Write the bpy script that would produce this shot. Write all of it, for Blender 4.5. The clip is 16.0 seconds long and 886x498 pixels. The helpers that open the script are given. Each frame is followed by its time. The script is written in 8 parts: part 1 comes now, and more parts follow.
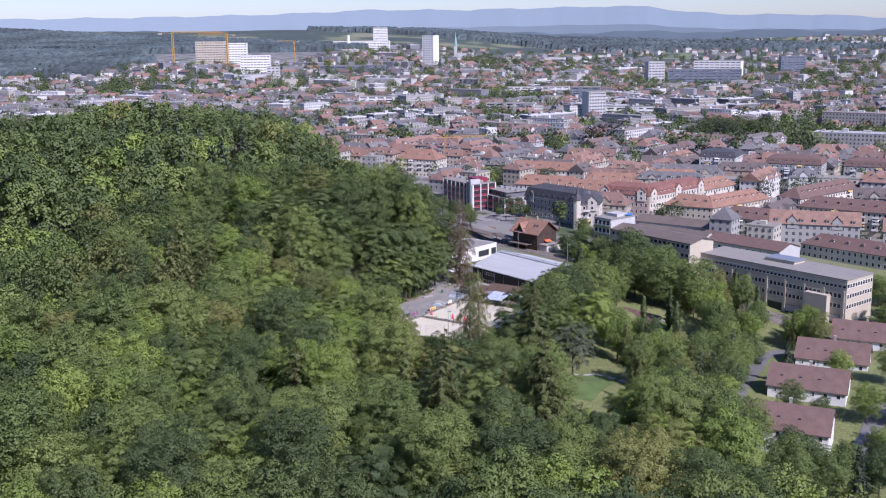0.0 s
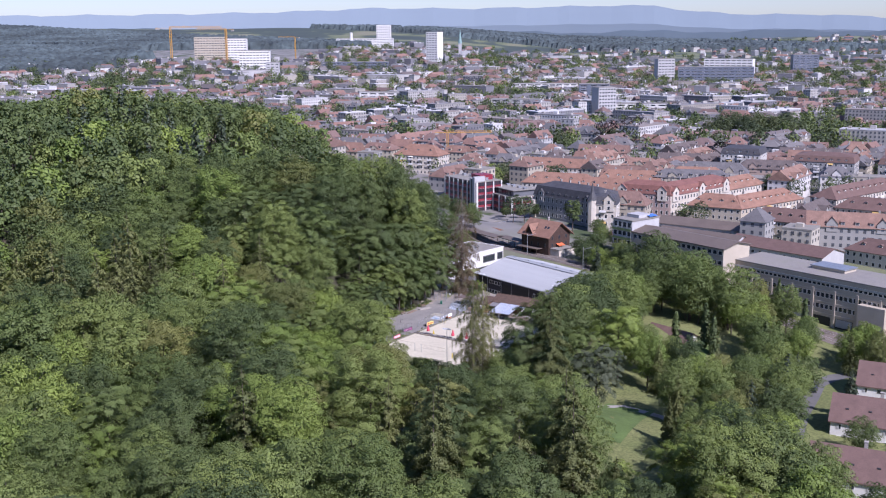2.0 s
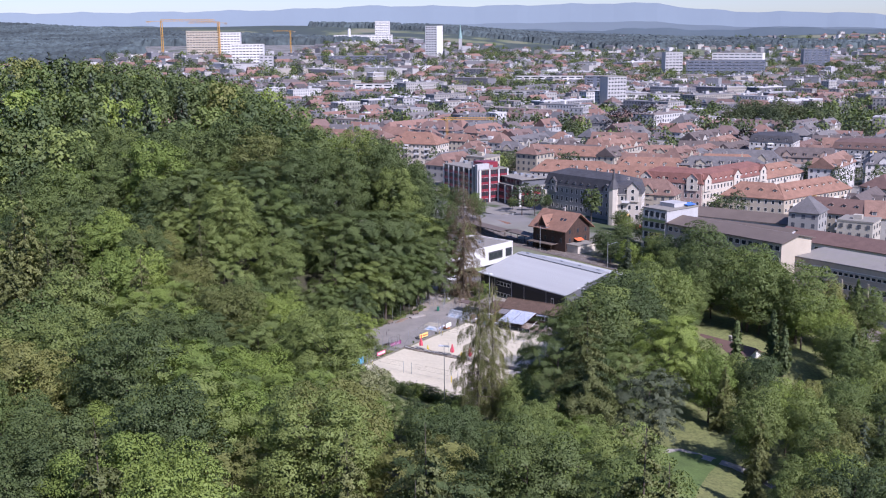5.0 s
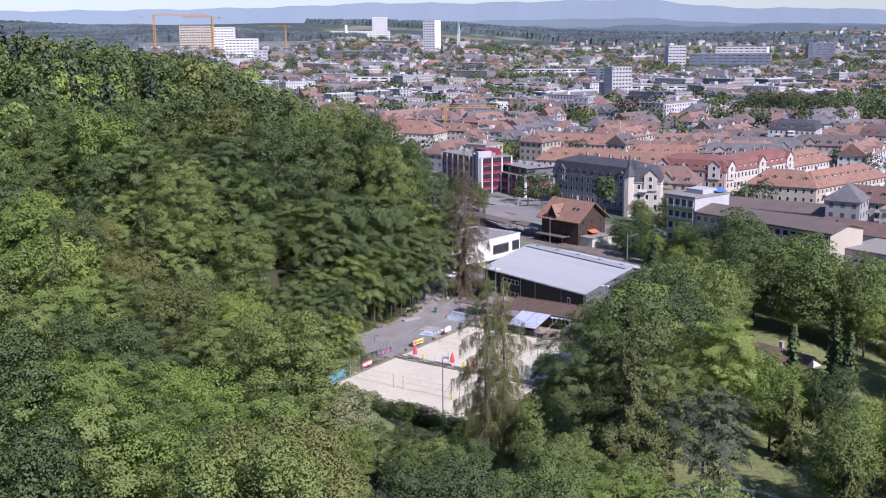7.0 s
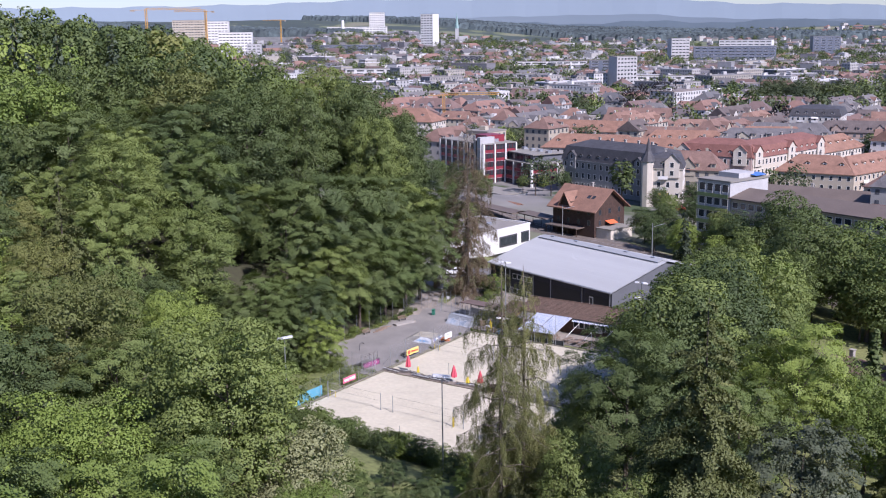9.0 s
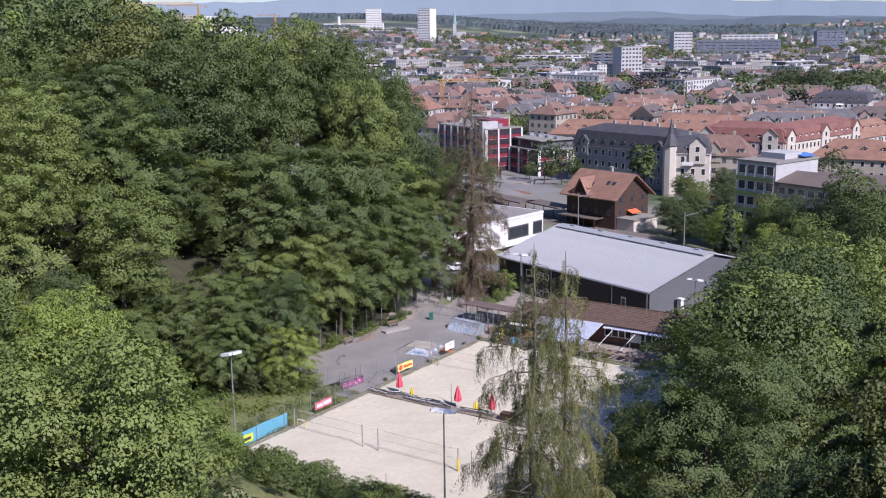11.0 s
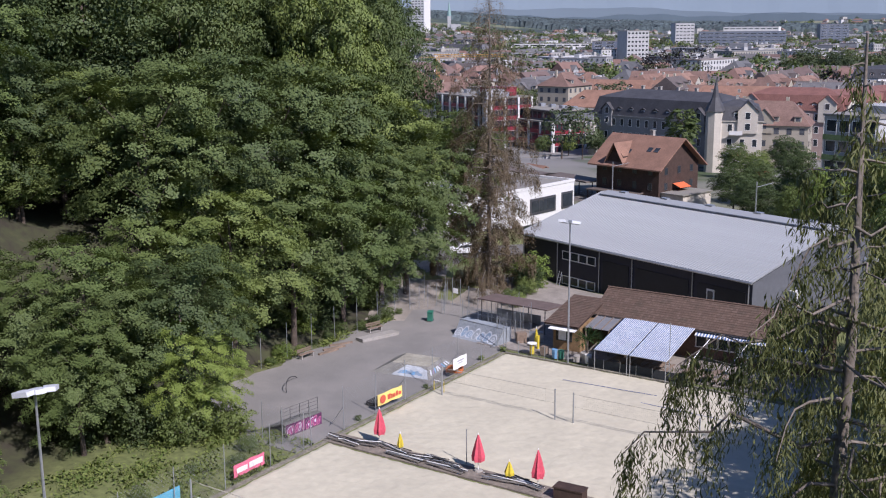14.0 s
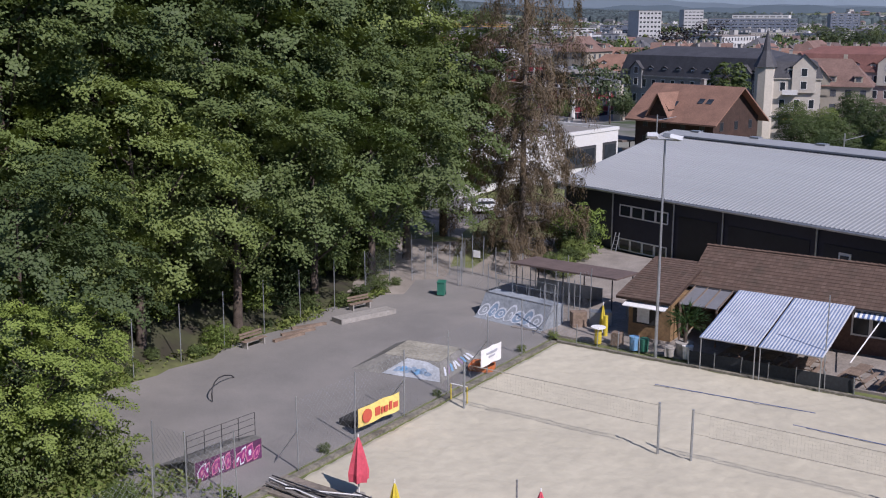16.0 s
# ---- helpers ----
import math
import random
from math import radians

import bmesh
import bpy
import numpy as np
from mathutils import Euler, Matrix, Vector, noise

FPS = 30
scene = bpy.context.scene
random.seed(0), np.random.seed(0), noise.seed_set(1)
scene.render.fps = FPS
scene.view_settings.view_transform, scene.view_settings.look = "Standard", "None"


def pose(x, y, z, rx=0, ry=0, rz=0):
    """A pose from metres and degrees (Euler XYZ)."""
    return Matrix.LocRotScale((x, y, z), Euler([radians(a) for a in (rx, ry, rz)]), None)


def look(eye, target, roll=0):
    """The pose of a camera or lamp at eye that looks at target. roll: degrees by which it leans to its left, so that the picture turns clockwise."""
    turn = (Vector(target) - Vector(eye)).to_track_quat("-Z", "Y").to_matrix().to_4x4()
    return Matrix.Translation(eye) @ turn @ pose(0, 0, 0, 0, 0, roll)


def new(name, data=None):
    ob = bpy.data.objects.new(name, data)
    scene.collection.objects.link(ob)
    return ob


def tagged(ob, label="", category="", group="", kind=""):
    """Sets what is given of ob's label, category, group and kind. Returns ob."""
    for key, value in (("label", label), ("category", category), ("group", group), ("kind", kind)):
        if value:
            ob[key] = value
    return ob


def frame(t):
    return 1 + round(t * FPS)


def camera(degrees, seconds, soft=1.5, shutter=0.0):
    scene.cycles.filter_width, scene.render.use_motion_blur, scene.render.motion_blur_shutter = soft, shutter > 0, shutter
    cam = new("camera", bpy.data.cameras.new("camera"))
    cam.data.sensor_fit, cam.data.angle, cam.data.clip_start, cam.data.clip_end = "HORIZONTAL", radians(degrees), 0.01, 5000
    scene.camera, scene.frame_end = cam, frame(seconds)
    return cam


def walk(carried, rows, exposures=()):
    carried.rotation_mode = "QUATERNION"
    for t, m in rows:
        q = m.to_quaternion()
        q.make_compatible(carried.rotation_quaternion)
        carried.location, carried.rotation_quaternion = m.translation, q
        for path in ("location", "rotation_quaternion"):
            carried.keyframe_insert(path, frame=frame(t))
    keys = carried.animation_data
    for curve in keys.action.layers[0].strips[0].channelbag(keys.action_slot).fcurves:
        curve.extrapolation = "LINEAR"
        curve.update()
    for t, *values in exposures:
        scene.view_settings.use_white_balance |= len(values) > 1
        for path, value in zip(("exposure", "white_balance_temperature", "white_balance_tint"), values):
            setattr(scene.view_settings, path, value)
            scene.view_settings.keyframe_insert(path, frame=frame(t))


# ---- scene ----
cam = camera(45.0, 16.0, 1.12)
# seconds, place in metres, yaw, pitch and roll in degrees
ROWS = [
    (0.0, 3.627, -304.643, 94.883, 2.124, -11.698, -0.676),
    (0.5, 3.634, -291.626, 92.907, 2.190, -11.704, -0.588),
    (1.0, 3.556, -279.150, 90.764, 2.247, -11.696, -0.517),
    (1.5, 3.410, -267.153, 88.490, 2.294, -11.681, -0.463),
    (2.0, 3.209, -255.579, 86.116, 2.330, -11.660, -0.424),
    (2.5, 2.966, -244.379, 83.670, 2.353, -11.639, -0.398),
    (3.0, 2.689, -233.507, 81.179, 2.365, -11.619, -0.385),
    (3.5, 2.386, -222.925, 78.662, 2.368, -11.603, -0.383),
    (4.0, 2.065, -212.597, 76.137, 2.363, -11.591, -0.391),
    (6.5, 0.319, -163.851, 63.833, 2.282, -11.607, -0.525),
    (7.0, -0.046, -154.545, 61.483, 2.264, -11.622, -0.562),
    (7.5, -0.416, -145.355, 59.176, 2.246, -11.638, -0.599),
    (8.0, -0.792, -136.273, 56.909, 2.228, -11.655, -0.634),
    (8.5, -1.175, -127.290, 54.679, 2.209, -11.671, -0.667),
    (9.0, -1.568, -118.402, 52.481, 2.188, -11.685, -0.696),
    (11.5, -3.736, -75.213, 41.688, 2.006, -11.715, -0.731),
    (12.0, -4.221, -66.795, 39.500, 1.947, -11.716, -0.707),
    (12.5, -4.724, -58.438, 37.277, 1.880, -11.719, -0.669),
    (13.0, -5.244, -50.134, 35.007, 1.809, -11.728, -0.616),
    (13.5, -5.781, -41.874, 32.677, 1.736, -11.746, -0.547),
    (14.0, -6.331, -33.646, 30.275, 1.669, -11.778, -0.460),
    (14.5, -6.890, -25.437, 27.789, 1.616, -11.833, -0.354),
    (15.0, -7.454, -17.228, 25.209, 1.587, -11.916, -0.228),
    (15.5, -8.016, -9.002, 22.523, 1.600, -12.037, -0.080),
    (16.0, -8.568, -0.733, 19.722, 1.671, -12.207, 0.092),
]
walk(cam, [(t, pose(x, y, z, 90 + pitch, 0, yaw) @ pose(0, 0, 0, 0, 0, roll)) for t, x, y, z, yaw, pitch, roll in ROWS], [(0.0, 0.43, 5740.0, 30.0), (8.0, 0.49, 5880.0, 29.0), (12.5, 0.29, 6000.0, 25.0), (14.5, 0.14, 6020.0, 23.0), (16.0, -0.06, 6050.0, 23.0)])

# ---- light ----
SUN_EL, SUN_AZ = 43.0, 141.5      # degrees above the horizon, clockwise from +y
world = bpy.data.worlds.new("sky")
scene.world = world
world.use_nodes = True
wn, wl = world.node_tree.nodes, world.node_tree.links
sky = wn.new("ShaderNodeTexSky")
sky.sky_type = "NISHITA"
sky.sun_disc = False
sky.sun_elevation, sky.sun_rotation = radians(SUN_EL), radians(SUN_AZ)
sky.air_density, sky.dust_density, sky.ozone_density = 1.0, 0.3, 3.0
wn["Background"].inputs["Strength"].default_value = 0.085
cool = wn.new("ShaderNodeMix")
cool.data_type, cool.blend_type = "RGBA", "MULTIPLY"
cool.inputs[0].default_value, cool.inputs[7].default_value = 1.0, (0.86, 0.95, 1.10, 1.0)
wl.new(sky.outputs[0], cool.inputs[6])
wl.new(cool.outputs[2], wn["Background"].inputs["Color"])
sun = new("sun", bpy.data.lights.new("sun", "SUN"))
sun.data.energy, sun.data.angle, sun.data.color = 4.9, radians(0.6), (1.0, 0.95, 0.87)
sun.matrix_world = look((math.sin(radians(SUN_AZ)) * 300, math.cos(radians(SUN_AZ)) * 300, 300 * math.tan(radians(SUN_EL))), (0, 0, 0))
tagged(sun, "bright late-summer sun", "sun", kind="structure")
scene.view_settings.exposure = 0.0


# ---- materials ----
def mix_rgb(nt, fac, a, b, blend="MIX"):
    n = nt.nodes.new("ShaderNodeMix")
    n.data_type, n.blend_type = "RGBA", blend
    for sock, val in ((n.inputs[0], fac), (n.inputs[6], a), (n.inputs[7], b)):
        if hasattr(val, "is_output"):
            nt.links.new(val, sock)
        else:
            sock.default_value = val if isinstance(val, float) else (*val, 1.0)
    return n.outputs[2]


def ramp(nt, fac, stops, constant=False):
    n = nt.nodes.new("ShaderNodeValToRGB")
    n.color_ramp.interpolation = "CONSTANT" if constant else "LINEAR"
    while len(n.color_ramp.elements) < len(stops):
        n.color_ramp.elements.new(0.5)
    for e, (p, c) in zip(n.color_ramp.elements, stops):
        e.position, e.color = p, (*c, 1.0)
    nt.links.new(fac, n.inputs[0])
    return n.outputs[0]


def noise_tex(nt, scale, detail=4.0, rough=0.6, vector=None, kind="ShaderNodeTexNoise"):
    n = nt.nodes.new(kind)
    n.inputs["Scale"].default_value = scale
    if kind == "ShaderNodeTexNoise":
        n.inputs["Detail"].default_value, n.inputs["Roughness"].default_value = detail, rough
    if vector is None:
        vector = nt.nodes.new("ShaderNodeTexCoord").outputs["Object"]
    nt.links.new(vector, n.inputs["Vector"])
    return n.outputs[0]


def surface(name, colour, rough=0.8, metal=0.0, fine=8.0, coarse=0.6, vary=0.25, bump=0.3, depth=0.01, spread=None, stain=None):
    """Principled material with variation at two scales; spread: colours picked per object; stain: (colour, amount)."""
    m = bpy.data.materials.new(name)
    m.use_nodes = True
    nt = m.node_tree
    p = nt.nodes["Principled BSDF"]
    p.inputs["Roughness"].default_value, p.inputs["Metallic"].default_value = rough, metal
    a, b = noise_tex(nt, fine), noise_tex(nt, coarse)
    base = colour
    if spread:
        base = ramp(nt, nt.nodes.new("ShaderNodeObjectInfo").outputs["Random"], [(i / len(spread), c) for i, c in enumerate(spread)], True)
    else:
        base = mix_rgb(nt, 0.0, colour, colour)
    if stain:
        base = mix_rgb(nt, ramp(nt, b, [(0.45, (0, 0, 0)), (0.7, (stain[1],) * 3)]), base, stain[0])
    lo, hi = 1 - vary, 1 + vary
    base = mix_rgb(nt, 1.0, base, ramp(nt, a, [(0.3, (lo, lo, lo)), (0.7, (hi, hi, hi))]), "MULTIPLY")
    base = mix_rgb(nt, 1.0, base, ramp(nt, b, [(0.3, (lo, lo, lo)), (0.7, (hi, hi, hi))]), "MULTIPLY")
    nt.links.new(base, p.inputs["Base Color"])
    if bump:
        bn = nt.nodes.new("ShaderNodeBump")
        bn.inputs["Strength"].default_value, bn.inputs["Distance"].default_value = bump, depth
        nt.links.new(a, bn.inputs["Height"])
        nt.links.new(bn.outputs[0], p.inputs["Normal"])
    return m


def foliage(name, dark, light, per_tree=0.8, attribute=False):
    """Leaves: colour varies from tree to tree and clump to clump; some light passes through."""
    m = bpy.data.materials.new(name)
    m.use_nodes = True
    nt = m.node_tree
    p, out = nt.nodes["Principled BSDF"], nt.nodes["Material Output"]
    island = nt.nodes.new("ShaderNodeNewGeometry").outputs["Random Per Island"]
    if attribute:
        tree = nt.nodes.new("ShaderNodeAttribute")
        tree.attribute_name = "tint"
        tree = tree.outputs["Fac"]
    else:
        tree = nt.nodes.new("ShaderNodeObjectInfo").outputs["Random"]
    add = nt.nodes.new("ShaderNodeMath")
    add.operation = "MULTIPLY_ADD"
    nt.links.new(tree, add.inputs[0])
    add.inputs[1].default_value = per_tree
    sc = nt.nodes.new("ShaderNodeMath")
    sc.operation = "MULTIPLY"
    nt.links.new(island, sc.inputs[0])
    sc.inputs[1].default_value = 1.0 - per_tree
    nt.links.new(sc.outputs[0], add.inputs[2])
    mid = tuple((a + b) / 2 for a, b in zip(dark, light))
    col = ramp(nt, add.outputs[0], [(0.12, dark), (0.5, mid), (0.88, light)])
    nt.links.new(col, p.inputs["Base Color"])
    p.inputs["Roughness"].default_value = 0.6
    p.inputs["Specular IOR Level"].default_value = 0.25
    tr = nt.nodes.new("ShaderNodeBsdfTranslucent")
    nt.links.new(mix_rgb(nt, 1.0, col, (1.5, 1.5, 0.6), "MULTIPLY"), tr.inputs["Color"])
    mx = nt.nodes.new("ShaderNodeMixShader")
    mx.inputs[0].default_value = 0.2
    nt.links.new(p.outputs[0], mx.inputs[1])
    nt.links.new(tr.outputs[0], mx.inputs[2])
    nt.links.new(mx.outputs[0], out.inputs["Surface"])
    return m


PALEBARK = surface("pale_bark", (0.16, 0.135, 0.11), 0.95, fine=14, coarse=2, vary=0.35, bump=0.6)
BARK = surface("bark", (0.09, 0.07, 0.055), 0.95, fine=14, coarse=2, vary=0.4, bump=0.8)
LEAF = {
    "broadleaf": ((0.100, 0.142, 0.045), (0.184, 0.232, 0.068)),
    "bright": ((0.136, 0.194, 0.046), (0.216, 0.280, 0.066)),
    "fresh": ((0.150, 0.216, 0.046), (0.216, 0.285, 0.064)),
    "dark": ((0.062, 0.092, 0.037), (0.116, 0.155, 0.052)),
    "larch": ((0.116, 0.138, 0.052), (0.184, 0.206, 0.076)),
    "town": ((0.054, 0.076, 0.042), (0.100, 0.126, 0.060)),
    "spruce": ((0.062, 0.088, 0.058), (0.108, 0.140, 0.088)),
    "pine": ((0.078, 0.098, 0.060), (0.130, 0.150, 0.092)),
    "autumn": ((0.116, 0.140, 0.046), (0.200, 0.212, 0.068)),
    "dry": ((0.092, 0.070, 0.046), (0.178, 0.136, 0.088)),
    "copper": ((0.012, 0.012, 0.012), (0.028, 0.020, 0.022)),
    "weeping": ((0.112, 0.126, 0.046), (0.205, 0.214, 0.080)),
    "pale": ((0.170, 0.190, 0.094), (0.280, 0.296, 0.152)),
    "weed": ((0.110, 0.160, 0.040), (0.220, 0.255, 0.080)),
    "palm": ((0.030, 0.060, 0.016), (0.070, 0.120, 0.030)),
}
FOL = {k: foliage("leaves_" + k, *v) for k, v in LEAF.items()}
WOOD = {k: foliage("wood_" + k, *LEAF[k], attribute=True) for k in ("broadleaf", "bright", "dark", "larch", "spruce", "autumn", "town")}

SAND = surface("sand", (0.505, 0.468, 0.362), 0.95, fine=1.6, coarse=0.12, vary=0.07, bump=0.45, depth=0.10)
ASPHALT = surface("asphalt", (0.220, 0.210, 0.195), 0.9, fine=22, coarse=0.16, vary=0.16, bump=0.3, stain=((0.24, 0.22, 0.20), 0.5))
ROADM = surface("road_asphalt", (0.13, 0.128, 0.125), 0.9, fine=9, coarse=0.1, vary=0.16, bump=0.2)
CONCRETE = surface("concrete", (0.36, 0.34, 0.31), 0.9, fine=6, coarse=0.7, vary=0.18, bump=0.4, stain=((0.16, 0.15, 0.13), 0.6))
GALV = surface("galvanised_steel", (0.42, 0.44, 0.46), 0.45, 0.7, fine=12, coarse=1, vary=0.15, bump=0.1)
DARKSTEEL = surface("dark_steel", (0.06, 0.06, 0.065), 0.6, 0.5, fine=12, coarse=1, vary=0.2, bump=0.1)
WHITEPAINT = surface("white_render", (0.66, 0.655, 0.635), 0.8, fine=3, coarse=0.3, vary=0.06, bump=0.2, stain=((0.55, 0.53, 0.48), 0.4))
CLADDING = surface("anthracite_cladding", (0.024, 0.026, 0.043), 0.55, 0.1, fine=2, coarse=0.2, vary=0.12, bump=0.1)
CLADSIDE = surface("grey_cladding", (0.13, 0.138, 0.155), 0.6, 0.1, fine=2, coarse=0.2, vary=0.08, bump=0.1)
ROOFMETAL = surface("grey_metal_roof", (0.315, 0.328, 0.335), 0.5, 0.0, fine=3, coarse=0.25, vary=0.07, bump=0.05)
GLASS = surface("window_glass", (0.035, 0.042, 0.05), 0.08, 0.0, fine=1, coarse=0.2, vary=0.3, bump=0)
WOODM = surface("weathered_wood", (0.21, 0.155, 0.115), 0.85, fine=18, coarse=2, vary=0.3, bump=0.4)
DARKWOOD = surface("dark_stained_timber", (0.055, 0.032, 0.024), 0.8, fine=14, coarse=1.5, vary=0.3, bump=0.4)
TILEORANGE = surface("orange_roof_tile", (0.235, 0.132, 0.092), 0.85, fine=5, coarse=0.4, vary=0.2, bump=0.5, depth=0.02)


# ---- mesh helpers ----
class Shape:
    """Collects the faces of one mesh."""

    def __init__(self):
        self.v, self.f, self.m = [], [], []

    def face(self, pts, mat=0):
        n = len(self.v)
        self.v += [tuple(p) for p in pts]
        self.f.append(tuple(range(n, n + len(pts))))
        self.m.append(mat)
        return self

    def box(self, x0, y0, z0, x1, y1, z1, mat=0):
        n = len(self.v)
        self.v += [(x, y, z) for z in (z0, z1) for x, y in ((x0, y0), (x1, y0), (x1, y1), (x0, y1))]
        self.f += [(n + a, n + b, n + c, n + d) for a, b, c, d in ((3, 2, 1, 0), (4, 5, 6, 7), (0, 1, 5, 4), (1, 2, 6, 5), (2, 3, 7, 6), (3, 0, 4, 7))]
        self.m += [mat] * 6
        return self

    def tube(self, a, b, r0, r1=None, n=6, mat=0):
        r1 = r0 if r1 is None else r1
        a, b = Vector(a), Vector(b)
        d = (b - a).normalized()
        s = d.orthogonal().normalized()
        t = d.cross(s)
        k = len(self.v)
        for c, r in ((a, r0), (b, r1)):
            self.v += [tuple(c + (s * math.cos(2 * math.pi * i / n) + t * math.sin(2 * math.pi * i / n)) * r) for i in range(n)]
        for i in range(n):
            j = (i + 1) % n
            self.f.append((k + i, k + j, k + n + j, k + n + i))
        self.f += [tuple(k + n - 1 - i for i in range(n)), tuple(k + n + i for i in range(n))]
        self.m += [mat] * (n + 2)
        return self

    def prism(self, outline, z0, z1, mat=0):
        n, k = len(outline), len(self.v)
        self.v += [(x, y, z0) for x, y in outline] + [(x, y, z1) for x, y in outline]
        for i in range(n):
            j = (i + 1) % n
            self.f.append((k + i, k + j, k + n + j, k + n + i))
        self.f += [tuple(k + n - 1 - i for i in range(n)), tuple(k + n + i for i in range(n))]
        self.m += [mat] * (n + 2)
        return self

    def slab(self, pts, thick, mat=0):
        """A sloping plate: the outline of its top, made thick downwards."""
        n, k = len(pts), len(self.v)
        self.v += [tuple(p) for p in pts] + [(x, y, z - thick) for x, y, z in pts]
        self.f.append(tuple(range(k, k + n)))
        self.f.append(tuple(k + 2 * n - 1 - i for i in range(n)))
        for i in range(n):
            j = (i + 1) % n
            self.f.append((k + j, k + i, k + n + i, k + n + j))
        self.m += [mat] * (n + 2)
        return self

    def move(self, m):
        self.v = [tuple(m @ Vector(p)) for p in self.v]
        return self

    def mesh(self, name, mats, smooth=False):
        me = bpy.data.meshes.new(name)
        me.from_pydata(self.v, [], self.f)
        for mt in mats if isinstance(mats, (list, tuple)) else [mats]:
            me.materials.append(mt)
        me.polygons.foreach_set("material_index", self.m)
        if smooth:
            me.polygons.foreach_set("use_smooth", [True] * len(self.f))
        me.update()
        return me


def array_mesh(name, verts, quads, mats, index=None, smooth=False, tint=None, normals=None):
    """A mesh from arrays of vertices and four-cornered faces."""
    me = bpy.data.meshes.new(name)
    n = len(quads)
    me.vertices.add(len(verts))
    me.vertices.foreach_set("co", np.asarray(verts, np.float32).ravel())
    me.loops.add(4 * n)
    me.loops.foreach_set("vertex_index", np.asarray(quads, np.int32).ravel())
    me.polygons.add(n)
    me.polygons.foreach_set("loop_start", np.arange(0, 4 * n, 4, dtype=np.int32))
    for mt in mats:
        me.materials.append(mt)
    if index is not None:
        me.polygons.foreach_set("material_index", np.asarray(index, np.int32))
    me.polygons.foreach_set("use_smooth", np.full(n, smooth or normals is not None))
    if normals is not None:
        at = me.attributes.new("custom_normal", "FLOAT_VECTOR", "POINT")
        at.data.foreach_set("vector", np.asarray(normals, np.float32).ravel())
    if tint is not None:
        at = me.attributes.new("tint", "FLOAT", "POINT")
        at.data.foreach_set("value", np.asarray(tint, np.float32))
    me.update(calc_edges=True)
    return me


def thing(name, label, category, m, group="", kind=""):
    """The Empty at a thing's base."""
    ob = new(name)
    ob.empty_display_size = 0.3
    ob.matrix_basis = m
    return tagged(ob, label, category, group, kind)


def part(name, shape, material, parent, label="", m=None, smooth=False, kind=""):
    """One mesh under a thing or a part; shape may be a ready mesh."""
    data = shape.mesh(name, material, smooth) if isinstance(shape, Shape) else shape
    ob = new(name, data)
    ob.parent = parent
    if m is not None:
        ob.matrix_basis = m
    return tagged(ob, label, kind=kind)


def single(name, shape, material, label, category, m=None, group="", kind="", smooth=False):
    """A thing, or a piece of the setting, that is one mesh."""
    data = shape.mesh(name, material, smooth) if isinstance(shape, Shape) else shape
    ob = new(name, data)
    if m is not None:
        ob.matrix_basis = m
    return tagged(ob, label, category, group, kind)


# ---- the ground ----
def step(x):
    x = np.clip(x, 0.0, 1.0)
    return x * x * (3 - 2 * x)


COURT_X, COURT_Y, COURT_TURN = -3.29, 63.19, -32.0
CU = (math.cos(radians(COURT_TURN)), math.sin(radians(COURT_TURN)))


def court(u, v, z=0.0, turn=0.0):
    """A pose in the courts' own directions: u along the nets, v away over the sand."""
    return pose(COURT_X + u * CU[0] - v * CU[1], COURT_Y + u * CU[1] + v * CU[0], z, 0, 0, COURT_TURN + turn)


SPOTS_FLAT = [(-12, 40, 0), (5, 25, 0), (5, 55, 0), (18, 42, 0), (-8, 75, 0), (-10, 105, -1.2), (-14.5, 80, 0.2), (-14.5, 88, 0.2), (-13, 97, -0.3), (-17, 70, 0.3), (10, 98, -2.2), (30, 78, -2.2), (14, 66, 0)]
SPOTS_HILL = [(-34, 15, 4.5), (-32, 42, 1.5), (-45, 30, 12), (-55, 49, 23), (-55, 84, 25), (-36, 85, 20), (-38, 60, 14), (-27, 76, 7), (-45, 102, 21), (-26, 97, 8), (-88, 63, 23), (-100, 90, 26), (-158, 218, 39), (-114, 221, 36), (-180, 110, 42), (-150, 30, 34), (-135, 130, 35),
              (-257, 351, 22), (-95, -8, 16), (-83, 26, 16), (-50, 130, 16), (-24, 130, 3), (-30, 220, 0)]
SPOTS_NEAR = [(-26, -79, 12), (-48, -122, 13), (0, -110, 13), (-78, -62, 13), (10, -25, 3), (41, -59, 0), (0, -250, 20), (-100, -250, 24), (32, -5, -3), (56, 24, -5)]
SPOTS_EAST = [(77, 15, -9.5), (74, -45, -9.5), (112, 50, -11), (100, -70, -11), (85, 100, -7), (125, 80, -9), (55, 150, -5), (30, 175, -4), (10, 140, -3.5),
              (0, 180, -4), (0, 270, -6), (60, 235, -5), (120, 250, -8), (200, 200, -12), (0, 420, -8), (150, 420, -10)]
SPOTS = np.array(SPOTS_FLAT + SPOTS_HILL + SPOTS_NEAR + SPOTS_EAST, float)


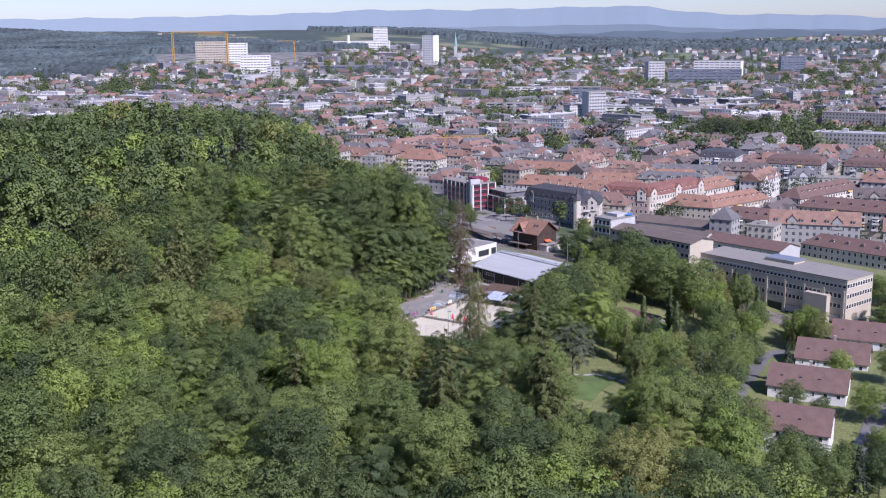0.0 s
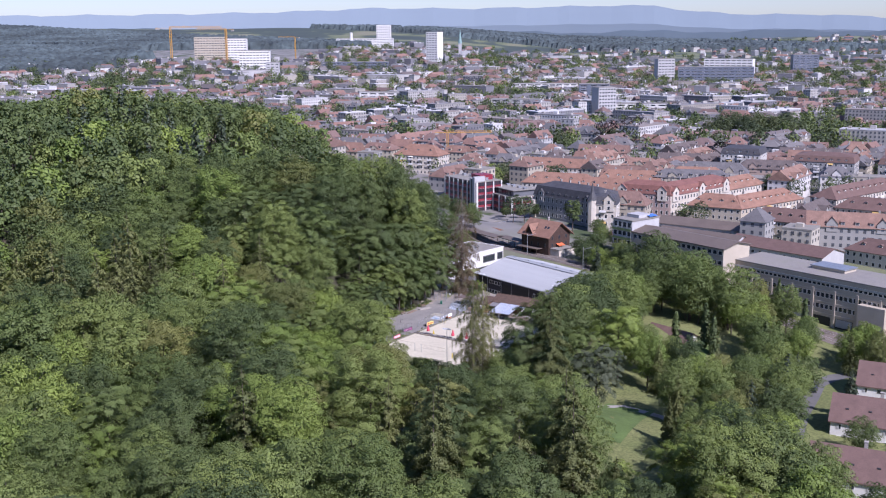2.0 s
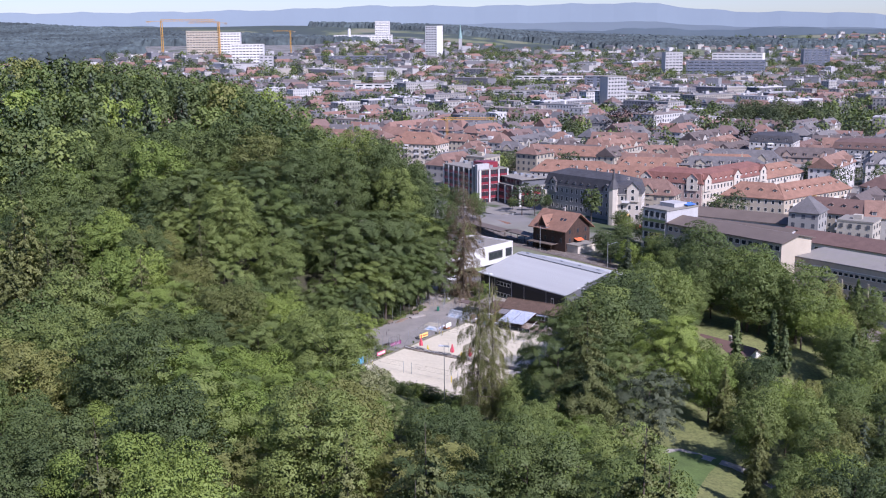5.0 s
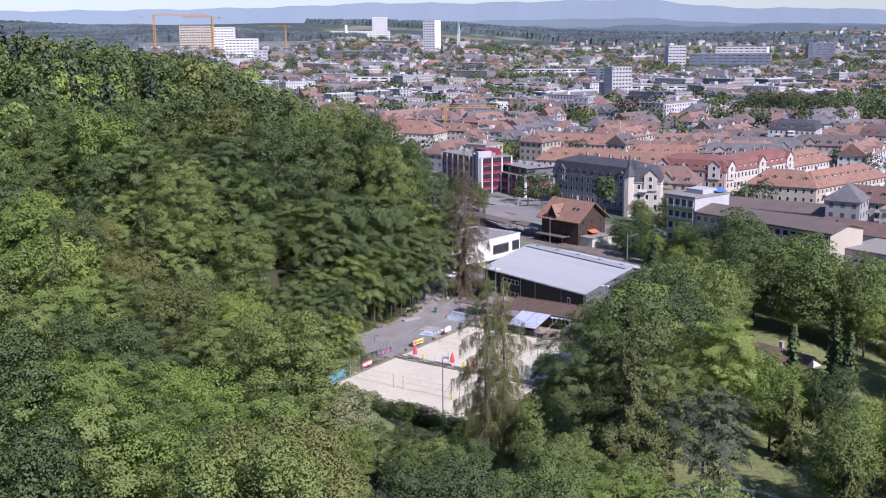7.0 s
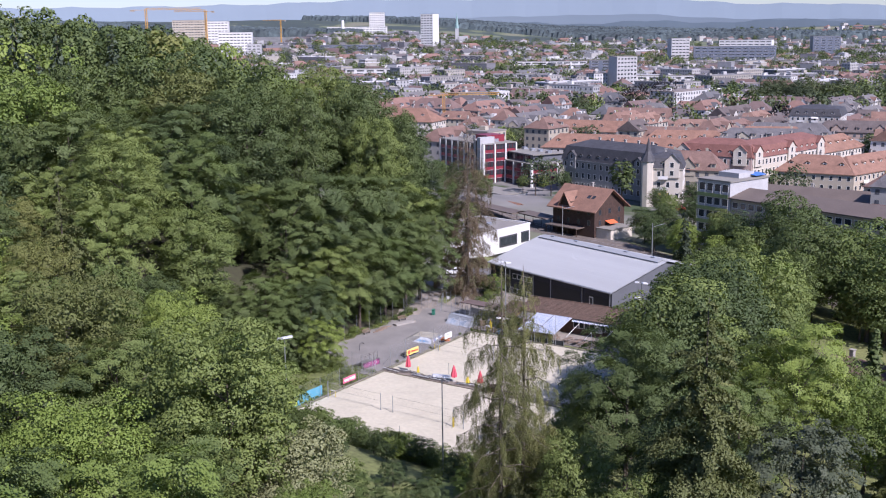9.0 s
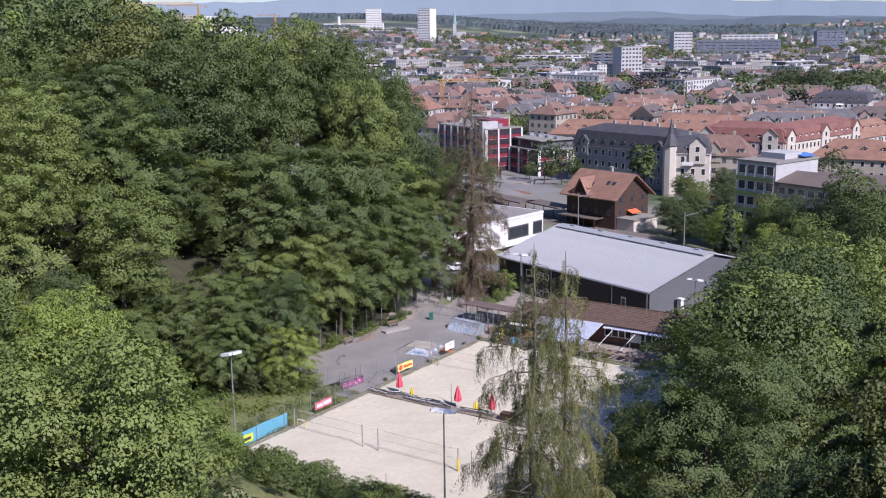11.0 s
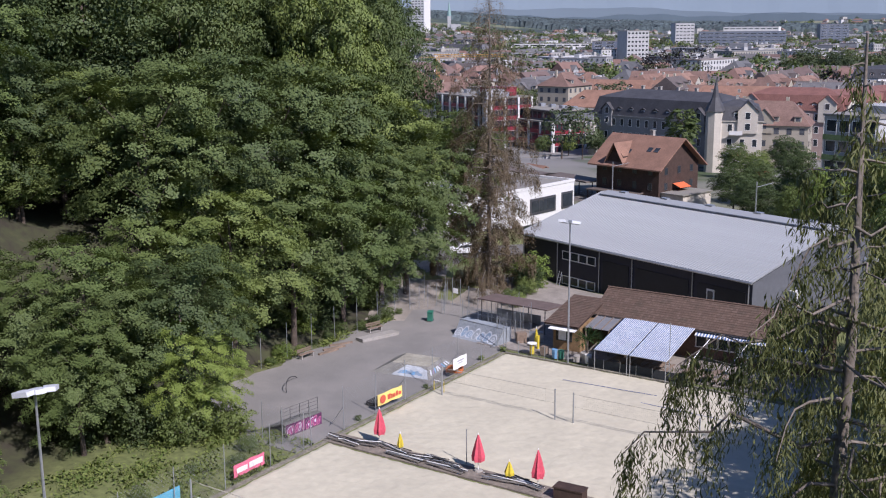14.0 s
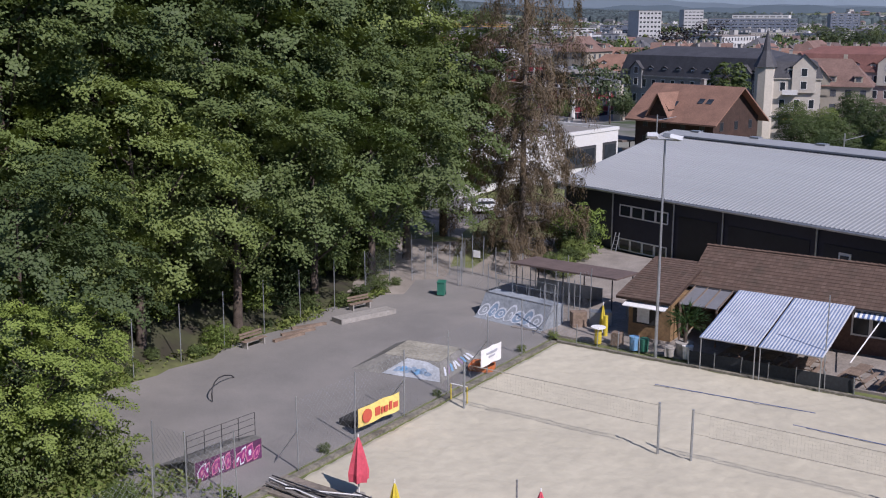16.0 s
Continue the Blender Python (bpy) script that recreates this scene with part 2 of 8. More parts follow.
def heights(x, y):
    """The ground's height at arrays of x and y."""
    x, y = np.asarray(x, float), np.asarray(y, float)
    d2 = (x[..., None] - SPOTS[:, 0]) ** 2 + (y[..., None] - SPOTS[:, 1]) ** 2
    w = 1.0 / (d2 + 60.0) ** 1.6
    near = (w * SPOTS[:, 2]).sum(-1) / w.sum(-1)
    dx, dy = x - COURT_X, y - COURT_Y
    u, v = dx * CU[0] + dy * CU[1], -dx * CU[1] + dy * CU[0]
    off = np.hypot(np.maximum(np.maximum(-15.5 - u, u - 36), 0), np.maximum(np.maximum(-50 - v, v - 12), 0))
    near = near * step(off / 14.0)
    left = step((420 - x) / 900.0)
    far = -9 + 44 * step((y - 1000) / 1500.0) * left - 4 * step((y - 500) / 800.0) * (1 - left)
    ridge = 0.5 + 0.5 * np.sin(x * 0.0021 + 1.1) * np.sin(x * 0.0009 + y * 0.0006)
    far = far + step((y - 3000) / 1400.0) * (28 + 34 * ridge + 26 * step((-300 - x) / 700.0))
    reach = np.hypot(x, y - 60)
    return near + (far - near) * step((reach - 330) / 260.0)


def ground_z(x, y):
    return float(heights(np.array([x]), np.array([y]))[0])


# ---- trees ----
def unit(a):
    return a / (np.linalg.norm(a, axis=1, keepdims=True) + 1e-9)


def cards(c, nrm, size, rng, long=1.0, fold=0.14, shade=None, slim=0.36, along=None):
    """Leaf clumps: one folded four-cornered blade at each centre c, facing about along nrm; shade: the crown's own normals there."""
    n = len(c)
    nrm = nrm / (np.linalg.norm(nrm, axis=1, keepdims=True) + 1e-9)
    a = np.cross(nrm, rng.normal(size=(n, 3))) if along is None else along - nrm * (along * nrm).sum(1, keepdims=True)
    a /= np.linalg.norm(a, axis=1, keepdims=True) + 1e-9
    b = np.cross(nrm, a)
    s = (size * rng.uniform(0.65, 1.35, n))[:, None]
    lift = nrm * s * fold
    v = np.stack([c - a * s * long * 0.5 - lift * rng.uniform(0, 1, (n, 1)), c - b * s * slim + lift * 0.4, c + a * s * long * 0.5 - lift * rng.uniform(0, 1, (n, 1)), c + b * s * slim + lift * 0.4], 1)
    shade = unit(nrm if shade is None else unit(shade) * 0.72 + nrm * 0.28)
    return v.reshape(-1, 3), np.arange(4 * n).reshape(n, 4), np.repeat(shade, 4, axis=0)


def stem(points, r0, r1, sides=6):
    """A bent tapered limb through the points."""
    points = np.asarray(points, float)
    v, q = [], []
    for i, p in enumerate(points):
        d = points[min(i + 1, len(points) - 1)] - points[max(i - 1, 0)]
        d /= np.linalg.norm(d) + 1e-9
        s = np.cross(d, (0.3, 0.9, 0.1) if abs(d[2]) > 0.7 else (0, 0, 1.0))
        s /= np.linalg.norm(s)
        t = np.cross(d, s)
        r = r0 + (r1 - r0) * i / (len(points) - 1)
        for k in range(sides):
            g = 2 * math.pi * k / sides
            v.append(p + (s * math.cos(g) + t * math.sin(g)) * r)
        if i:
            for k in range(sides):
                m = (k + 1) % sides
                q.append(((i - 1) * sides + k, (i - 1) * sides + m, i * sides + m, i * sides + k))
    return np.array(v), np.array(q)


def joined(pieces):
    v, q, n = [], [], 0
    for a, b in pieces:
        v.append(a)
        q.append(b + n)
        n += len(a)
    return np.concatenate(v), np.concatenate(q)


def spread(n):
    """n directions spread evenly over a sphere."""
    i = np.arange(n) + 0.5
    h, g = 1 - 2 * i / n, i * 2.39996
    w = np.sqrt(1 - h * h)
    return np.stack([w * np.cos(g), w * np.sin(g), h], 1)


def broadleaf_data(seed, tall, wide, card, number, low=0.28, airy=False):
    """Trunk with limbs, and a crown of lobes; each lobe carries rounded tufts of leaf clumps. Heights and widths in metres."""
    rng = np.random.default_rng(seed)
    r = wide / 2
    mid, half = tall * (1 + low) / 2, tall * (1 - low) / 2
    lobes = []
    count = int(rng.integers(14, 19))
    for i in range(count):
        g, h = i * 2.4 + rng.uniform(-0.4, 0.4), -0.75 + 1.6 * (i + 0.5) / count + rng.uniform(-0.1, 0.1)
        ring = math.sqrt(max(0.05, 1 - min(abs(h), 0.97) ** 2)) * rng.uniform(0.52, 0.84)
        if h < -0.2:
            ring *= 0.85
        lobes.append((ring * r * math.cos(g), ring * r * math.sin(g), mid + h * half * 0.80, r * rng.uniform(0.32, 0.50)))
    lobes.append((0, 0, mid, r * 0.55))
    lobes = np.array(lobes)
    heart = np.array([0, 0, mid - half * 0.3])
    fine = number > 1500
    cs, ns, hs, ss = [], [], [], []
    if fine:
        tufts = []
        for i, (x, y, z, s) in enumerate(lobes):
            k = 20 if airy else 22
            d = unit(spread(k) + rng.normal(0, 0.28, (k, 3)))
            for e in d[d[:, 2] > -0.6]:
                q = np.array([x, y, z]) + e * s * (rng.uniform(0.72, 0.98) if airy else rng.uniform(0.66, 1.10))
                if all(np.linalg.norm(q - l[:3]) > l[3] * 0.72 for j, l in enumerate(lobes) if j != i) and rng.uniform() > 0.12:
                    tufts.append((q, e, s * (rng.uniform(0.38, 0.74) if airy else rng.uniform(0.24, 0.46))))
        total = sum(k[2] ** 2 for k in tufts)
        for q, e, s in tufts:
            n = int(0.95 * number * s * s / total) + 3
            if airy:
                out = e * (1, 1, 0) + q * (1, 1, 0) / r * 0.8 + rng.normal(0, 0.2, 3) * (1, 1, 0)
                out = out / (np.linalg.norm(out) + 1e-6) + (0, 0, 0.55 * e[2])
                out /= np.linalg.norm(out)
                side = np.cross(out, (0, 0, 1.0))
                side /= np.linalg.norm(side) + 1e-6
                t = rng.beta(1.6, 1.3, n) * 1.25 - 0.62
                p = q + out * (s * t)[:, None] + side * (s * rng.normal(0, 0.26, n) * (1.05 - 0.75 * t))[:, None]
                p[:, 2] += s * (rng.normal(0, 0.10, n) - 0.32 * (t + 0.6) ** 2)
                up = np.array([0, 0, 0.85]) + out * 0.45 + e * 0.35
                ns.append(up + rng.normal(0, 0.42, (n, 3)))
                hs.append(up * 0.8 + e * 0.25 + unit(p - heart) * 0.55 + rng.normal(0, 0.28, (n, 3)))
            else:
                d = unit(rng.normal(size=(n, 3)) + e * 0.40 + (0, 0, 0.60))
                p = q + d * (1.28, 1.28, 0.52) * (s * (0.98 - np.abs(rng.normal(0, 0.20, n)) + (rng.uniform(size=n) < 0.12) * rng.uniform(0.05, 0.45, n)))[:, None]
                p[:, 2] -= 0.35 * s * (((p - q)[:, :2] ** 2).sum(1) / (1.4 * s * s))
                ns.append(d + np.array([0, 0, 0.35]) + rng.normal(0, 0.55, (n, 3)))
                hs.append(d * 0.60 + e * 0.25 + unit(p - heart) * 0.95 + rng.normal(0, 0.20, (n, 3)))
            cs.append(p)
            ss.append(np.full(n, card))
        for x, y, z, s in lobes:
            n = int((0.03 if airy else 0.13) * number * s * s / (lobes[:, 3] ** 2).sum())
            d = unit(rng.normal(size=(n, 3)))
            cs.append(np.array([x, y, z]) + d * (s * rng.uniform(0.50, 0.72, n))[:, None])
            ns.append(d + rng.normal(0, 0.3, (n, 3)))
            hs.append(d)
            ss.append(np.full(n, card * (1.2 if airy else 1.6)))
    else:
        for i, (x, y, z, s) in enumerate(lobes):
            n = int(1.35 * number * s * s / (lobes[:, 3] ** 2).sum()) + 2
            d = unit(rng.normal(size=(n, 3)))
            d[:, 2] = np.where(d[:, 2] < -0.35, -d[:, 2], d[:, 2])
            p = np.array([x, y, z]) + d * s * np.array([1, 1, 0.86]) * (1 + rng.normal(0, 0.14, n))[:, None]
            keep = np.ones(n, bool)
            for j, l in enumerate(lobes):
                if j != i:
                    keep &= np.linalg.norm((p - l[:3]) / (1, 1, 0.86), axis=1) > l[3] * 0.88
            cs.append(p[keep])
            hs.append(d[keep] * 0.8 + unit(p[keep] - heart) * 0.5)
            ns.append((d + rng.normal(0, 0.24, (n, 3)) + np.array([0, 0, 0.12]))[keep])
            ss.append(np.full(int(keep.sum()), card))
    crown = cards(np.concatenate(cs), np.concatenate(ns), np.concatenate(ss), rng, shade=np.concatenate(hs))
    limbs = [stem([(0, 0, -0.6), (rng.uniform(-0.2, 0.2), rng.uniform(-0.2, 0.2), tall * 0.3), (0, 0, tall * 0.72)], 0.026 * tall * 0.6 + 0.05, 0.06)]
    for x, y, z, s in lobes[:-1:2] if fine else ():
        z0 = max(tall * 0.18, z - math.hypot(x, y) * 0.9 - 0.5)
        limbs.append(stem([(0, 0, z0), (x * 0.5, y * 0.5, (z0 + z) / 2 - 0.2), (x, y, z)], 0.09, 0.03, 4))
    return joined(limbs), crown


def conifer_data(seed, tall, wide, card, droop=0.35, fill=1.0, low=0.1, strands=False, bare=0.0, power=0.75, slim=0.11, spray=0.20):
    """Trunk, whorls of boughs, and sprays of needles along them."""
    rng = np.random.default_rng(seed)
    limbs = [stem([(0, 0, -0.6), (rng.uniform(-0.15, 0.15), 0.1, tall * 0.5), (0, 0, tall * 0.99)], 0.014 * tall + 0.06, 0.02)]
    cs, ns = [], []
    z = tall * low
    while z < tall * 0.985:
        f = (z - tall * low) / (tall * (1 - low))
        reach = wide / 2 * (1 - f) ** power * (0.55 + 0.45 * min(1, f * 6 + 0.2)) + 0.15
        k = int(rng.integers(5, 8))
        off = rng.uniform(0, 6.3)
        for i in range(k):
            g = off + 2 * math.pi * i / k + rng.uniform(-0.3, 0.3)
            ln = reach * rng.uniform(0.6, 1.15)
            if rng.uniform() < bare:
                continue
            tip = np.array([math.cos(g) * ln, math.sin(g) * ln, z - ln * droop * rng.uniform(0.6, 1.4) + 0.06 * ln])
            root = np.array([0, 0, z])
            if ln > 1.0 and card < 1.0:
                limbs.append(stem([root, (root + tip) / 2 + (0, 0, 0.10 * ln), tip], 0.035, 0.008, 3))
            n = max(2, int(fill * (ln + 0.3) * 1.15 / card))
            t = rng.uniform(0.12, 1.03, n)
            p = root + (tip - root) * t[:, None]
            p[:, 2] += 0.4 * ln * t * (1 - t)
            side = np.array([-math.sin(g), math.cos(g), 0])
            p += side * (rng.normal(0, spray, n) * ln * (1.1 - t * 0.7))[:, None]
            if strands:
                p[:, 2] -= rng.uniform(0, 1.3, n) * (0.3 + 0.25 * ln)
                nn = rng.normal(0, 1, (n, 3)) * (1, 1, 0.25)
            else:
                p[:, 2] -= rng.uniform(0, 0.35, n)
                nn = rng.normal(0, 0.5, (n, 3)) + (math.cos(g) * 0.5, math.sin(g) * 0.5, 0.8)
            cs.append(p)
            ns.append(nn)
        z += max(0.35, tall * 0.026) * rng.uniform(0.8, 1.2)
    cs, ns = np.concatenate(cs), np.concatenate(ns)
    if strands:
        n = len(cs)
        s = card * rng.uniform(0.6, 1.5, n)
        g = np.arctan2(cs[:, 1], cs[:, 0]) + math.pi / 2 + rng.normal(0, 0.7, n)
        a = np.stack([np.cos(g), np.sin(g), 0 * g], 1) * (s * slim)[:, None]
        d = np.stack([rng.normal(0, 0.45, n), rng.normal(0, 0.45, n), -1 + 0 * g], 1) * s[:, None]
        v = np.stack([cs - a * 0.6, cs + d * 0.5 - a, cs + d, cs + d * 0.5 + a], 1).reshape(-1, 3)
        out = unit(unit(cs * (1, 1, 0)) + (0, 0, 0.45) + rng.normal(0, 0.3, (n, 3)))
        q = np.arange(4 * n).reshape(n, 4)
        turned = (np.cross(v[2::4] - v[0::4], v[3::4] - v[1::4]) * out).sum(1) < 0
        q[turned] = q[turned][:, ::-1]
        return joined(limbs), (v, q, np.repeat(out, 4, axis=0))
    return joined(limbs), cards(cs, ns, card, rng, long=1.5, shade=unit(cs * (1, 1, 0)) + (0, 0, 0.45))


def soft_conifer_data(seed, tall, wide, card, number, low=0.06, power=0.7):
    """Trunk and a feathery cone of arching boughs, each hung with short soft needle sprays."""
    rng = np.random.default_rng(seed)
    limbs = [stem([(0, 0, -0.6), (rng.uniform(-0.15, 0.15), 0.1, tall * 0.5), (0, 0, tall * 0.97)], 0.009 * tall + 0.05, 0.02)]
    boughs = int(tall * 5.0)
    f = (np.arange(boughs) + rng.uniform(0, 1, boughs)) / boughs
    f = 1 - (1 - f * 0.995) ** 0.62
    tiers = tall * 1.05
    f = 0.65 * np.round(f * tiers) / tiers + 0.35 * f
    g = np.arange(boughs) * 2.39996 + rng.normal(0, 0.35, boughs)
    ln = wide / 2 * ((1 - f) ** power * (0.74 + 0.26 * np.minimum(1, f * 7))) * rng.choice([0.55, 0.80, 1.0, 1.18], boughs, p=[0.2, 0.3, 0.35, 0.15]) + 0.2
    lift, fall = rng.uniform(0.05, 0.28, boughs), rng.uniform(0.30, 0.62, boughs)
    share = (ln + 0.8) ** 1.3
    k = np.repeat(np.arange(boughs), np.maximum(3, (number * share / share.sum()).astype(int)))
    n = len(k)
    t = rng.beta(1.7, 0.95, n)
    out = np.stack([np.cos(g[k]), np.sin(g[k]), 0 * t], 1)
    side = np.stack([-np.sin(g[k]), np.cos(g[k]), 0 * t], 1)
    r = ln[k] * t
    p = out * r[:, None] + side * (rng.normal(0, 0.085, n) * (0.5 + ln[k]) * (1.15 - 0.6 * t))[:, None]
    drop = rng.exponential(0.16, n)
    p[:, 2] = tall * (low + (0.985 - low) * f[k]) + ln[k] * (lift[k] * t - fall[k] * t ** 2.1) - drop * (0.35 + 0.30 * ln[k])
    p += rng.normal(0, 0.07, (n, 3))
    lean = rng.normal(0, 0.30, (boughs, 3))[k]
    nrm = out * 0.4 + np.array([0, 0, 0.5]) + rng.normal(0, 0.8, (n, 3))
    shade = out * (0.35 + 0.7 * t)[:, None] + lean + rng.normal(0, 0.28, (n, 3))
    shade[:, 2] += 0.95 - 2.2 * np.minimum(drop, 0.5)
    along = out * 0.35 + np.array([0, 0, -0.45]) + rng.normal(0, 0.8, (n, 3))
    return joined(limbs), cards(p, nrm, card, rng, long=1.25, shade=shade, slim=0.34, along=along)


def weeping_data(seed, tall, boughs, reach, leaf, low=0.10, hang=1.6, thick=9.0, top=0.35, thin=0.0):
    """A tree with long spreading boughs from which leafy twigs hang down; reach: the longest bough, top: the reach left at the tip."""
    rng = np.random.default_rng(seed)
    limbs = [stem([(0, 0, -0.6), (rng.uniform(-0.2, 0.2), 0.15, tall * 0.45), (0.1, 0, tall * 0.8), (0, 0, tall)], 0.0075 * tall + 0.04, 0.02)]
    cs, ln_all, out_all = [], [], []
    for i in range(boughs):
        f = (i + rng.uniform(0, 1)) / boughs
        z = tall * (low + (0.985 - low) * f)
        g = i * 2.39996 + rng.uniform(-0.5, 0.5)
        ln = reach * (1 - (1 - top) * f) * rng.choice([0.45, 0.7, 1.0, 1.15], p=[0.25, 0.3, 0.3, 0.15]) * (1 - 0.75 * max(0.0, f - 0.75) * 4)
        d = np.array([math.cos(g), math.sin(g), 0.0])
        t = np.linspace(0, 1, 6)
        lift, fall = rng.uniform(0.0, 0.22), rng.uniform(0.22, 0.5)
        line = np.array([0, 0, z]) + d * (ln * t)[:, None]
        line[:, 2] += ln * (lift * t - fall * t ** 2.2)
        line[1:-1] += rng.normal(0, 0.05 * ln, (4, 3))
        limbs.append(stem(line, 0.018 + 0.010 * ln, 0.008, 4))
        for k in range(max(3, int(ln * thick * (1 - thin * f)))):
            q = rng.beta(1.5, 0.9)
            root = np.array([np.interp(q, t, line[:, a]) for a in range(3)]) + np.cross(d, (0, 0, 1)) * rng.normal(0, 0.10) * ln * (1.1 - q)
            drop = hang * rng.uniform(0.25, 1.0) * (0.5 + 0.6 * q) * min(1.0, 0.35 + ln / reach)
            m = max(4, int(drop / (leaf * 0.32)))
            w = np.linspace(0, 1, m)
            sway = rng.normal(0, 0.16, 2)
            p = root + np.stack([sway[0] * drop * w ** 1.5, sway[1] * drop * w ** 1.5, -drop * w], 1) + rng.normal(0, leaf * 0.32, (m, 3))
            cs.append(p)
            out_all.append(np.tile(d * 0.8 + (0, 0, 0.5), (m, 1)))
            ln_all.append(np.full(m, leaf) * rng.uniform(0.7, 1.25))
    cs, s, out = np.concatenate(cs), np.concatenate(ln_all), np.concatenate(out_all)
    n = len(cs)
    g = rng.uniform(0, 6.28, n)
    a = np.stack([np.cos(g), np.sin(g), 0 * g], 1) * (s * 0.10)[:, None]
    down = np.stack([rng.normal(0, 0.4, n), rng.normal(0, 0.4, n), -1 + 0 * g], 1) * s[:, None]
    v = np.stack([cs - a * 0.5, cs + down * 0.5 - a, cs + down, cs + down * 0.5 + a], 1).reshape(-1, 3)
    out = unit(out + rng.normal(0, 0.45, (n, 3)))
    q = np.arange(4 * n).reshape(n, 4)
    turned = (np.cross(v[2::4] - v[0::4], v[3::4] - v[1::4]) * out).sum(1) < 0
    q[turned] = q[turned][:, ::-1]
    return joined(limbs), (v, q, np.repeat(out, 4, axis=0))


KINDS = {
    "broadleaf": ("broadleaf_tree", "full green broadleaf tree on the wooded slope"),
    "bright": ("maple_tree", "light green broadleaf tree with a rounded crown"),
    "dark": ("beech_tree", "dark green broadleaf tree with dense foliage"),
    "autumn": ("broadleaf_tree", "broadleaf tree with yellowing brownish leaves"),
    "town": ("broadleaf_tree", "dark green tree in the town"),
    "larch": ("larch_tree", "olive green larch with drooping feathery boughs"),
    "spruce": ("spruce_tree", "dark bluish green spruce with a pointed top"),
}
# size of a leaf clump and their number at five degrees of fineness
FINE = ((0.19, 40000), (0.28, 18000), (0.50, 4600), (1.0, 820), (1.9, 100))
STOCK = {}


def stock(kind, variant, fine):
    """Trunk and crown data of one kind, made once; unit trees of about their real size."""
    seed_of = kind if kind in ("larch", "spruce") else "leafy"
    key = (seed_of, variant, fine)
    if key not in STOCK:
        card, number = FINE[fine]
        seed = 11 + 37 * variant + sum(map(ord, seed_of))
        if kind == "larch":
            STOCK[key] = soft_conifer_data(seed, 22, 10.5, (0.21, 0.30, 0.52, 1.0, 1.9)[fine], (42000, 21000, 6400, 1200, 130)[fine], power=0.88)
        elif kind == "spruce":
            STOCK[key] = soft_conifer_data(seed, 24, 9.5, (0.22, 0.32, 0.54, 1.0, 1.9)[fine], (40000, 20000, 6000, 1200, 130)[fine], power=0.85)
        else:
            tall, wide, low = ((20, 11, 0.15), (19, 12.5, 0.12), (22, 11.5, 0.17), (18, 13, 0.11), (5, 6, -0.25))[variant]
            if variant == 4:
                card, number = card * 0.7, number * 0.35
            STOCK[key] = broadleaf_data(seed, tall, wide, card, number, low, variant in (1, 3) and fine == 0)
    return STOCK[key]


MESHES = {}


def plant(kind, variant, fine, x, y, size, turn, z=None, group="trees of the wood", label="", width=1.0):
    """A tree as a thing of its own, with trunk and crown."""
    key = (kind if kind in ("larch", "spruce") else "leafy", variant, fine)
    if key not in MESHES:
        (tv, tq), (cv, cq, cn) = stock(*key)
        MESHES[key] = (array_mesh("trunk", tv, tq, [BARK], smooth=True), array_mesh("crown", cv, cq, [FOL[kind]], normals=cn))
    name, text = KINDS[kind]
    m = pose(x, y, ground_z(x, y) if z is None else z, 0, 0, turn) @ Matrix.Diagonal((size * width, size * width, size, 1))
    t = thing(name, label or text, "tree", m, group)
    part("trunk", MESHES[key][0], None, t)
    crown = part("crown", MESHES[key][1], None, t)
    crown.material_slots[0].link = "OBJECT"
    crown.material_slots[0].material = FOL[kind]
    return t


class Wood:
    """Gathers far trees into one mesh of kind stuff."""

    def __init__(self):
        self.v, self.q, self.i, self.t, self.h, self.n = [], [], [], [], [], 0
        self.mats = [BARK] + list(WOOD.values())

    def add(self, kind, variant, fine, x, y, z, size, turn, tint, width=1.0):
        (tv, tq), (cv, cq, cn) = stock(kind, variant, fine)
        c, s = math.cos(turn), math.sin(turn)
        rot = np.array([[c, s, 0], [-s, c, 0], [0, 0, 1]]) * size
        rot[:2] *= width
        flat = np.array([[c, s, 0], [-s, c, 0], [0, 0, 1]])
        for v, q, mat, h in ((tv, tq, 0, unit(tv * (1, 1, 0))), (cv, cq, 1 + list(WOOD).index(kind), cn)):
            self.h.append(h @ flat)
            self.v.append(v @ rot + (x, y, z))
            self.q.append(q + self.n)
            self.i.append(np.full(len(q), mat))
            self.t.append(np.full(len(v), tint))
            self.n += len(v)

    def link(self, name, label):
        me = array_mesh(name, np.concatenate(self.v), np.concatenate(self.q), self.mats, np.concatenate(self.i), tint=np.concatenate(self.t), normals=np.concatenate(self.h))
        return tagged(new(name, me), label, "woodland", kind="stuff")


# ---- terrain ----
def wood_edge(y):
    """The x up to which the wood stands on the hillside."""
    return float(np.interp(y, [-260, -105, -70, -40, -12, 12, 28, 40, 56, 66, 75, 84, 100, 130, 220, 330], [70, 62, 30, 4, -24, -40, -40, -37, -36, -31, -25, -22, -21, -27, -60, -120]))


def uneven(stops):
    """Grid lines with a spacing for each stretch."""
    out = [stops[0][0]]
    for (a, d), (b, _) in zip(stops, stops[1:]):
        n = max(1, round((b - a) / d))
        out += [a + (b - a) * (i + 1) / n for i in range(n)]
    return np.array(out)


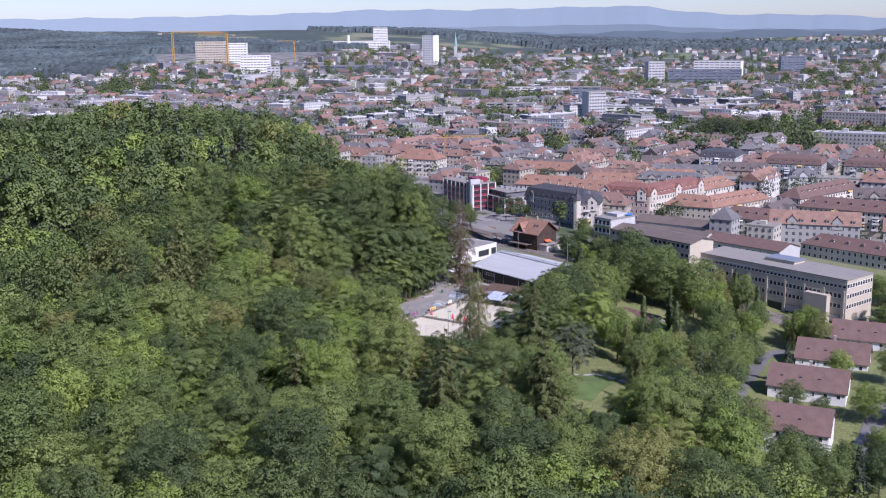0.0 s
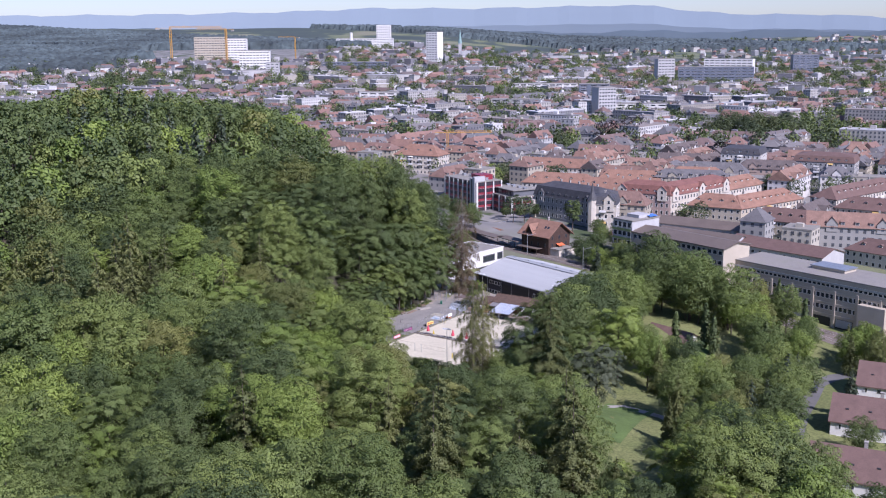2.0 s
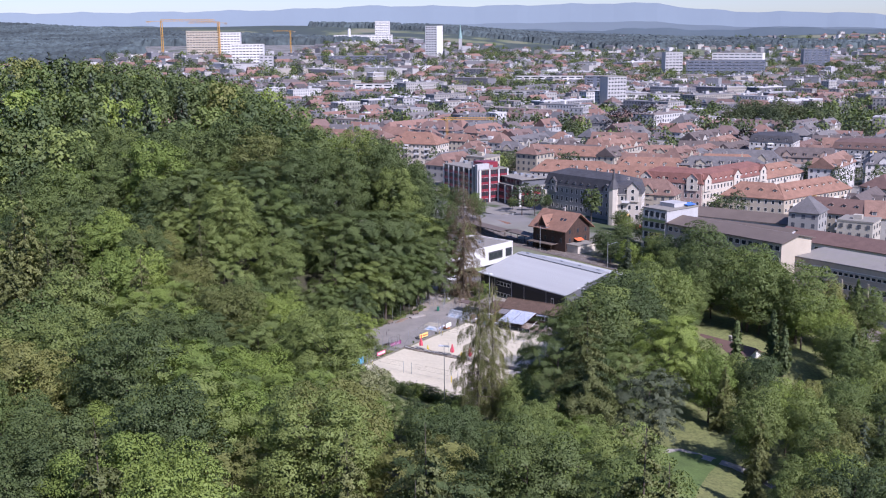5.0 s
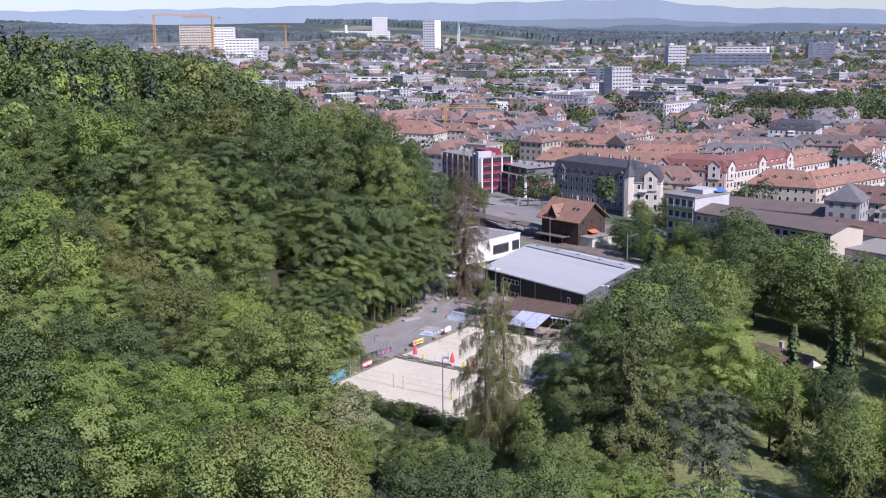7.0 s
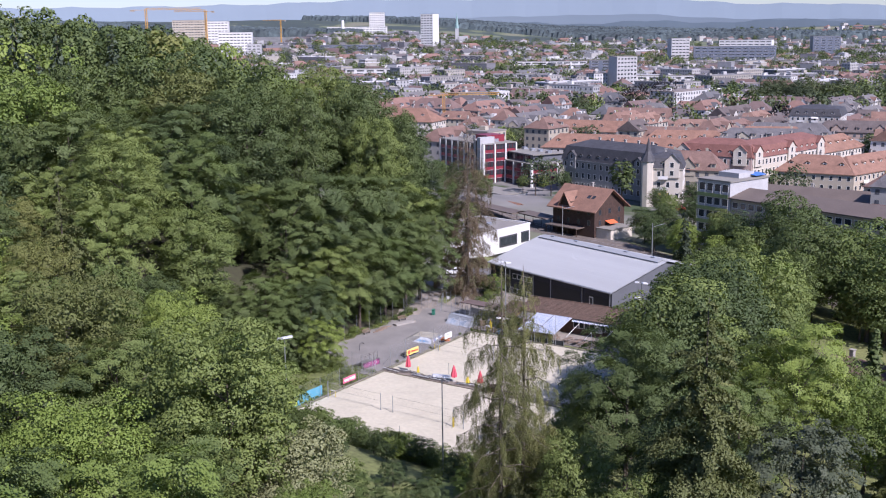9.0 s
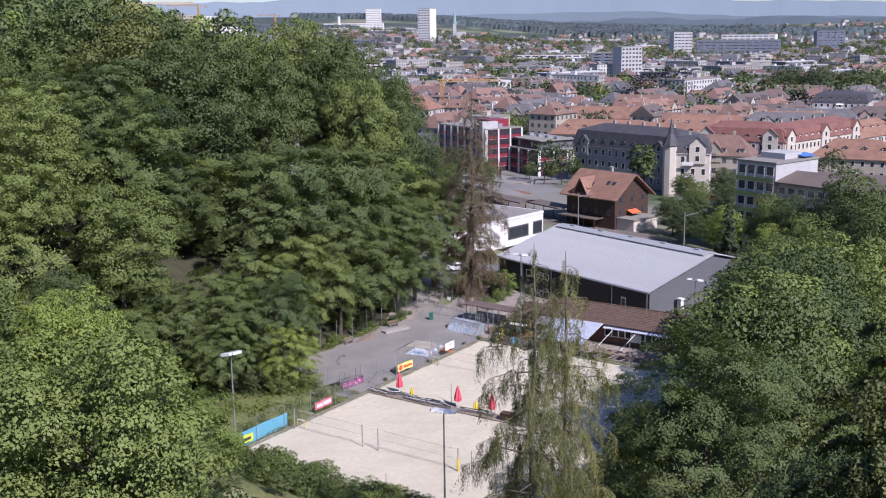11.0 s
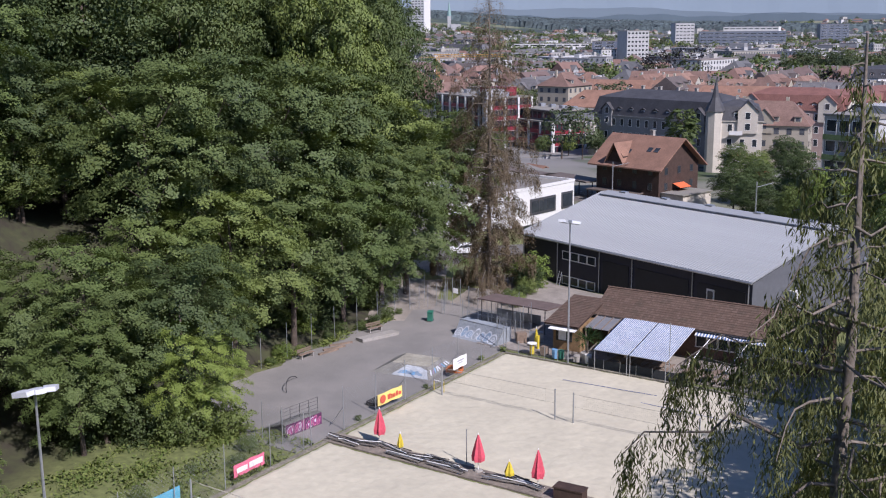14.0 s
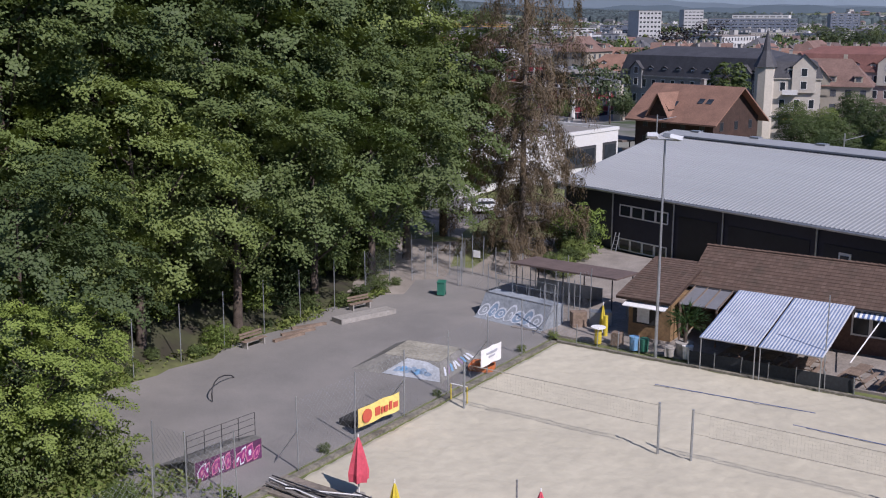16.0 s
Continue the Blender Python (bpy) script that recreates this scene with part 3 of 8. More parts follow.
def grid_mesh(name, xs, ys, zfun, mat):
    gx, gy = np.meshgrid(xs, ys)
    v = np.stack([gx, gy, zfun(gx, gy)], -1).reshape(-1, 3)
    w = len(xs)
    i = np.arange((len(ys) - 1) * w).reshape(-1, w)[:, :-1].ravel()
    edge = np.interp(v[:, 1], ys, [wood_edge(y) for y in ys])
    under = np.clip((edge + 3.5 - v[:, 0]) / 4.0, 0, 1) * (v[:, 1] > -192) * (v[:, 1] < 260) * (v[:, 0] > -0.46 * (v[:, 1] + 305) - 22)
    dx, dy = v[:, 0] - COURT_X, v[:, 1] - COURT_Y
    cu, cv = dx * CU[0] + dy * CU[1], -dx * CU[1] + dy * CU[0]
    under = np.maximum(under, np.clip((-15.6 - cu) / 1.5, 0, 1) * (cv > -31) * (cv < 12) * (v[:, 0] > -70))
    return array_mesh(name, v, np.stack([i, i + 1, i + w + 1, i + w], 1), [mat], smooth=True, tint=under)


def ground_material():
    m = bpy.data.materials.new("ground_cover")
    m.use_nodes = True
    nt = m.node_tree
    p = nt.nodes["Principled BSDF"]
    p.inputs["Roughness"].default_value = 0.95
    co = nt.nodes.new("ShaderNodeTexCoord").outputs["Object"]
    sep = nt.nodes.new("ShaderNodeSeparateXYZ")
    nt.links.new(co, sep.inputs[0])
    fine, mid, big = noise_tex(nt, 1.5, vector=co), noise_tex(nt, 0.11, vector=co), noise_tex(nt, 0.0035, 5, vector=co)
    grass = mix_rgb(nt, mid, (0.095, 0.130, 0.036), (0.200, 0.205, 0.078))
    grass = mix_rgb(nt, 1.0, grass, ramp(nt, fine, [(0.3, (0.6, 0.6, 0.6)), (0.7, (1.3, 1.3, 1.3))]), "MULTIPLY")
    town = ramp(nt, noise_tex(nt, 0.03, 3, vector=co), [(0.40, (0.05, 0.075, 0.028)), (0.47, (0.17, 0.165, 0.155)), (0.62, (0.22, 0.21, 0.20))])
    fields = ramp(nt, big, [(0.40, (0.045, 0.062, 0.055)), (0.53, (0.055, 0.075, 0.06)), (0.56, (0.13, 0.155, 0.08)), (0.66, (0.20, 0.19, 0.13))])

    def band(lo, hi):
        r = nt.nodes.new("ShaderNodeMapRange")
        r.inputs[1].default_value, r.inputs[2].default_value = lo, hi
        nt.links.new(sep.outputs[1], r.inputs[0])
        return r.outputs[0]

    under = nt.nodes.new("ShaderNodeAttribute")
    under.attribute_name = "tint"
    litter = ramp(nt, noise_tex(nt, 0.8, vector=co), [(0.35, (0.035, 0.030, 0.020)), (0.6, (0.050, 0.055, 0.024)), (0.75, (0.075, 0.060, 0.038))])
    col = mix_rgb(nt, band(120, 220), grass, town)
    col = mix_rgb(nt, under.outputs["Fac"], col, litter)
    col = mix_rgb(nt, band(2500, 3100), col, fields)
    nt.links.new(col, p.inputs["Base Color"])
    return m


xs = uneven([(-3400, 240), (-900, 60), (-300, 12), (-80, 3.2), (60, 8), (200, 40), (900, 240), (3400, 1)])
ys = uneven([(-1500, 200), (-400, 20), (-60, 3.2), (130, 8), (400, 30), (900, 80), (4450, 1)])
single("ground", grid_mesh("ground", xs, ys, lambda x, y: heights(x, y) - 0.02, ground_material()), None, "grassy and built-up ground falling from a wooded hill", "ground", kind="structure")


# ---- far hills and mountains ----
def backdrop(name, reach, crest, foot, colour, glow, label):
    m = bpy.data.materials.new(name)
    m.use_nodes = True
    nt = m.node_tree
    p = nt.nodes["Principled BSDF"]
    # distance haze is put into this colour, and a weak emission pales it further
    haze_tone = mix_rgb(nt, noise_tex(nt, 0.004, 5), tuple(c * 0.93 for c in colour), tuple(c * 1.06 for c in colour))
    nt.links.new(haze_tone, p.inputs["Base Color"])
    nt.links.new(haze_tone, p.inputs["Emission Color"])
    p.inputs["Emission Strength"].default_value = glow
    p.inputs["Roughness"].default_value = 1.0
    s = Shape()
    n = 160
    pts = []
    for i in range(n + 1):
        a = radians(-46 + 92 * i / n)
        z = crest(-46 + 92 * i / n)
        pts.append(((math.sin(a) * reach, math.cos(a) * reach, foot), (math.sin(a) * reach, math.cos(a) * reach, z * 0.6 + foot * 0.4), (math.sin(a) * (reach + 40), math.cos(a) * (reach + 40), z)))
    for a, b in zip(pts, pts[1:]):
        s.face([a[0], b[0], b[1], a[1]])
        s.face([a[1], b[1], b[2], a[2]])
    return single(name, s, m, label, "mountains", kind="structure", smooth=True)


def crest_far(a):
    knots = [(-46, 135), (-24, 138), (-17, 142), (-11, 150), (-6, 165), (-1, 160), (3, 164), (7, 168), (9.5, 164), (11, 140), (14, 124), (18, 120), (22, 100), (46, 95)]
    x = np.interp(a, [k[0] for k in knots], [k[1] for k in knots])
    return float(x) + 12 + 3.0 * math.sin(a * 1.7) + 1.6 * math.sin(a * 4.1 + 1)


# bluish colours and glow imitate the haze over mountains and hills
backdrop("mountain_range", 4630, crest_far, -20, (0.165, 0.208, 0.247), 0.20, "mountain range on the horizon, pale blue haze in its colour")
backdrop("far_hills", 4560, lambda a: 66 + 6 * math.sin(a * 0.9) + 3 * math.sin(a * 2.7) + (24 * float(step((-8 - a) / 8.0))), -30, (0.070, 0.095, 0.115), 0.18, "wooded hills before the mountains, bluish haze in their colour")


# ---- the wood and the park trees ----
def court_uv(x, y):
    dx, dy = x - COURT_X, y - COURT_Y
    return dx * CU[0] + dy * CU[1], -dx * CU[1] + dy * CU[0]


def grove():
    rng = np.random.default_rng(5)
    wood = Wood()
    made = 0
    spots = []
    for gy in np.arange(-188, 300, 10.2):
        for gx in np.arange(-290, 75, 10.2):
            x, y = gx + rng.uniform(-2.6, 2.6), gy + rng.uniform(-2.6, 2.6)
            if x > wood_edge(y) or x < -0.46 * (y + 305) - 14:
                continue
            if y > 230 and x > -75:
                continue
            spots.append((x, y))
    spots.sort(key=lambda s: abs(s[0] + 8) + max(0.0, -70 - s[1]) * 0.25)
    for x, y in spots:
        edge = wood_edge(y) - x
        k = rng.uniform()
        larchy = math.exp(-((x + 85) / 26) ** 2 - ((y + 5) / 30) ** 2) + 0.75 * math.exp(-((x - 5) / 22) ** 2 - ((y + 108) / 16) ** 2)
        sprucy = math.exp(-((x + 128) / 26) ** 2 - ((y - 150) / 40) ** 2)
        if k < larchy * 0.85:
            kind = "larch"
        elif k < larchy * 0.85 + sprucy * 0.7:
            kind = "spruce"
        else:
            kind = rng.choice(["broadleaf", "bright", "dark", "autumn"], p=[0.24, 0.06, 0.66, 0.04] if y > 20 and x < -40 else [0.40, 0.12, 0.45, 0.03] if y > 12 else [0.48, 0.16, 0.32, 0.04])
        if (14 < x < 40 and -68 < y < -30) or min(math.hypot(x - a, y - b) for a, b in ((-29.5, -11.5), (-30.5, -71), (-33.5, -42.5))) < 6.5:
            continue
        if (-52 < x < -20 and -64 < y < -40) or (-46 < x < -34 and -10 < y < 8):
            kind = "bright" if k < 0.5 else "broadleaf"
        size = rng.uniform(0.84, 1.26)
        if -80 < x < -20 and 50 < y < 150:
            size *= 1.22
        if -40 < y < 34 and edge < 14:
            size *= 0.6 + 0.028 * edge
        z = ground_z(x, y)
        low_crown = y > -30 and edge < 7
        v, turn = int(rng.integers(0, 3)), rng.uniform(0, 6.28)
        near = -105 < x < 50 and -175 < y < 105
        mid = abs(x + 5) < 105 and -190 < y < 140
        close = (-62 < x < 40 and -150 < y < 8) or (-50 < x < -10 and 20 < y < 104 and edge < 8) or (-72 < x < -30 and 8 <= y < 70)
        roof = 4 - 0.33 * y
        if x > -8.5 - 0.16 * (y + 118) and y > -105:
            size = min(size, (roof - z) / 21)
            if size < 0.25:
                continue
        if abs(x - 25 - 0.109 * (y + 90)) < 6 and -130 < y < -30:
            size = min(size, (17.5 - 0.353 * (y + 90) - z) / 21)
            if size < 0.2:
                continue
        if x > 3.6 + 0.245 * (y + 305):
            size = min(size, (92 - 99.9 * (y + 305) / 245 - z) / 21)
            if size < 0.25:
                continue
        if -92 < x < -25 and 45 < y < 112 and edge > 6:
            plant("dark" if k < 0.6 else "broadleaf", 3, 1, x + 3.0, y - 3.5, 0.36, math.degrees(turn), group="low trees under the wood", label="low dark green tree under taller trees", width=1.6)
        if near and made < 480:
            plant(kind, v, 0 if close else 1, x, y, size, math.degrees(turn), z)
            made += 1
        else:
            wood.add(kind, v, 2 if y < 60 and -120 < x else 3, x, y, z - 0.2, size, turn, rng.uniform())
    wood.link("woodland", "dense mixed wood of green broadleaf trees and larches on a hill")
    print("trees", len(spots), made)


grove()


def special(name, label, data, kind, x, y, z=None, turn=0.0, group="", bark=None):
    """A tree with a shape of its own."""
    (tv, tq), (cv, cq, cn) = data
    t = thing(name, label, "tree", pose(x, y, ground_z(x, y) if z is None else z, 0, 0, turn), group)
    part("trunk", array_mesh("trunk", tv, tq, [bark or BARK], smooth=True), None, t)
    part("crown", array_mesh("crown", cv, cq, [FOL[kind]], normals=cn), None, t)
    return t


# trees that stand round the courts, with low crowns: kind, u, v, height
for kind, u, v, tall in (("broadleaf", -18.2, -24.5, 15), ("broadleaf", -18.4, -17, 17), ("dark", -18.0, -9.5, 18), ("broadleaf", -17.6, -2.5, 17), ("dark", -18.4, 5, 18), ("dark", -20.5, 12.5, 19), ("dark", -24.5, -13, 22), ("dark", -24.5, -4.5, 23),
                         ("dark", -25, 5, 23), ("broadleaf", -26, 13, 22), ("broadleaf", -22.5, 21, 20), ("dark", -24, -21, 20), ("dark", -12.4, -28.6, 14), ("bright", -9.0, -30.6, 9), ("dark", -14, -35, 12), ("broadleaf", -17.5, -33.5, 15), ("broadleaf", -13.5, -37.5, 10.5), ("dark", -20, -40, 12),
                         ("broadleaf", -14.5, -47, 6.5), ("bright", -3, -56.5, 4.5), ("broadleaf", -9, -57, 6), ("dark", 5, -58, 4.5)):
    m = court(u, v).translation
    plant(kind, 3, 0, m.x, m.y, tall / 18 * 1.04, 37 * u, group="trees beside the courts", label=KINDS[kind][1].replace("on the wooded slope", "beside the courts"), width=1.06 if tall > 12 else 1.1)
for kind, x, y, tall, w in (("broadleaf", -33, 92, 36, 0.7), ("dark", -27, 88, 37, 0.68), ("broadleaf", -22.5, 83, 35, 0.64), ("dark", -18.5, 90, 37, 0.6), ("dark", -24, 98, 37, 0.66), ("dark", -30, 105, 37, 0.7), ("dark", -16.5, 99, 35, 0.6), ("dark", -20.5, 108, 34, 0.64), ("dark", -36, 76, 33, 0.75), ("broadleaf", -53, 74, 15, 1.2), ("dark", -64, 86, 16, 1.2), ("broadleaf", -48, 78, 15, 1.2), ("dark", -57, 82, 14, 1.2), ("broadleaf", -44, 70, 13, 1.2), ("dark", -58, 92, 14, 1.2), ("dark", -62, 72, 12, 1.3), ("dark", -56, 58, 12, 1.3), ("dark", -68, 84, 12, 1.3), ("dark", -50, 64, 11, 1.3), ("dark", -61, 50, 11, 1.3), ("dark", -74, 70, 12, 1.3), ("broadleaf", -44, 32, 13, 1.1), ("dark", -52, 48, 15, 1.0), ("broadleaf", -38, 24, 9, 1.2), ("bright", -46, 20, 12, 1.1), ("dark", -58, 62, 16, 1.0), ("broadleaf", -60, 40, 15, 1.0), ("broadleaf", -36, 12, 9, 1.1), ("broadleaf", 24, 22, 20, 1.15), ("dark", 32, 32, 20, 1.12), ("dark", 30.5, 38, 17, 1.0), ("dark", -45, 55, 15, 1.2), ("broadleaf", -43, 60.5, 14, 1.2), ("dark", 23.5, 14, 21, 0.95), ("broadleaf", 31, 45, 18, 1.0), ("dark", 38, 56, 15.5, 1.1), ("broadleaf", 45, 70, 13.5, 1.1), ("broadleaf", 40, 43, 20, 1.0), ("dark", 28, 26, 20, 1.12), ("bright", 37, 8, 21, 0.9), ("broadleaf", 66, 66, 22, 1.15), ("broadleaf", 77, 62, 21, 1.1), ("dark", 56, 72, 20, 1.0), ("broadleaf", 27, -4, 18, 0.9), ("dark", 44, 88, 12, 1.1), ("broadleaf", 52, 80, 14, 1.1),
                            ("dark", 62, 100, 23, 1.0), ("broadleaf", 70, 92, 19, 1.0), ("broadleaf", 74, 82, 16, 1.1), ("dark", 54, 106, 16, 1.0), ("dark", 146, 58, 14, 1.1), ("broadleaf", 154, 68, 13, 1.1), ("dark", 162, 84, 14, 1.1), ("broadleaf", 150, 84, 12, 1.1), ("dark", 158, 52, 13, 1.1), ("dark", 170, 100, 14, 1.1), ("broadleaf", 140, 46, 12, 1.1), ("dark", 42, 150, 8.5, 1.3), ("dark", 41, 160, 9.5, 1.2), ("dark", 48, 170, 9, 1.2), ("dark", 49, 152, 9, 1.2), ("broadleaf", 47, 141, 9, 1.1), ("broadleaf", 52, 188, 8, 1.2), ("dark", 52, 206, 8, 1.2), ("dark", 62, 200, 10, 1.2), ("dark", 57, 176, 10, 1.2)):
    form, grown = (2, 22) if tall > 25 else (3, 18)
    plant(kind, form, 0 if y < 12 or x < -10 else 1, x, y, tall / grown, 53 * x, group="trees round the hall" if x > 0 else "trees of the wood", label=KINDS[kind][1].replace("on the wooded slope", "near the hall"), width=w)
special("larch_tree", "tall weeping larch with drooping olive green strands beside the sand", weeping_data(71, 27.4, 115, 5.6, 0.15, 0.05, 2.1, 28.0, 0.46, 0.40), "weeping", 0.2, -15.4, bark=PALEBARK)
special("larch_tree", "tall weeping larch with drooping olive green strands beside the sand", weeping_data(76, 26.4, 105, 5.2, 0.15, 0.05, 2.1, 28.0, 0.46, 0.40), "weeping", 2.5, -12.4, bark=PALEBARK)
special("larch_tree", "slender brown withering larch with drooping twigs", weeping_data(72, 35, 190, 6.0, 0.24, 0.03, 1.9, 20.0, 0.62, 0.88), "dry", -4.6, 87, bark=PALEBARK)
special("larch_tree", "tall olive green larch with dense feathery boughs", soft_conifer_data(73, 28.5, 13.5, 0.20, 120000, 0.02, 0.60), "larch", 17.2, -31.5)
special("larch_tree", "tall olive green larch with dense feathery boughs", soft_conifer_data(74, 28, 12.5, 0.24, 65000, 0.04, 0.85), "larch", -3.5, -111)
special("broadleaf_tree", "pale grey-green broadleaf tree with light leaves", broadleaf_data(90, 15, 10, 0.20, 26000, 0.05), "pale", -18.7, -30)
special("broadleaf_tree", "fresh green broadleaf tree before the sand", broadleaf_data(91, 16, 16, 0.18, 66000, 0.03, True), "bright", -29.5, -11.5)
special("broadleaf_tree", "fresh green broadleaf tree on the wooded slope", broadleaf_data(92, 19, 15, 0.19, 52000, 0.05), "fresh", -30.5, -71)
special("broadleaf_tree", "fresh green broadleaf tree on the wooded slope", broadleaf_data(93, 18, 14, 0.19, 48000, 0.05), "fresh", -33.5, -42.5)
special("broadleaf_tree", "large dark green round-crowned tree beside the sand", broadleaf_data(95, 21, 16.5, 0.18, 85000, 0.04, True), "dark", 14.8, -2.0)
special("pine_tree", "dark green pine before the mansard houses", broadleaf_data(77, 16, 8, 0.34, 9000, 0.25, True), "dark", 42, 215)
special("spruce_tree", "bluish pine with layered boughs in the park", broadleaf_data(75, 17, 12, 0.24, 26000, 0.18, True), "pine", 28.5, -22.5)
for x, y, h in ((56.5, 36, 13), (66, 42, 14), (67.5, 38, 12), (94, 70, 17), (100, 62, 15), (80, 30, 15)):
    special("columnar_tree", "slim dark columnar tree in the park", conifer_data(int(80 + x), h, 3.6, 0.62, -0.9, 2.6, 0.03), "dark", x, y, group="columnar trees of the park")


def bushes():
    rng = np.random.default_rng(31)
    spots = [(-16.6 + rng.uniform(-0.8, 0.4), v, rng.uniform(0.12, 0.30)) for v in np.arange(-24, 6, 2.3)]
    spots += [(-20.5 + rng.uniform(-1.2, 1.2), v, rng.uniform(0.5, 0.8)) for v in np.arange(-26, 9, 2.4)]
    spots += [(u, -52.5 + rng.uniform(-1.2, 0.6), rng.uniform(0.45, 0.68)) for u in np.arange(-14, 36, 1.9)]
    spots += [(u, -55.5 + rng.uniform(-1.2, 1.2), rng.uniform(0.5, 0.8)) for u in np.arange(-14, 16, 2.4)]
    spots += [(-3.5 + rng.uniform(-1.5, 1), v, rng.uniform(0.14, 0.28)) for v in np.arange(-46, -30, 2.6)]
    spots += [(37 + rng.uniform(-1, 1.5), v, rng.uniform(0.5, 0.9)) for v in np.arange(-50, 3, 3.2)]
    spots += [(-9 + rng.uniform(-3, 2), 17 + rng.uniform(-2, 3), rng.uniform(0.2, 0.4)) for _ in range(4)] + [(-10.4, 23.5, 0.8), (-9.8, 21.8, 0.6)]
    spots += [(-9.3, -31.5, 0.75), (-12.5, -33.5, 0.85), (-15.5, -36, 0.9), (-7.4, -29.0, 0.55), (-18, -34, 0.8), (-11, -30, 0.7), (-0.9, -21.4, 0.10), (-0.9, -3.0, 0.10), (-0.6, 0.4, 0.12), (-0.8, -12.2, 0.08)]
    for u, v, s in spots:
        m = court(u, v).translation
        kind = rng.choice(["broadleaf", "bright", "dark"], p=[0.52, 0.20, 0.28] if v < -50 else [0.38, 0.10, 0.52])
        b = plant(kind, 4, 1, m.x, m.y, s, rng.uniform(0, 360), group="bushes round the courts", label="leafy green bush at the edge of the courts")
        b.name = "bush"
        b["category"] = "bush"


bushes()


def track_side(x, y):
    """How far a place lies on the park's side of the railway."""
    return float(np.interp(y, [40, 69, 87, 121, 152, 180], [138, 112, 95, 62, 36, 15])) - x


def park():
    """Loose trees between the courts, the villas and the offices."""
    rng = np.random.default_rng(8)
    for gy in np.arange(-80, 120, 8.6):
        for gx in np.arange(10, 120, 8.6):
            x, y = gx + rng.uniform(-3, 3), gy + rng.uniform(-3, 3)
            u, v = court_uv(x, y)
            lane = 66 + 0.40 * (y + 43)
            if x < wood_edge(y) + 3 or (-20 < u < 40 and -58 < v < 50) or (y > -12 and x < 42) or x > lane + (30 if y > 20 else -5) or track_side(x, y) < 7:
                continue
            if (48 < x < 72 and 16 < y < 50) or (18 < x < 40 and -70 < y < -26):
                continue
            if (abs(x - 33) < 8 and -42 < y < -8) or (x - 59) ** 2 + (y - 47) ** 2 < 150 or abs(x - lane) < 5:
                continue
            if any((x - a) ** 2 + (y - b) ** 2 < 190 for a, b in ((111, 13), (95, -16), (130, 39), (80, -47))):
                continue
            kind = rng.choice(["broadleaf", "bright", "dark", "larch", "autumn", "spruce"], p=[0.34, 0.24, 0.05, 0.20, 0.11, 0.06])
            size = rng.uniform(0.62, 0.88)
            low = kind not in ("larch", "spruce")
            plant(kind, 3 if low else int(rng.integers(0, 3)), 1, x, y, size * (1.0 if low else 0.8), rng.uniform(0, 360), group="trees of the park", label=KINDS[kind][1].replace("on the wooded slope", "in the park"), width=0.85)
    for i, (x, y, h) in enumerate(((66, -62, 15), (90, -64, 9), (100, -70, 11), (62, -28, 14), (86, -30, 10), (106, -8, 10), (72, -82, 15), (64, -72, 15), (60, -62, 15), (79, -84, 13), (86, -82, 13), (61, -50, 15), (65, -39, 15), (69, -27, 15), (54, -42, 14), (51, -56, 15), (56, -76, 14), (74, -12, 15), (92, -36, 8), (104, -36, 11), (70, 4, 14), (120, -10, 12), (93, -76, 14), (68, -90, 14), (60, -84, 14), (78, -70, 10), (99, -62, 12), (108, -52, 12), (112, -38, 12), (84, 8, 13), (78, -2, 13), (92, -4, 11))):
        kind = ("broadleaf", "dark", "broadleaf", "spruce", "dark", "bright", "dark")[i % 7]
        if kind == "spruce":
            plant(kind, i % 3, 1, x, y, h / 20, 41 * x, group="trees between the white houses", label="dark green spruce beside a white house")
            continue
        plant(kind, 3, 1, x, y, h / 18, 41 * x, group="trees between the white houses", label="green broadleaf tree beside a white house")


park()
# trees along the lane and low trees before the sand: kind, place, height
for i, (x, y) in enumerate([(66 + 0.40 * (y + 43) - 5.5, y) for y in np.arange(-44, 12, 6.5)]):
    kind = ("broadleaf", "dark", "broadleaf", "spruce", "dark")[i % 5]
    plant(kind, 0 if kind == "spruce" else 3, 1, x + (i % 3 - 1) * 1.5, y, (0.62, 0.8, 0.7, 0.66)[i % 4], 71 * i, group="trees of the park", label=KINDS[kind][1].replace("on the wooded slope", "beside a lane"), width=0.85)
for i, (x, y, h) in enumerate(((-24, 150, 11), (-14, 158, 9), (-28, 168, 12), (-6, 176, 9), (-20, 182, 10), (-30, 194, 12), (-12, 200, 10), (-2, 212, 9), (-22, 216, 11), (-34, 228, 12), (-10, 236, 10), (-24, 250, 11), (-4, 256, 9), (-38, 262, 12), (-18, 276, 10), (-30, 290, 11), (-3, 140, 8), (-44, 300, 12), (20, 262, 6), (27, 259, 7), (13, 267, 6), (-12, 262, 8))):
    plant(("broadleaf", "dark", "dark")[i % 3], 3, 1, x, y, h / 18, 47 * i, group="trees beside the railway", label="green broadleaf tree among low town buildings", width=1.1)
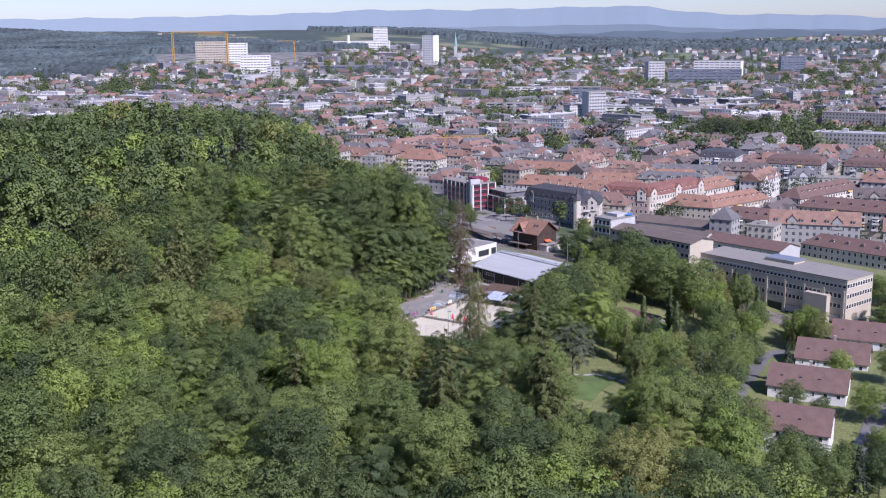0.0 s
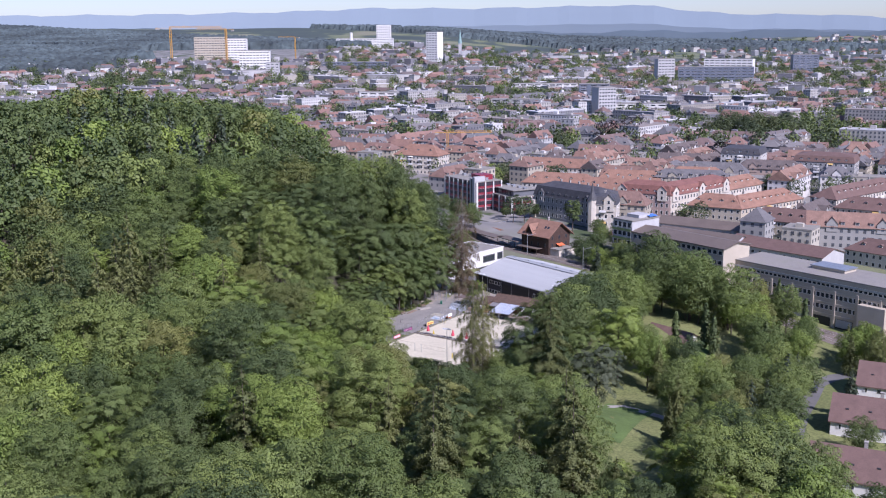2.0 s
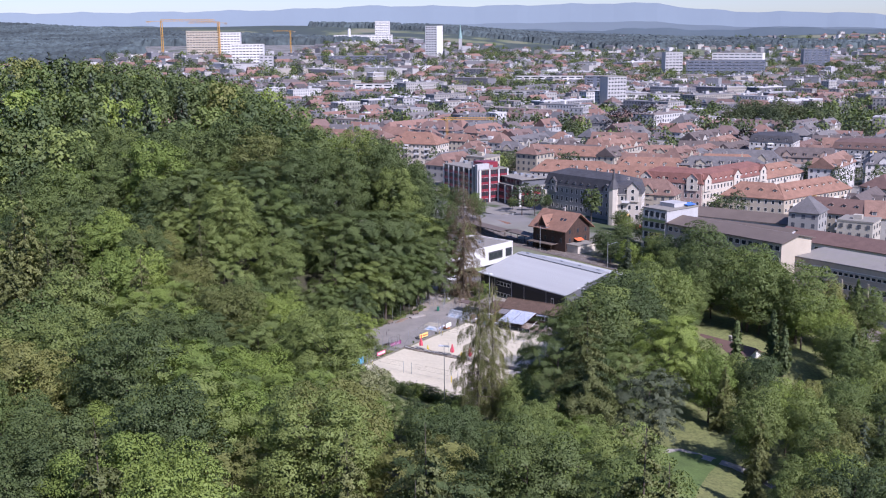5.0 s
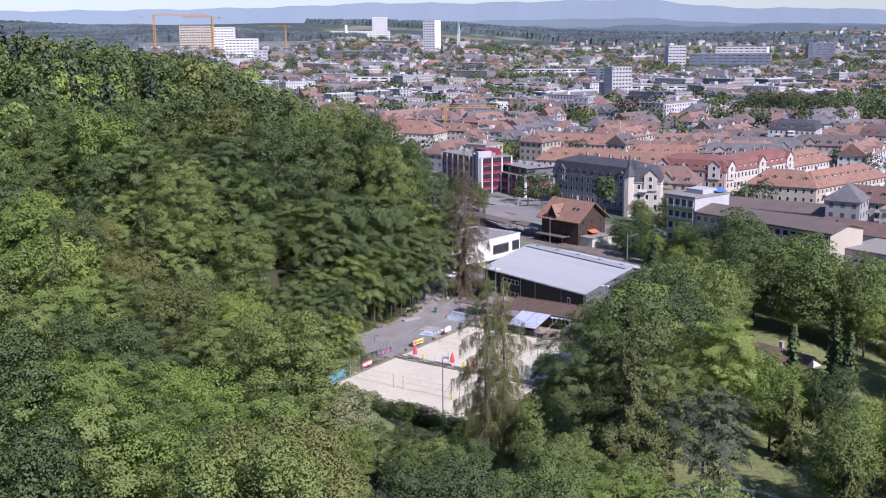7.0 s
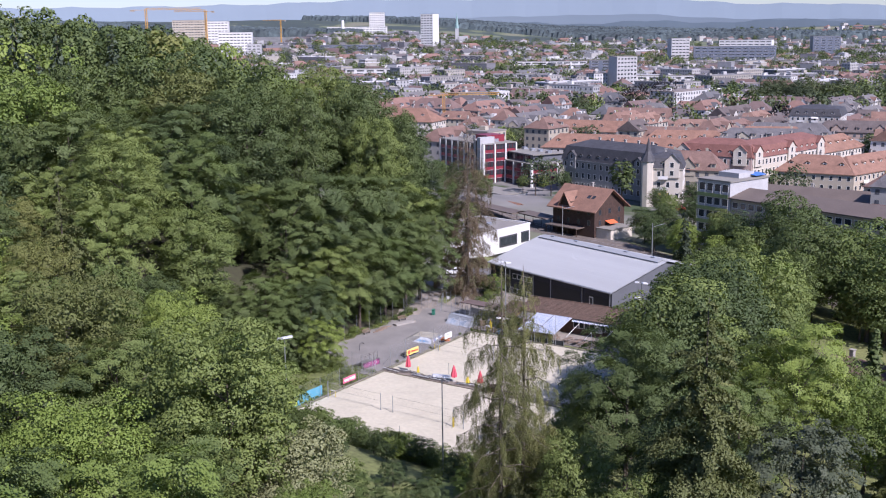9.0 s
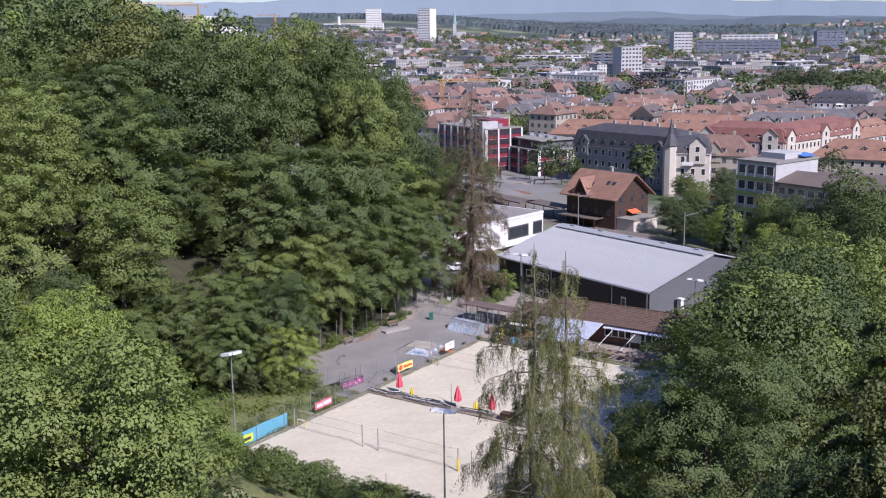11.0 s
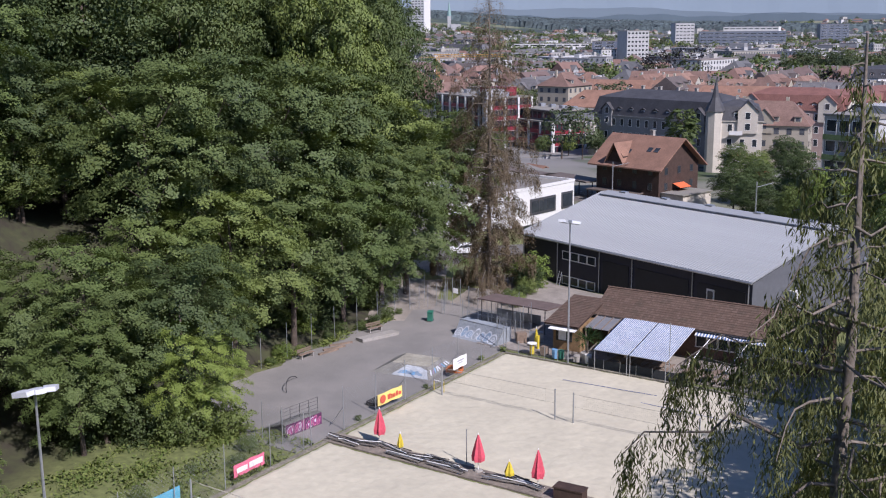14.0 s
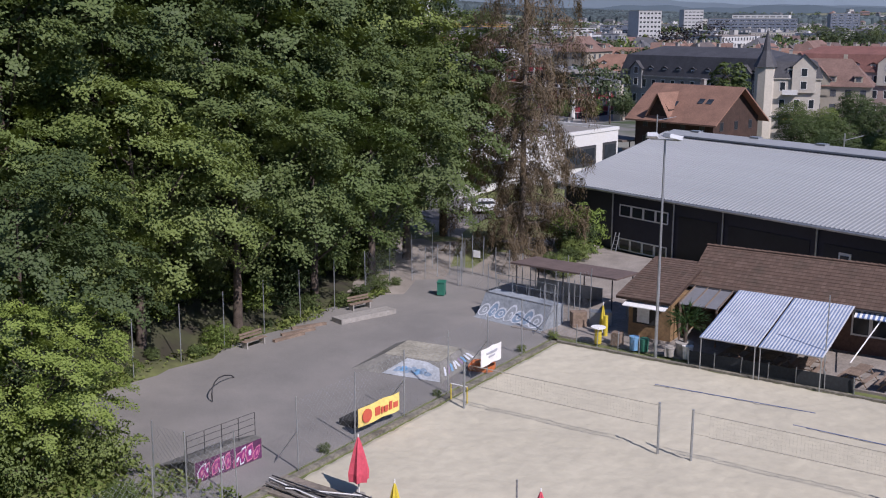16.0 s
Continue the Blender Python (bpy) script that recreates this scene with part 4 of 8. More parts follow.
for kind, x, y, top in (("broadleaf", -28, 6, 8.0), ("dark", -25, 0, 8.2), ("dark", -18, -3, 6.2), ("dark", -13, -1, 5.2), ("dark", -9, 3, 4.4), ("dark", -15, 4, 4.4), ("dark", -21, 4, 6.0), ("dark", -5, -3, 4.6), ("dark", -2, 2, 4.0), ("pale", -20.5, -9.5, 9.5), ("dark", -24, -9, 10), ("broadleaf", -16, -14, 8.5), ("dark", -11.5, -9.5, 6.5), ("dark", -20, -20, 11.5), ("broadleaf", -14, -24, 11), ("dark", -7.5, -17, 8.0), ("broadleaf", -7, -9, 5.5), ("bright", -3, -12, 7), ("broadleaf", -31, 13, 8.5), ("dark", -9, -27, 11)):
    z = ground_z(x, y)
    plant("broadleaf" if kind == "pale" else kind, 3, 0, x, y, max(1.5, top - z) / 17.5, 29 * x, z, group="low trees before the sand", label="low green broadleaf tree before the sand", width=1.35)


# ---- buildings ----
def window_mesh(w, h, frame_mat):
    """One welded window: outer frame, reveal and recessed pane."""
    f = 0.1
    v, q = [], []
    for x0, x1, z0, z1, y in ((-w / 2, w / 2, 0, h, 0.03), (-w / 2, w / 2, 0, h, -0.05), (-w / 2 + f, w / 2 - f, f, h - f, -0.05), (-w / 2 + f, w / 2 - f, f, h - f, -0.008)):
        v += [(x0, y, z0), (x1, y, z0), (x1, y, z1), (x0, y, z1)]
    for k in (0, 4, 8):
        q += [(k + i, k + (i + 1) % 4, k + 4 + (i + 1) % 4, k + 4 + i) for i in range(4)]
    q.append((12, 13, 14, 15))
    return array_mesh("window", np.array(v), np.array(q), [frame_mat, GLASS], [0] * 12 + [1])


FRAMEW = surface("white_window_frame", (0.72, 0.71, 0.68), 0.6, fine=6, coarse=1, vary=0.06, bump=0.1)
FRAMED = surface("dark_window_frame", (0.05, 0.05, 0.055), 0.5, fine=6, coarse=1, vary=0.1, bump=0.1)
WINDOWS = {}


def window_of(w, h, dark=False):
    key = (round(w, 2), round(h, 2), dark)
    if key not in WINDOWS:
        WINDOWS[key] = window_mesh(w, h, FRAMED if dark else FRAMEW)
    return WINDOWS[key]


def face_windows(owner, w, d, z0, floors, storey, size, gap, faces="nesw", dark=False, skip=()):
    """Windows in rows on the faces of a box w by d, its centre on the owner; s is the face towards -y."""
    ww, wh = size
    me = window_of(ww, wh, dark)
    for f in faces:
        ln = w if f in "ns" else d
        n = max(1, int((ln - 0.6) / gap))
        for k in range(floors):
            if k in skip:
                continue
            for i in range(n):
                a = (i + 0.5 - n / 2) * (ln - 0.4) / n
                z = z0 + k * storey
                m = {"s": pose(a, -d / 2, z), "n": pose(a, d / 2, z, 0, 0, 180), "e": pose(w / 2, a, z, 0, 0, 90), "w": pose(-w / 2, a, z, 0, 0, -90)}[f]
                part("window", me, None, owner, m=m)


def gable_roof(s, w, d, z, h, over=0.5, thick=0.25):
    """Two slopes with the ridge along x."""
    a, b = w / 2 + over, d / 2 + over
    e = z - h * over / (d / 2)
    s.slab([(-a, -b, e), (a, -b, e), (a, 0, z + h), (-a, 0, z + h)], thick)
    s.slab([(a, b, e), (-a, b, e), (-a, 0, z + h), (a, 0, z + h)], thick)


def hip_roof(s, w, d, z, h, over=0.5, cut=0.9, thick=0.25):
    a, b = w / 2 + over, d / 2 + over
    r = max(0.3, w / 2 - d / 2 * cut)
    t = z + h
    s.slab([(-a, -b, z), (a, -b, z), (r, 0, t), (-r, 0, t)], thick)
    s.slab([(a, b, z), (-a, b, z), (-r, 0, t), (r, 0, t)], thick)
    s.slab([(a, -b, z), (a, b, z), (r, 0, t)], thick)
    s.slab([(-a, b, z), (-a, -b, z), (-r, 0, t)], thick)


def gables(s, w, d, z, h):
    for x in (-w / 2, w / 2):
        s.face([(x, -d / 2, z), (x, d / 2, z), (x, 0, z + h)])


def mansard(s, w, d, z, h, low=0.7, lean=1.3, over=0.35):
    """Steep lower slopes and a flat-hipped top."""
    a, b, k = w / 2 + over, d / 2 + over, z + h * low
    c, e = a - lean, b - lean
    ring0, ring1 = [(-a, -b, z), (a, -b, z), (a, b, z), (-a, b, z)], [(-c, -e, k), (c, -e, k), (c, e, k), (-c, e, k)]
    for i in range(4):
        j = (i + 1) % 4
        s.face([ring0[i], ring0[j], ring1[j], ring1[i]])
    r = max(0.3, c - e * 0.9)
    t = z + h
    s.face([ring1[0], ring1[1], (r, 0, t), (-r, 0, t)])
    s.face([ring1[2], ring1[3], (-r, 0, t), (r, 0, t)])
    s.face([ring1[1], ring1[2], (r, 0, t)])
    s.face([ring1[3], ring1[0], (-r, 0, t)])
    s.face([ring0[3], ring0[2], ring0[1], ring0[0]])


WALLCOLS = [(0.40, 0.375, 0.32), (0.46, 0.45, 0.42), (0.36, 0.325, 0.26), (0.30, 0.295, 0.28), (0.41, 0.37, 0.295), (0.52, 0.51, 0.495), (0.34, 0.26, 0.22)]
ROOFCOLS = [(0.205, 0.122, 0.092), (0.155, 0.098, 0.083), (0.225, 0.138, 0.104), (0.110, 0.090, 0.084), (0.180, 0.112, 0.089), (0.125, 0.120, 0.122)]
WALLS = surface("house_render", (0.6, 0.6, 0.6), 0.85, fine=3, coarse=0.3, vary=0.07, bump=0.2, spread=WALLCOLS)
ROOFS = surface("town_roof_tile", (0.3, 0.2, 0.1), 0.85, fine=3, coarse=0.4, vary=0.2, bump=0.5, depth=0.03, spread=ROOFCOLS)
SLATE = surface("dark_slate", (0.060, 0.060, 0.066), 0.7, fine=4, coarse=0.4, vary=0.25, bump=0.4, depth=0.02)
FLATROOF = surface("gravel_flat_roof", (0.24, 0.225, 0.205), 0.95, fine=8, coarse=0.25, vary=0.15, bump=0.4, stain=((0.13, 0.14, 0.09), 0.5))
BEIGE = surface("beige_render", (0.43, 0.38, 0.30), 0.85, fine=3, coarse=0.3, vary=0.07, bump=0.2)
CREAM = surface("cream_render", (0.50, 0.46, 0.39), 0.85, fine=3, coarse=0.3, vary=0.07, bump=0.2)
GREYWALL = surface("pale_grey_concrete", (0.40, 0.40, 0.40), 0.85, fine=3, coarse=0.3, vary=0.08, bump=0.2)
REDROOF = surface("red_mansard_tile", (0.195, 0.090, 0.072), 0.8, fine=4, coarse=0.4, vary=0.2, bump=0.5, depth=0.02)
BROWNMETAL = surface("brown_sheet_roof", (0.135, 0.108, 0.090), 0.7, fine=3, coarse=0.15, vary=0.12, bump=0.2)
BROWNTILE = surface("red_brown_tile", (0.138, 0.086, 0.072), 0.8, fine=5, coarse=0.4, vary=0.15, bump=0.5, depth=0.02)


def chimney(owner, x, y, z, h=1.4, mat=None):
    s = Shape()
    s.box(x - 0.35, y - 0.35, z, x + 0.35, y + 0.35, z + h)
    s.box(x - 0.45, y - 0.45, z + h, x + 0.45, y + 0.45, z + h + 0.12)
    part("chimney", s, mat or CONCRETE, owner)


def dormer(owner, m, w=1.5, h=1.5, depth=2.2, wall=None, roof=None):
    s = Shape()
    s.box(-w / 2, 0, 0, w / 2, depth, h)
    d = part("dormer", s, wall or CREAM, owner, m=m)
    r = Shape()
    r.slab([(-w / 2 - 0.2, -0.25, h + 0.02), (0, -0.25, h + 0.5), (0, depth, h + 0.5), (-w / 2 - 0.2, depth, h + 0.02)], 0.1)
    r.slab([(0, -0.25, h + 0.5), (w / 2 + 0.2, -0.25, h + 0.02), (w / 2 + 0.2, depth, h + 0.02), (0, depth, h + 0.5)], 0.1)
    part("dormer_roof", r, roof or TILEORANGE, d)
    part("window", window_of(w * 0.7, h * 0.75), None, d, m=pose(0, 0, h * 0.12))
    return d


def building(name, label, category, x, y, turn, w, d, base, eave, roof="hip", rise=4.0, wall=None, tile=None, storey=3.1, win=(1.1, 1.6), gap=2.6, faces="nesw", dormers=0, group="", dark=False, floors=None, chims=2, over=0.5):
    """A house: x, y its centre, w along its own x; heights in the world."""
    h = eave - base
    t = thing(name, label, category, pose(x, y, base, 0, 0, turn), group)
    s = Shape().box(-w / 2, -d / 2, -2.5, w / 2, d / 2, h)
    if roof == "gable":
        gables(s, w, d, h, rise)
    part("wall", s, wall or WALLS, t)
    r = Shape()
    if roof == "gable":
        gable_roof(r, w, d, h, rise, over)
    elif roof == "hip":
        hip_roof(r, w, d, h, rise)
    elif roof == "mansard":
        mansard(r, w, d, h, rise)
    else:
        r.box(-w / 2 - 0.25, -d / 2 - 0.25, h, w / 2 + 0.25, d / 2 + 0.25, h + 0.35)
    part("roof", r, tile or (ROOFS if roof != "flat" else FLATROOF), t)
    n = floors or max(1, int((h - 0.3) / storey))
    face_windows(t, w, d, h - n * storey + 0.75, n, storey, win, gap, faces, dark)
    if roof != "flat":
        for i in range(chims):
            chimney(t, (i + 0.5 - chims / 2) * w / max(chims, 1) * 0.7, d * 0.12, h + rise * 0.6, 1.0 + rise * 0.35)
        for i in range(dormers):
            a = (i + 0.5 - dormers / 2) * w * 0.86 / dormers
            for back in (0, 1):
                if roof == "mansard":
                    dormer(t, pose(0, 0, 0, 0, 0, 180 * back) @ pose(a, -d / 2 + 0.1, h + 0.3), 1.4, 1.6, 1.6, wall or CREAM, tile)
                else:
                    k = 0.42
                    dormer(t, pose(0, 0, 0, 0, 0, 180 * back) @ pose(a, -d / 2 * (1 - k), h + rise * k - 0.35), 1.5, 1.2, d / 2 * 0.5, wall or CREAM, tile)
    return t


# ---- the sports hall ----
HALL = -50.5


def hall_at(x, y, z=0.0, turn=0.0):
    """x along the long front from its far corner, y towards the back."""
    c, s = math.cos(radians(HALL)), math.sin(radians(HALL))
    return pose(0.0 + x * c - y * s, 99.3 + x * s + y * c, z, 0, 0, HALL + turn)


def sports_hall():
    ln, wd, low, eave, ridge = 34.5, 29.0, -2.6, 4.85, 8.5
    t = thing("sports_hall", "large sports hall with anthracite walls and a ribbed grey metal roof", "hall", hall_at(0, 0))
    s = Shape().box(0, 0, low - 1, ln, wd, eave - 0.25)
    part("wall", s, CLADDING, t, "anthracite cladding")
    for x in (0.0, ln):
        g = Shape()
        x0, x1 = (x - 0.06, x + 0.2) if x == 0 else (x - 0.2, x + 0.06)
        g.box(x0, 0.02, low - 1, x1, wd - 0.02, eave - 0.25)
        for a in (x0, x1):
            g.face([(a, 0, eave - 0.3), (a, wd, eave - 0.3), (a, wd / 2, ridge - 0.2)])
        part("gable_wall", g, CLADSIDE, t, "plain grey end wall")
    over = 0.55
    k = (ridge - eave) / (wd / 2)
    n = 92
    pitch = (ln + 0.8) / n
    y0, y1 = -over, wd / 2 - 0.1
    z0, z1 = eave - over * k, eave + y1 * k
    v, q = [], []
    for x, lift in ((0, 0.0), (pitch * 0.62, 0.0), (pitch * 0.70, 0.05), (pitch * 0.90, 0.05), (pitch * 0.98, 0.0), (pitch * 1.0, 0.0)):
        v += [(x, y0, z0 + lift), (x, y1, z1 + lift), (x, y1, z1 - 0.12), (x, y0, z0 - 0.12)]
    for i in range(5):
        q += [(4 * i + j, 4 * i + 4 + j, 4 * i + 4 + (j + 1) % 4, 4 * i + (j + 1) % 4) for j in range(4)]
    sheet = array_mesh("roof_sheet", np.array(v), np.array(q), [ROOFMETAL])
    for i in range(n):
        part("roof_sheet", sheet, None, t, m=pose(-0.4 + i * pitch, 0, 0))
        part("roof_sheet", sheet, None, t, m=pose(0, wd, 0, 0, 0, 180) @ pose(-ln - 0.4 + i * pitch, 0, 0))
    c = Shape()
    for sg in (-1, 1):
        c.slab([(0.6, wd / 2 + sg * 1.55, ridge - 0.08), (ln - 0.6, wd / 2 + sg * 1.55, ridge - 0.08), (ln - 0.6, wd / 2, ridge + 0.24), (0.6, wd / 2, ridge + 0.24)][:: sg], 0.16)
    part("ridge_vent", c, ROOFMETAL, t, "raised pale ridge cap")
    for i in range(5):
        b = Shape().box(3 + i * 7, wd / 2 - 0.35, ridge + 0.1, 4.0 + i * 7, wd / 2 + 0.35, ridge + 0.34)
        part("ridge_hatch", b, GALV, t)
    gtr = Shape()
    gtr.tube((-0.4, -over - 0.06, eave - 0.28), (ln + 0.4, -over - 0.06, eave - 0.28), 0.13)
    part("gutter", gtr, GALV, t)
    for x in (0.25, 6.3, 13.3, 18.4, 27.0, 34.2):
        part("downpipe", Shape().tube((x, -0.14, low), (x, -0.14, eave - 0.5), 0.07), GALV, t)
    # recessed dark bays and posts between them
    for a, b in ((13.8, 17.8), (18.9, 26.4), (27.6, 33.8)):
        part("wall_bay", Shape().box(a, -0.05, low, b, 0.02, eave - 1.5), surface("bay_panel", (0.020, 0.021, 0.027), 0.6, 0.1, fine=2, coarse=0.3, vary=0.15, bump=0.1), t, "darker bay panel")
    for z in (2.42, -0.62):
        for x in (7.75, 9.15, 10.55, 11.95):
            me = window_of(1.38, 1.08)
            part("window", me, None, t, "white-framed window", m=pose(x, -0.03, z))
    d = Shape().box(-0.5, -0.06, 0, 0.5, 0.04, 2.3)
    door = part("door", d, FRAMEW, t, "white glazed door", m=pose(29.4, -0.06, 0.6))
    part("door_glass", Shape().box(-0.34, -0.1, 0.5, 0.34, -0.05, 2.1), GLASS, door)
    v = Shape().box(-0.35, -0.35, 0, 0.35, 0.35, 1.5)
    v.box(-0.45, -0.45, 1.5, 0.45, 0.45, 1.7)
    part("vent_shaft", v, WHITEPAINT, t, "white vent shaft", m=pose(ln + 1.0, 6.0, 1.2))


sports_hall()


# ---- the low white building ----
def white_building():
    t = thing("white_building", "low white rendered building with a flat gravel roof", "building", pose(-6.3, 129.8, -3.8, 0, 0, 50))
    w, d, h = 31.0, 16.0, 9.6
    part("lower_wall", Shape().box(-w / 2 + 0.8, -d / 2 + 0.9, -1, w / 2, d / 2, 4.2), CLADSIDE, t, "dark recessed ground floor")
    part("wall", Shape().box(-w / 2, -d / 2, 4.2, w / 2, d / 2, h), WHITEPAINT, t)
    part("roof", Shape().box(-w / 2 + 0.4, -d / 2 + 0.4, h, w / 2 - 0.4, d / 2 - 0.4, h + 0.05), FLATROOF, t)
    for a in ((-w / 2 - 0.1, -d / 2 - 0.1, w / 2 + 0.1, -d / 2 + 0.3), (-w / 2 - 0.1, d / 2 - 0.3, w / 2 + 0.1, d / 2 + 0.1), (-w / 2 - 0.1, -d / 2 + 0.3, -w / 2 + 0.3, d / 2 - 0.3), (w / 2 - 0.3, -d / 2 + 0.3, w / 2 + 0.1, d / 2 - 0.3)):
        part("parapet", Shape().box(a[0], a[1], h, a[2], a[3], h + 0.4), WHITEPAINT, t)
    win = part("window", Shape().box(-3.3, -0.12, 0, 3.3, 0.02, 2.5), FRAMED, t, "wide dark-framed window", m=pose(w / 2 - 8.4, -d / 2, 5.6))
    for i in range(3):
        part("pane", Shape().box(-2.95 + i * 2.0, -0.15, 0.4, -2.95 + i * 2.0 + 1.88, -0.10, 2.15), GLASS, win)
    win = part("window", Shape().box(-3.0, -0.12, 0, 3.0, 0.02, 2.5), FRAMED, t, "wide dark-framed window", m=pose(-w / 2 + 4.6, -d / 2, 5.6))
    part("pane", Shape().box(-2.6, -0.15, 0.4, 2.6, -0.10, 2.15), GLASS, win)
    win = part("window", Shape().box(-1.5, -0.12, 0, 1.5, 0.02, 2.6), FRAMED, t, "dark window", m=pose(w / 2 - 2.0, -d / 2, 5.6))
    part("pane", Shape().box(-1.2, -0.15, 0.3, 1.2, -0.1, 2.3), GLASS, win)
    for i in range(5):
        part("window", window_of(1.6, 1.5, True), None, t, m=pose(-w / 2, -5.4 + i * 2.7, 5.9, 0, 0, -90))
    for x, y, a in ((-6, 1, 1.6), (2, 3, 1.1), (7, -2, 0.9)):
        part("roof_unit", Shape().box(x, y, h + 0.05, x + a * 1.6, y + a, h + 0.75), GALV, t)


white_building()


# ---- the chalet by the railway ----
def chalet():
    t = building("chalet", "dark timber chalet with a wide orange tiled roof", "house", 27.8, 176.4, -46, 15.0, 12.6, -4.0, 4.5, "gable", 4.6, DARKWOOD, TILEORANGE, 2.9, (1.0, 1.4), 3.2, chims=1, over=1.3, dark=True, faces="se")
    g = Shape()
    z0, z1 = 8.3, 12.0
    g.slab([(-2.6 - 2.2, -7.4, z0), (-2.6, -7.4, z1), (-2.6, -1.0, z1), (-2.6 - 2.6, -1.6, z0)], 0.2)
    g.slab([(-2.6, -7.4, z1), (-2.6 + 2.2, -7.4, z0), (-2.6 + 2.6, -1.6, z0), (-2.6, -1.0, z1)], 0.2)
    part("cross_gable_roof", g, TILEORANGE, t)
    w = Shape().box(-4.4, -6.6, 7.2, -0.8, -2, 9.4)
    w.face([(-4.4, -6.6, 9.4), (-0.8, -6.6, 9.4), (-2.6, -6.6, 11.7)])
    part("cross_gable", w, DARKWOOD, t)
    part("awning", Shape().slab([(7.6, -2, 4.6), (7.6, 1.5, 4.6), (9.4, 1.5, 3.9), (9.4, -2, 3.9)], 0.06), surface("orange_awning", (0.62, 0.14, 0.05), 0.8, fine=4, coarse=1, vary=0.08, bump=0.1), t, "orange-red awning")
    part("porch", Shape().box(-7.5, -9.6, 2.6, 4, -6.0, 2.85), BROWNMETAL, t, "low porch roof")
    for x in (-7.2, -3.4, 0.4, 3.7):
        part("porch_post", Shape().tube((x, -9.3, -1), (x, -9.3, 2.6), 0.12), DARKWOOD, t)
    part("annex", Shape().box(7.5, -5.5, -2, 12.5, 3.5, 3.0), CREAM, t, "pale low annex")
    part("annex_roof", Shape().box(7.3, -5.8, 3.0, 12.8, 3.8, 3.2), FLATROOF, t)
    for x, y in ((-1.5, -4.0), (3.0, -3.2), (4.6, -3.2)):
        part("roof_window", Shape().box(-0.5, -0.6, 0, 0.5, 0.6, 0.12), GLASS, t, m=pose(x, y, 8.7 + (6 + y) * 0.72 - 0.02, 35.6))


chalet()


# ---- platforms, canopies and rails ----
def strip(name, pts, width, mat, label, category, lift=0.05, over=None):
    """A band of ground along a line, laid on the terrain."""
    s = Shape()
    pts = [Vector(p) for p in pts]
    line = []
    for a, b in zip(pts, pts[1:]):
        n = max(1, int((b - a).length / 5))
        line += [a + (b - a) * i / n for i in range(n)]
    line.append(pts[-1])
    edge = []
    for i, p in enumerate(line):
        d = (line[min(i + 1, len(line) - 1)] - line[max(i - 1, 0)]).normalized()
        q = Vector((-d.y, d.x)) * width / 2
        row = []
        for k in (-1, -0.33, 0.33, 1):
            w = p + q * k
            row.append((w.x, w.y, (ground_z(w.x, w.y) if over is None else over) + lift))
        edge.append(row)
    for a, b in zip(edge, edge[1:]):
        for k in range(3):
            s.face([a[k], a[k + 1], b[k + 1], b[k]])
    return single(name, s, mat, label, category, kind="structure")


BALLAST = surface("track_ballast", (0.16, 0.135, 0.115), 0.95, fine=6, coarse=0.4, vary=0.3, bump=0.8, depth=0.05)
LAWN = surface("mown_lawn", (0.085, 0.135, 0.035), 0.95, fine=3, coarse=0.25, vary=0.2, bump=0.3, depth=0.03)
TRACK = [(138, 42), (112, 69), (95, 87), (62, 121), (36, 152), (15, 180), (-8, 214)]
strip("railway_bed", TRACK, 10, BALLAST, "brown gravel railway bed", "railway", 0.10)
for k in (-3.2, -1.75, 1.75, 3.2):
    off = [(x + 0.75 * k, y + 0.68 * k) for x, y in TRACK]
    strip("rail", off, 0.12, GALV, "steel rail", "railway", 0.28)
GRAVEL = surface("dusty_gravel", (0.27, 0.24, 0.205), 0.95, fine=12, coarse=0.5, vary=0.22, bump=0.4)
strip("gravel_path", [(-14.5, 74), (-13.6, 84), (-12.8, 95), (-11.8, 103)], 6.5, GRAVEL, "pale dusty gravel path", "path", 0.045)
strip("gravel_yard", [(-9, 78), (-2, 76.5), (4, 74), (9, 70.5)], 8.0, GRAVEL, "pale dusty gravel yard behind the skate area", "yard", 0.03)
strip("gravel_yard", [(1, 84), (5.5, 79), (9.5, 74)], 5.0, GRAVEL, "pale dusty gravel yard beside the dark hall", "yard", 0.035)
strip("gravel_yard", [(-3, 94), (4, 85.5), (11, 77), (16, 71)], 9.0, GRAVEL, "pale dusty gravel yard along the dark hall", "yard", 0.028)
strip("gravel_yard", [(-8, 84.5), (-1, 81.5), (5, 77)], 6.5, GRAVEL, "pale dusty gravel yard beside a brown larch", "yard", 0.04)
strip("road", [(-11.5, 103), (-10, 108), (-16, 130), (-22, 160), (-10, 200)], 6.5, ROADM, "narrow grey asphalt road", "road", 0.06)
strip("road", [(-10, 108), (4, 112), (22, 124), (30, 130)], 5, ROADM, "narrow grey asphalt road", "road", 0.07)
strip("lane", [(58, -66), (66, -43), (74, -20), (82.5, 2), (92, 22), (112, 40)], 4.6, ROADM, "grey lane beside white houses", "road", 0.1)
strip("lane", [(88, -82), (99, -50), (112, -24)], 5, ROADM, "grey lane beside white houses", "road", 0.1)
strip("garden_path", [(20, -14), (36, -12), (44, -20), (58, -40)], 2.4, CONCRETE, "pale garden path", "path", 0.12)
strip("lawn", [(26, -40), (33, -22), (38, -12)], 12, LAWN, "mown green lawn", "lawn", 0.08)
strip("lawn", [(57, 28), (62, 40), (65, 46)], 9, LAWN, "mown green lawn", "lawn", 0.08)
